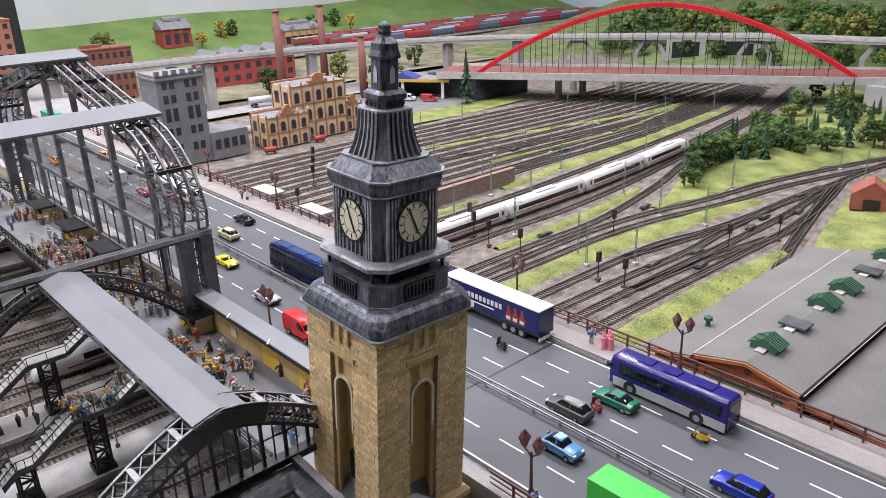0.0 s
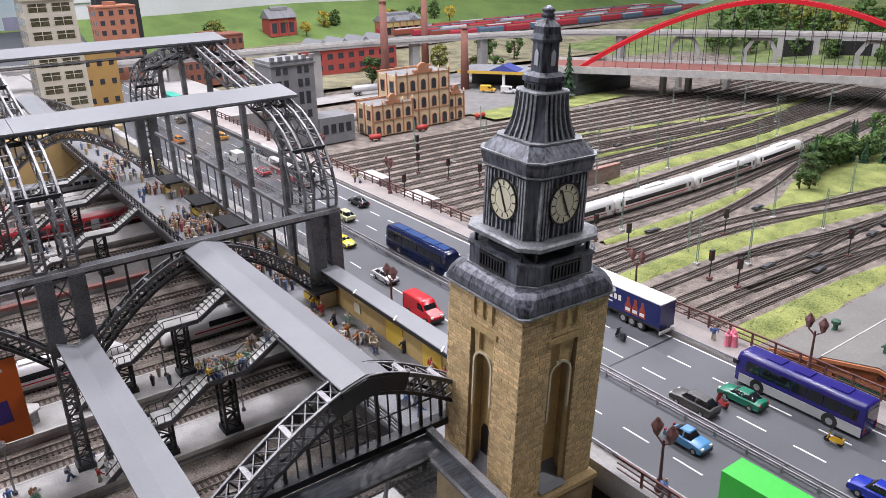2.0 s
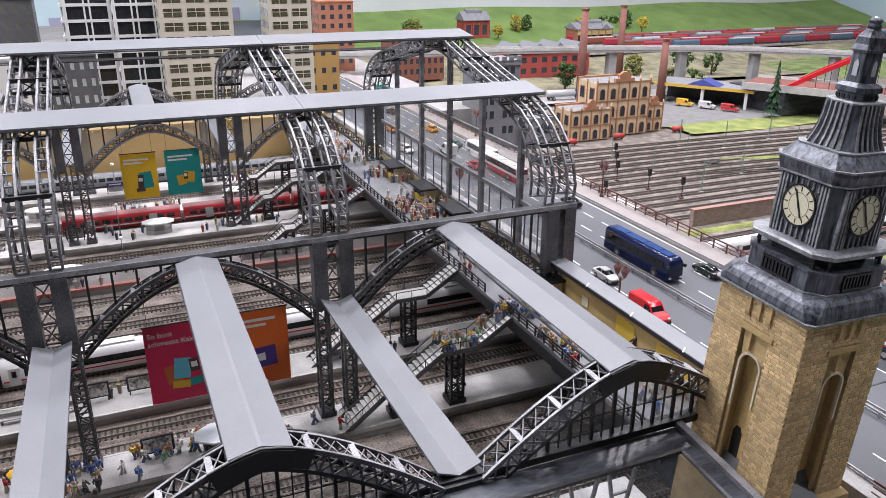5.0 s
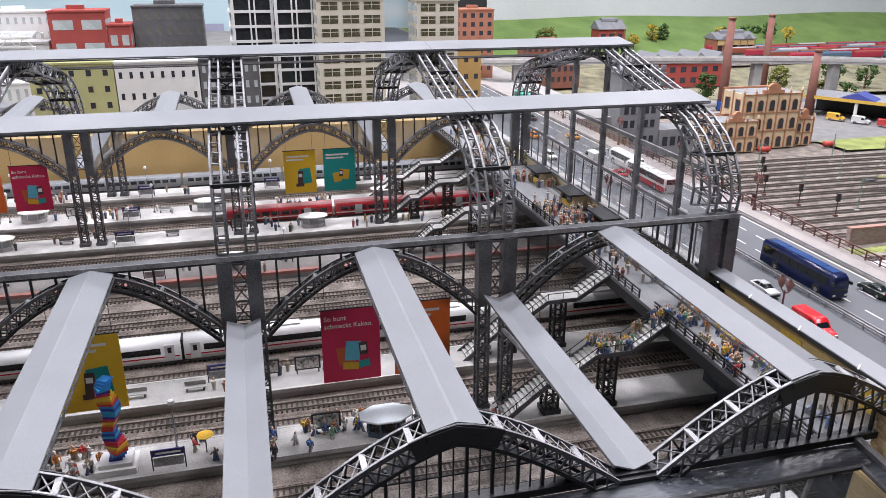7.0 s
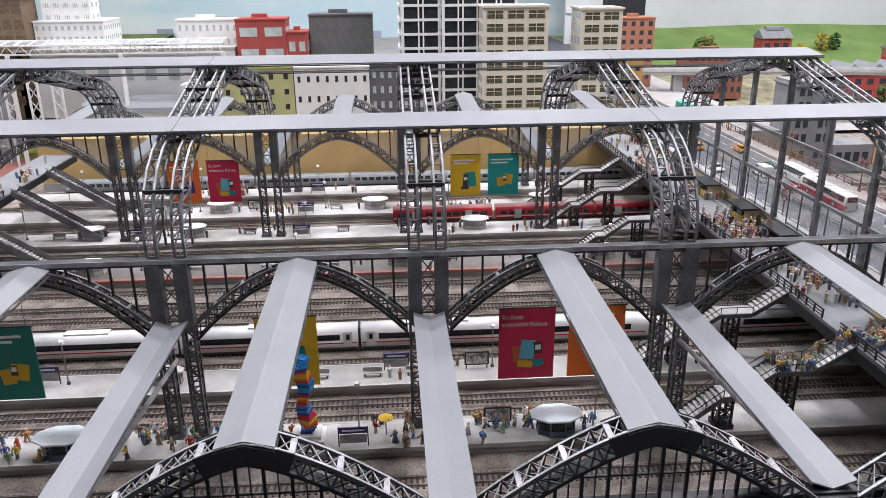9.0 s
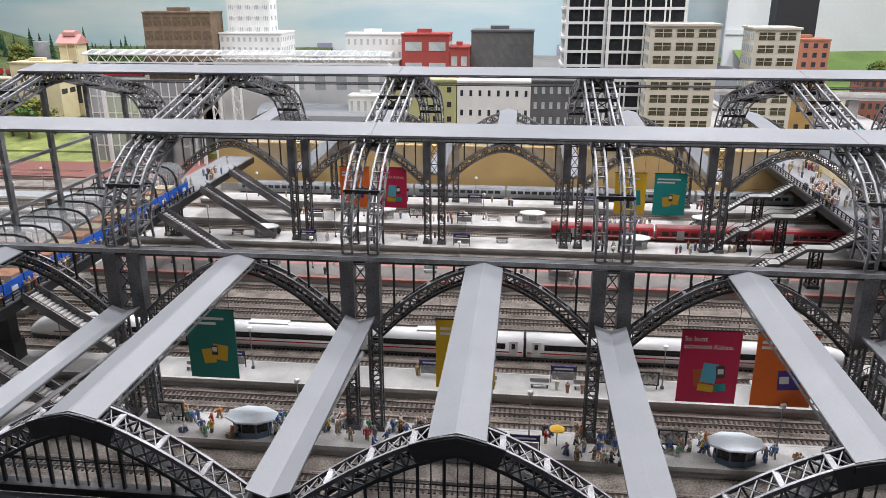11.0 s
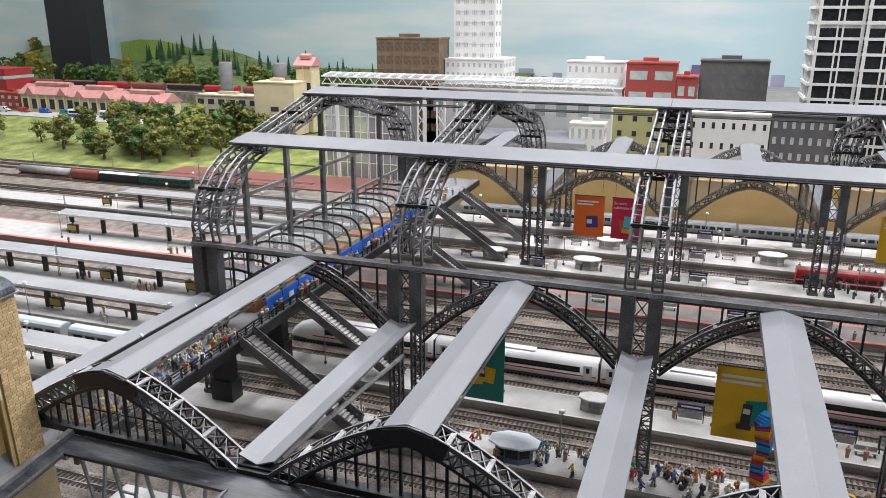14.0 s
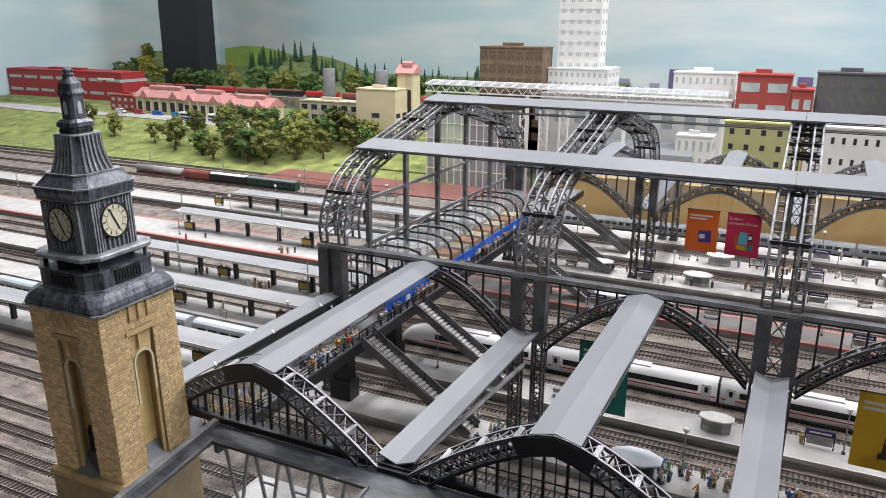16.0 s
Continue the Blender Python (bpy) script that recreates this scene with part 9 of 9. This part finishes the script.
part("roof_cowl", M().lathe([(0.32, 0), (0.24, 0.15), (0.2, 0.5), (0.42, 0.66), (0.42, 0.95), (0.15, 1.05)], 8, (-26.9, 59.8, 7.6)), GREENV, sh, "green ventilator cowl")
low = thing("low_shed", "lower grey roofed shed beside the market shed", "shed", "", at(0, 0, 0))
part("roof", M().loft([[(-15.3, y, 7.1), (-3, y, 5.7), (-3, y, 5.88), (-15.3, y, 7.28)] for y in (54.0, 86)]), FELT, low)
part("wall", M().box(-15.2, -3.3, 54.4, 85.6, 0, 5.6), B_SHED, low)
part("wall_plate", M().beam((-15.2, 54.0, 7.0), (-3, 54.0, 5.62), 0.2, 0.25), B_SHED, low)
rh = thing("ruined_shed", "red brick tunnel house on the mound", "house", "", at(-36.2, 127.0, 0.6, 20))
part("wall", M().ext([(-3, 0), (3, 0), (3, 2.5), (0, 4.6), (-3, 2.5)], "y", -2.5, 2.5), mat("red_ruin_brick", (0.32, 0.10, 0.07), 0.9, 0, 0.25, 40), rh)
part("door", M().box(-1.2, 1.2, -2.6, -2.45, 0, 1.8), BLACK, rh)

# ---- brewery, grey tower, works ----
TRIMB = mat("red_brown_brick_trim", (0.40, 0.19, 0.105), 0.85, 0, 0.2, 40)
CREAMB = mat("cream_brick", (0.60, 0.47, 0.30), 0.85, 0, 0.15, 40)


ROOF_G = mat("slate_grey_roof", (0.20, 0.205, 0.22), 0.7, 0, 0.25, 40, 400, 0.3)


def brewery_block(root, x, y0, y1, h, cols, rows, depth, gable):
    w = y1 - y0
    b = part("block", M().box(x - depth, x, y0, y1, 0, h), CREAMB, root, "cream brick block")
    for i in range(cols + 1):
        y = y0 + w * i / cols
        part("pilaster", M().box(x - 0.1, x + 0.2, y - 0.13, y + 0.13, 0, h + 0.5), TRIMB, b)
        part("pinnacle", M().lathe([(0.3, 0), (0.22, 0.5), (0.05, 0.9)], 6, (x, y, h + 0.5)), CREAMB, b)
    for r in range(rows):
        for c in range(cols):
            yc, zc = y0 + w * (c + 0.5) / cols, h * (r + 0.35) / rows
            ww, hh = w / cols * 0.2, h / rows * 0.26
            arch = [(yc - ww, zc - hh), (yc + ww, zc - hh), (yc + ww, zc + hh * 0.6)] + [(yc + ww * math.cos(a), zc + hh * 0.6 + ww * math.sin(a)) for a in (math.pi * k / 5 for k in range(1, 5))] + [(yc - ww, zc + hh * 0.6)]
            big = [(yc + (p[0] - yc) * 1.2, zc + (p[1] - zc) * 1.1) for p in arch]
            part("window_surround", M().ext(big, "x", x - 0.05, x + 0.1), TRIMB, b)
            part("window", M().ext(arch, "x", x, x + 0.14), PANE_D, b)
        part("string_course", M().box(x - 0.1, x + 0.18, y0, y1, h * (r + 0.98) / rows - 0.07, h * (r + 0.98) / rows + 0.07), TRIMB, b)
    nf = max(2, int(depth / (w / cols)))
    for i in range(nf + 1):
        xx = x - depth * i / nf
        part("pilaster", M().box(xx - 0.13, xx + 0.13, y0 - 0.2, y0 + 0.1, 0, h + 0.4), TRIMB, b)
    for r in range(rows):
        for c in range(nf):
            xc, zc, ww, hh = x - depth * (c + 0.5) / nf, h * (r + 0.35) / rows, depth / nf * 0.2, h / rows * 0.3
            part("window_surround", M().box(xc - ww * 1.2, xc + ww * 1.2, y0 - 0.1, y0 + 0.05, zc - hh * 1.05, zc + hh * 1.15), TRIMB, b)
            part("window", M().box(xc - ww, xc + ww, y0 - 0.14, y0, zc - hh, zc + hh), PANE_D, b)
    part("parapet", M().box(x - depth - 0.2, x - depth + 0.3, y0 - 0.2, y1 + 0.2, h - 0.2, h + 0.5), TRIMB, b)
    part("flat_roof", M().box(x - depth + 0.35, x - 0.25, y0 + 0.3, y1 - 0.3, h, h + 0.06), ROOF_G, b, "grey felt roof")
    if gable:
        c = (y0 + y1) / 2
        part("stepped_gable", M().ext([(c - gable, h), (c + gable, h), (c + gable, h + 0.8), (c + gable * 0.6, h + 0.8), (c + gable * 0.6, h + 1.6), (c + gable * 0.2, h + 2.3), (c - gable * 0.2, h + 2.3), (c - gable * 0.6, h + 1.6), (c - gable * 0.6, h + 0.8), (c - gable, h + 0.8)], "x", x - 0.6, x + 0.25), TRIMB, b)
    return b


br = thing("brewery", "cream and red brick brewery with stepped gables", "building", "", at(0, 0, 0.3))
brewery_block(br, -147.6, 90.5, 105.4, 12.6, 5, 3, 8, 2.6)
brewery_block(br, -145.6, 82.6, 93.4, 7.0, 4, 2, 7, 1.8)
brewery_block(br, -148.6, 105.5, 110.6, 6.2, 2, 2, 6, 1.4)
GREYS = mat("grey_rendered_stone", (0.20, 0.205, 0.215), 0.85, 0, 0.2, 30)
gtw = thing("grey_tower_house", "grey rendered industrial tower with battlements", "building", "", at(0, 0, 0.3))
part("tower_wall", M().box(-156, -147.5, 60.2, 70.0, 0, 18.8), GREYS, gtw)
for i in range(6):
    part("battlement", M().box(-147.9, -147.2, 60.2 + i * 1.8, 61.1 + i * 1.8, 18.8, 19.7), GREYS, gtw)
part("cornice", M().box(-156.2, -147.2, 59.9, 70.3, 17.8, 18.2), GREYS, gtw)
for r, (z, h) in enumerate(((3, 1.6), (6.5, 1.6), (9.5, 2.6), (13.2, 1.6), (16, 1.4))):
    for y in (61.8, 63.4, 66.6, 68.2):
        part("window", M().box(-147.5, -147.42, y - 0.5, y + 0.5, z, z + h), PANE_D, gtw)
part("annex", M().box(-154, -147.0, 70, 78.6, 0, 5.8), GREYS, gtw)
for y in (71.4, 73.3, 75.2, 77.1):
    part("annex_window", M().box(-147.0, -146.9, y - 0.6, y + 0.6, 2.2, 4.2), PANE_D, gtw)
CHIM = mat("brown_chimney_brick", (0.20, 0.085, 0.065), 0.85, 0, 0.2, 40)
for x, y, h in ((-190, 113.8, 26.0), (-215, 145, 24.8), (-180, 135, 17.9)):
    ch = thing("chimney", "tall round brown brick chimney", "chimney", "works chimneys", at(x, y, 0))
    part("shaft", M().lathe([(1.35, 0), (0.95, h), ], 14), CHIM, ch, smooth=True)
    part("rim", M().lathe([(1.15, h - 0.1), (1.2, h + 0.3), (0.9, h + 0.4)], 14), CHIM, ch)
house_block(-230, 111, 143, 8.8, 12, B_RED, "red brick works hall with sawtooth roof", 2, 8, (0.5, 0.5), z0=1, group="works")
for i in range(4):
    solid("sawtooth_roof", M().ext([(111 + i * 8, 9.1), (118.9 + i * 8, 9.1), (114.6 + i * 8, 12.4)], "x", -242, -229.5), SHEET, "grey sawtooth roof of the works hall", "roof", "works roofs")
gable_house(-310, 131.6, 143.4, 6, 7.4, 8, B_RED, ROOF_G, "small red house with a grey slate roof", 3, 3.6, "works")
sig = gable_house(-290, 176, 194, 3.5, 6.6, 9, B_ORANGE, ROOF_G, "brick signal house with a grey slate roof", 5, 2.6, "works")
part("upper_storey", M().box(0.05, 0.5, -8.6, 8.6, 4.2, 6.4), mat("ochre_boarding", (0.46, 0.35, 0.15), 0.8, 0, 0.15, 20), sig, "ochre boarded upper storey")

# ---- elevated railway: grey viaduct ----
VIA = [(-232, -20, 14.2), (-212, 40, 14.2), (-204, 71, 14.4), (-202, 90, 14.4), (-199, 113, 14.2), (-194, 138, 14.0), (-187.5, 159, 13.8), (-174, 178.5, 13.7), (-154, 196, 13.7), (-112, 223, 13.7), (-74, 233, 13.7), (0, 246, 13.8)]
vd = thing("viaduct", "pale grey concrete railway viaduct on slim piers", "viaduct")
vp = spline([Vector(p) for p in VIA], 6)
for o, w, h, dz, mt, nm in ((0, 4.6, 0.9, -0.5, CONCRETE_D, "deck"), (2.3, 0.3, 0.9, 0.2, CONCRETE, "parapet"), (-2.3, 0.3, 0.9, 0.2, CONCRETE, "parapet")):
    m = M()
    q = []
    for i, p in enumerate(vp):
        d = (vp[min(i + 1, len(vp) - 1)] - vp[max(i - 1, 0)]).normalized()
        q.append(p + Vector((d.y, -d.x, 0)) * o + Vector((0, 0, dz)))
    m.path(q, w, h)
    part(nm, m, mt, vd)
for i, (x, y) in enumerate(((-202.4, 87.5), (-201, 97), (-196, 128), (-190.5, 150), (-181, 170), (-166, 186.5), (-207, 58), (-216, 28))):
    part("pier", M().box(x - 1.1, x + 1.1, y - 1.3, y + 1.3, 0, 13.0), CONCRETE_D, vd)

# ---- red arch bridge ----
REDP = paint("signal_red_steel", (0.55, 0.015, 0.025), 0.35)
P0, P1 = Vector((-155.0, 159.6, 7.2)), Vector((-72.7, 210.4, 7.2))
rbz = thing("arch_bridge", "red steel arch bridge with thin dark hangers", "bridge")
dv = (P1 - P0)
nrm = Vector((dv.y, -dv.x, 0)).normalized()
part("deck", M().beam(P0 - dv * 0.12, P1 + dv * 0.25, 17.0, 0.8), CONCRETE, rbz, "pale concrete deck")
for s in (-1, 1):
    part("edge_beam", M().beam(P0 - dv * 0.12 + nrm * s * 8.6 + Vector((0, 0, 0.2)), P1 + dv * 0.25 + nrm * s * 8.6 + Vector((0, 0, 0.0)), 0.4, 1.9), CONCRETE, rbz)
    pts = [P0 + dv * t + nrm * s * 8.2 * (1 - 0.86 * math.sin(math.pi * t)) + Vector((0, 0, 0.6 + 17.5 * (1 - abs(2 * t - 1) ** 1.8))) for t in (i / 30 for i in range(31))]
    part("arch_rib", M().path(pts, 1.0, 1.1), REDP, rbz, "glossy red arch rib")
    for i in range(2, 29):
        q = P0 + dv * (i / 30) + nrm * s * 6.0
        part("hanger", M().beam(pts[i], q, 0.14), STEEL_D, rbz)
for t in (0.34, 0.39, 0.44, 0.49, 0.54, 0.59, 0.64):
    z = Vector((0, 0, 0.6 + 17.5 * (1 - abs(2 * t - 1) ** 1.8)))
    w = 8.2 * (1 - 0.86 * math.sin(math.pi * t))
    part("cross_tie", M().beam(P0 + dv * t + z - nrm * w, P0 + dv * t + z + nrm * w, 0.5), WHITE, rbz)
RUSTD = mat("red_brown_deck_ballast", (0.20, 0.075, 0.06), 0.9, 0, 0.3, 40)
part("track_bed", M().beam(P0 - dv * 0.12 + Vector((0, 0, 0.5)), P1 + dv * 0.25 + Vector((0, 0, 0.5)), 14.0, 0.2), RUSTD, rbz)
part("abutment", M().box(-171, -150.5, 152, 174, 0, 6.3), SHEET_D, rbz, "dark abutment")
part("abutment", M().box(-66, -52, 203, 224, 0, 6.3), CONCRETE_D, rbz)
for x, y in ((-137, 172), (-133, 178), (-141, 184), (-129, 190)):
    part("pier", M().box(x - 0.7, x + 0.7, y - 0.7, y + 0.7, 0, 7.0), CONCRETE, rbz)
for i, (x, y) in enumerate(((-151, 198.4), (-132.5, 210.4), (-106, 225), (-74, 233))):
    pf = thing("portal_frame", "grey six-sided concrete portal frame", "portal", "portal frames", at(x, y, 0, 31))
    part("frame", M().path([(-4.1, 0, 2.9), (-4.3, 0, 8.6), (-2.1, 0, 12.2), (2.1, 0, 12.2), (4.3, 0, 8.6), (4.1, 0, 2.9)], 1.2, 1.2, (0, 1, 0)), CONCRETE_D, pf)
    part("frame_foot", M().box(-4.8, 4.8, -1, 1, 0, 3), CONCRETE_D, pf)

# ---- far hillsides, works road, freight yard ----
LAWN = mat("fresh_green_lawn", (0.105, 0.185, 0.045), 0.95, 0, 0.15, 5, 200, 0.5, tint=(0.16, 0.245, 0.065))
setting("works_meadow", M().sheet([[(x, y, 0.4 + 0.3 * math.sin(x * 0.2 + y * 0.1)) for x in (-140.5, -145, -150.5)] for y in range(114, 165, 6)]), GRASS, "strip of yellow green grass beside the yard", "meadow", True)
setting("works_yard", M().sheet([[(x, y, 0.45) for x in (-150.4, -178, -206)] for y in (111, 140, 168)]), mat("grey_yard_paving", (0.17, 0.168, 0.165), 0.8, 0, 0.25, 30, 400, 0.3), "grey paved works yard", "yard")
setting("works_road", M().sheet([[(-196, y, 0.9), (-186, y, 0.9)] for y in (62, 90, 120, 160)]), STREET, "pale works road", "road")
setting("far_ground", M().sheet([[(x, y, 1.0 + 2.7 * min(1, max(0, (-236 - x) / 18)) + 0.4 * math.sin(y * 0.07 + x * 0.05)) for x in range(-206, -312, -8)] for y in range(62, 400, 10)]), SCRUB, "brown ground with freight tracks behind the works", "ground", True)
setting("far_lawn", M().sheet([[(x, y, 3.4 + 12.2 * max(0, (-302 - x) / 48) + 0.6 * math.sin(y * 0.05)) for x in (-302, -312, -322, -332, -342, -350.5)] for y in range(62, 400, 10)]), LAWN, "green lawn before the hall wall", "meadow", True)
setting("far_track_bed", M().sheet([[(x, y, 4.15) for x in (-254, -262, -300)] for y in (150, 280, 399)]), BALLAST, "dark bed of the far freight tracks", "ground")
setting("right_hill", M().sheet([[(x, y, 0.5 + 15 * min(1, max(0, (y - 245) / 110)) + 1.5 * math.sin(x * 0.08) - 0.3 * max(0, 225 - y)) for x in range(-236, 60, 10)] for y in range(215, 400, 8)]), GRASS_D, "wooded hillside behind the bridges", "hill", True)
for x, y, z, a in ((-143, 249, 1.0, 31), (-127.5, 257.5, 1.2, 31)):
    tn = thing("tunnel_portal", "dark tunnel mouth in a concrete wall", "tunnel portal", "tunnel mouths", at(x, y, z, a))
    part("wall", M().box(-6.6, 6.6, 0, 3, 0, 8.6), CONCRETE_D, tn)
    part("mouth", M().box(-4.6, 4.6, -0.1, 0, 0, 6.6), BLACK, tn)
    part("coping", M().box(-6.9, 6.9, -0.3, 3, 8.6, 9.2), CONCRETE, tn)
FRE = [paint("wagon_crimson", (0.36, 0.03, 0.05), 0.6), paint("wagon_slate", (0.09, 0.14, 0.2), 0.6), paint("wagon_rust", (0.25, 0.07, 0.04), 0.6), paint("wagon_grey", (0.4, 0.4, 0.4), 0.6)]
for r in range(5):
    for i in range(12):
        y = 190 + i * 15
        if y > 392:
            break
        fc = plain_car(0, 0, 13.6, FRE[(i * 3 + r * 2 + i // 3) % 4] if r > 0 else FRE[(0, 1)[i % 2]], FRE[(i + r) % 4], "closed goods wagon in the far freight yard", "far freight yard", 3.2, 0, name="goods_wagon")
        fc.matrix_basis = at(-262 - r * 8, y - 4 * r, 4.1, 0)
for i in range(14):
    tree(rt.uniform(-330, -306), rt.uniform(70, 260), 6.0, rt.uniform(0.9, 1.5), rt.choice((0, 1, 2)), "on the green hillside")
for x, y, s, k in ((-205, 118, 1.5, 1), (-214, 150, 1.4, 0), (-196, 152, 1.2, 0), (-186, 152, 1.2, 1), (-158, 158, 0.8, 0), (-220, 176, 1.5, 1), (-212, 182, 1.4, 1)):
    tree(x, y, 0.5, s, k, "by the works")
fir(-150, 148, 0.4, 1.6)
for x, y, a in ((-143.4, 81.6, 70), (-144.2, 95.0, 84), (-145.5, 113.2, 86)):
    rk = thing("red_tank", "faded red steel tank lying beside the brewery", "tank", "brewery tanks", at(x, y, 0.3, a))
    part("shell", M().tube((-1.3, 0, 0.75), (1.3, 0, 0.75), 0.6, 14), paint("faded_tank_red", (0.42, 0.05, 0.04), 0.5), rk, smooth=True)
    for e in (-0.8, 0.8):
        part("cradle", M().box(e - 0.15, e + 0.15, -0.5, 0.5, 0, 0.35), STEEL_D, rk)
# tank lorries and cars by the works
for x, y, a in ((-190, 108, 80), (-158, 82.5, 60)):
    tl = thing("tank_lorry", "silver tank lorry by the works", "truck", "tank lorries", at(x, y, 1.0, a))
    part("tank", M().tube((-5, 0, 1.9), (3.5, 0, 1.9), 1.0, 12), SILVER, tl, smooth=True)
    part("cab", M().box(4, 5.8, -0.95, 0.95, 0.4, 2.6), paint("lorry_blue", (0.02, 0.08, 0.3)), tl)
    for xx in (-4, -3, 4.8):
        for s in (-1, 1):
            wheel(tl, xx, s * 0.8, 0.45, 0.35)
ps = thing("filling_station", "filling station with a blue gable and yellow edge", "filling station", "", at(-172, 144.5, 0.5, 33))
part("roof", M().box(-14, 14, -4, 9, 5.0, 5.5), ROOF_G, ps, "wide flat grey roof")
part("edge_strip", M().box(-14.1, 14.1, -4.2, -4.0, 4.7, 5.55), paint("station_yellow_edge", (0.58, 0.38, 0.07)), ps, "yellow roof edge")
part("blue_gable", M().ext([(-4.5, 5.5), (4.5, 5.5), (0, 7.3)], "y", -4.15, 2), paint("gable_blue", (0.06, 0.08, 0.3)), ps)
part("wall", M().box(-13, 13, 6, 7.6, 0, 5.0), STEEL_D, ps)
for x in (-12, 0, 12):
    part("pillar", M().box(x - 0.4, x + 0.4, -3.6, -3.0, 0, 5.0), WHITE, ps)
for i, c in enumerate(((0.7, 0.4, 0.05), (0.6, 0.6, 0.6), (0.5, 0.05, 0.05))):
    van(at(-171 + i * 5.5, 136.5 + i * 3.2, 0.6, 33), paint("works_van_" + "abc"[i], c), "parked delivery van by the filling station")
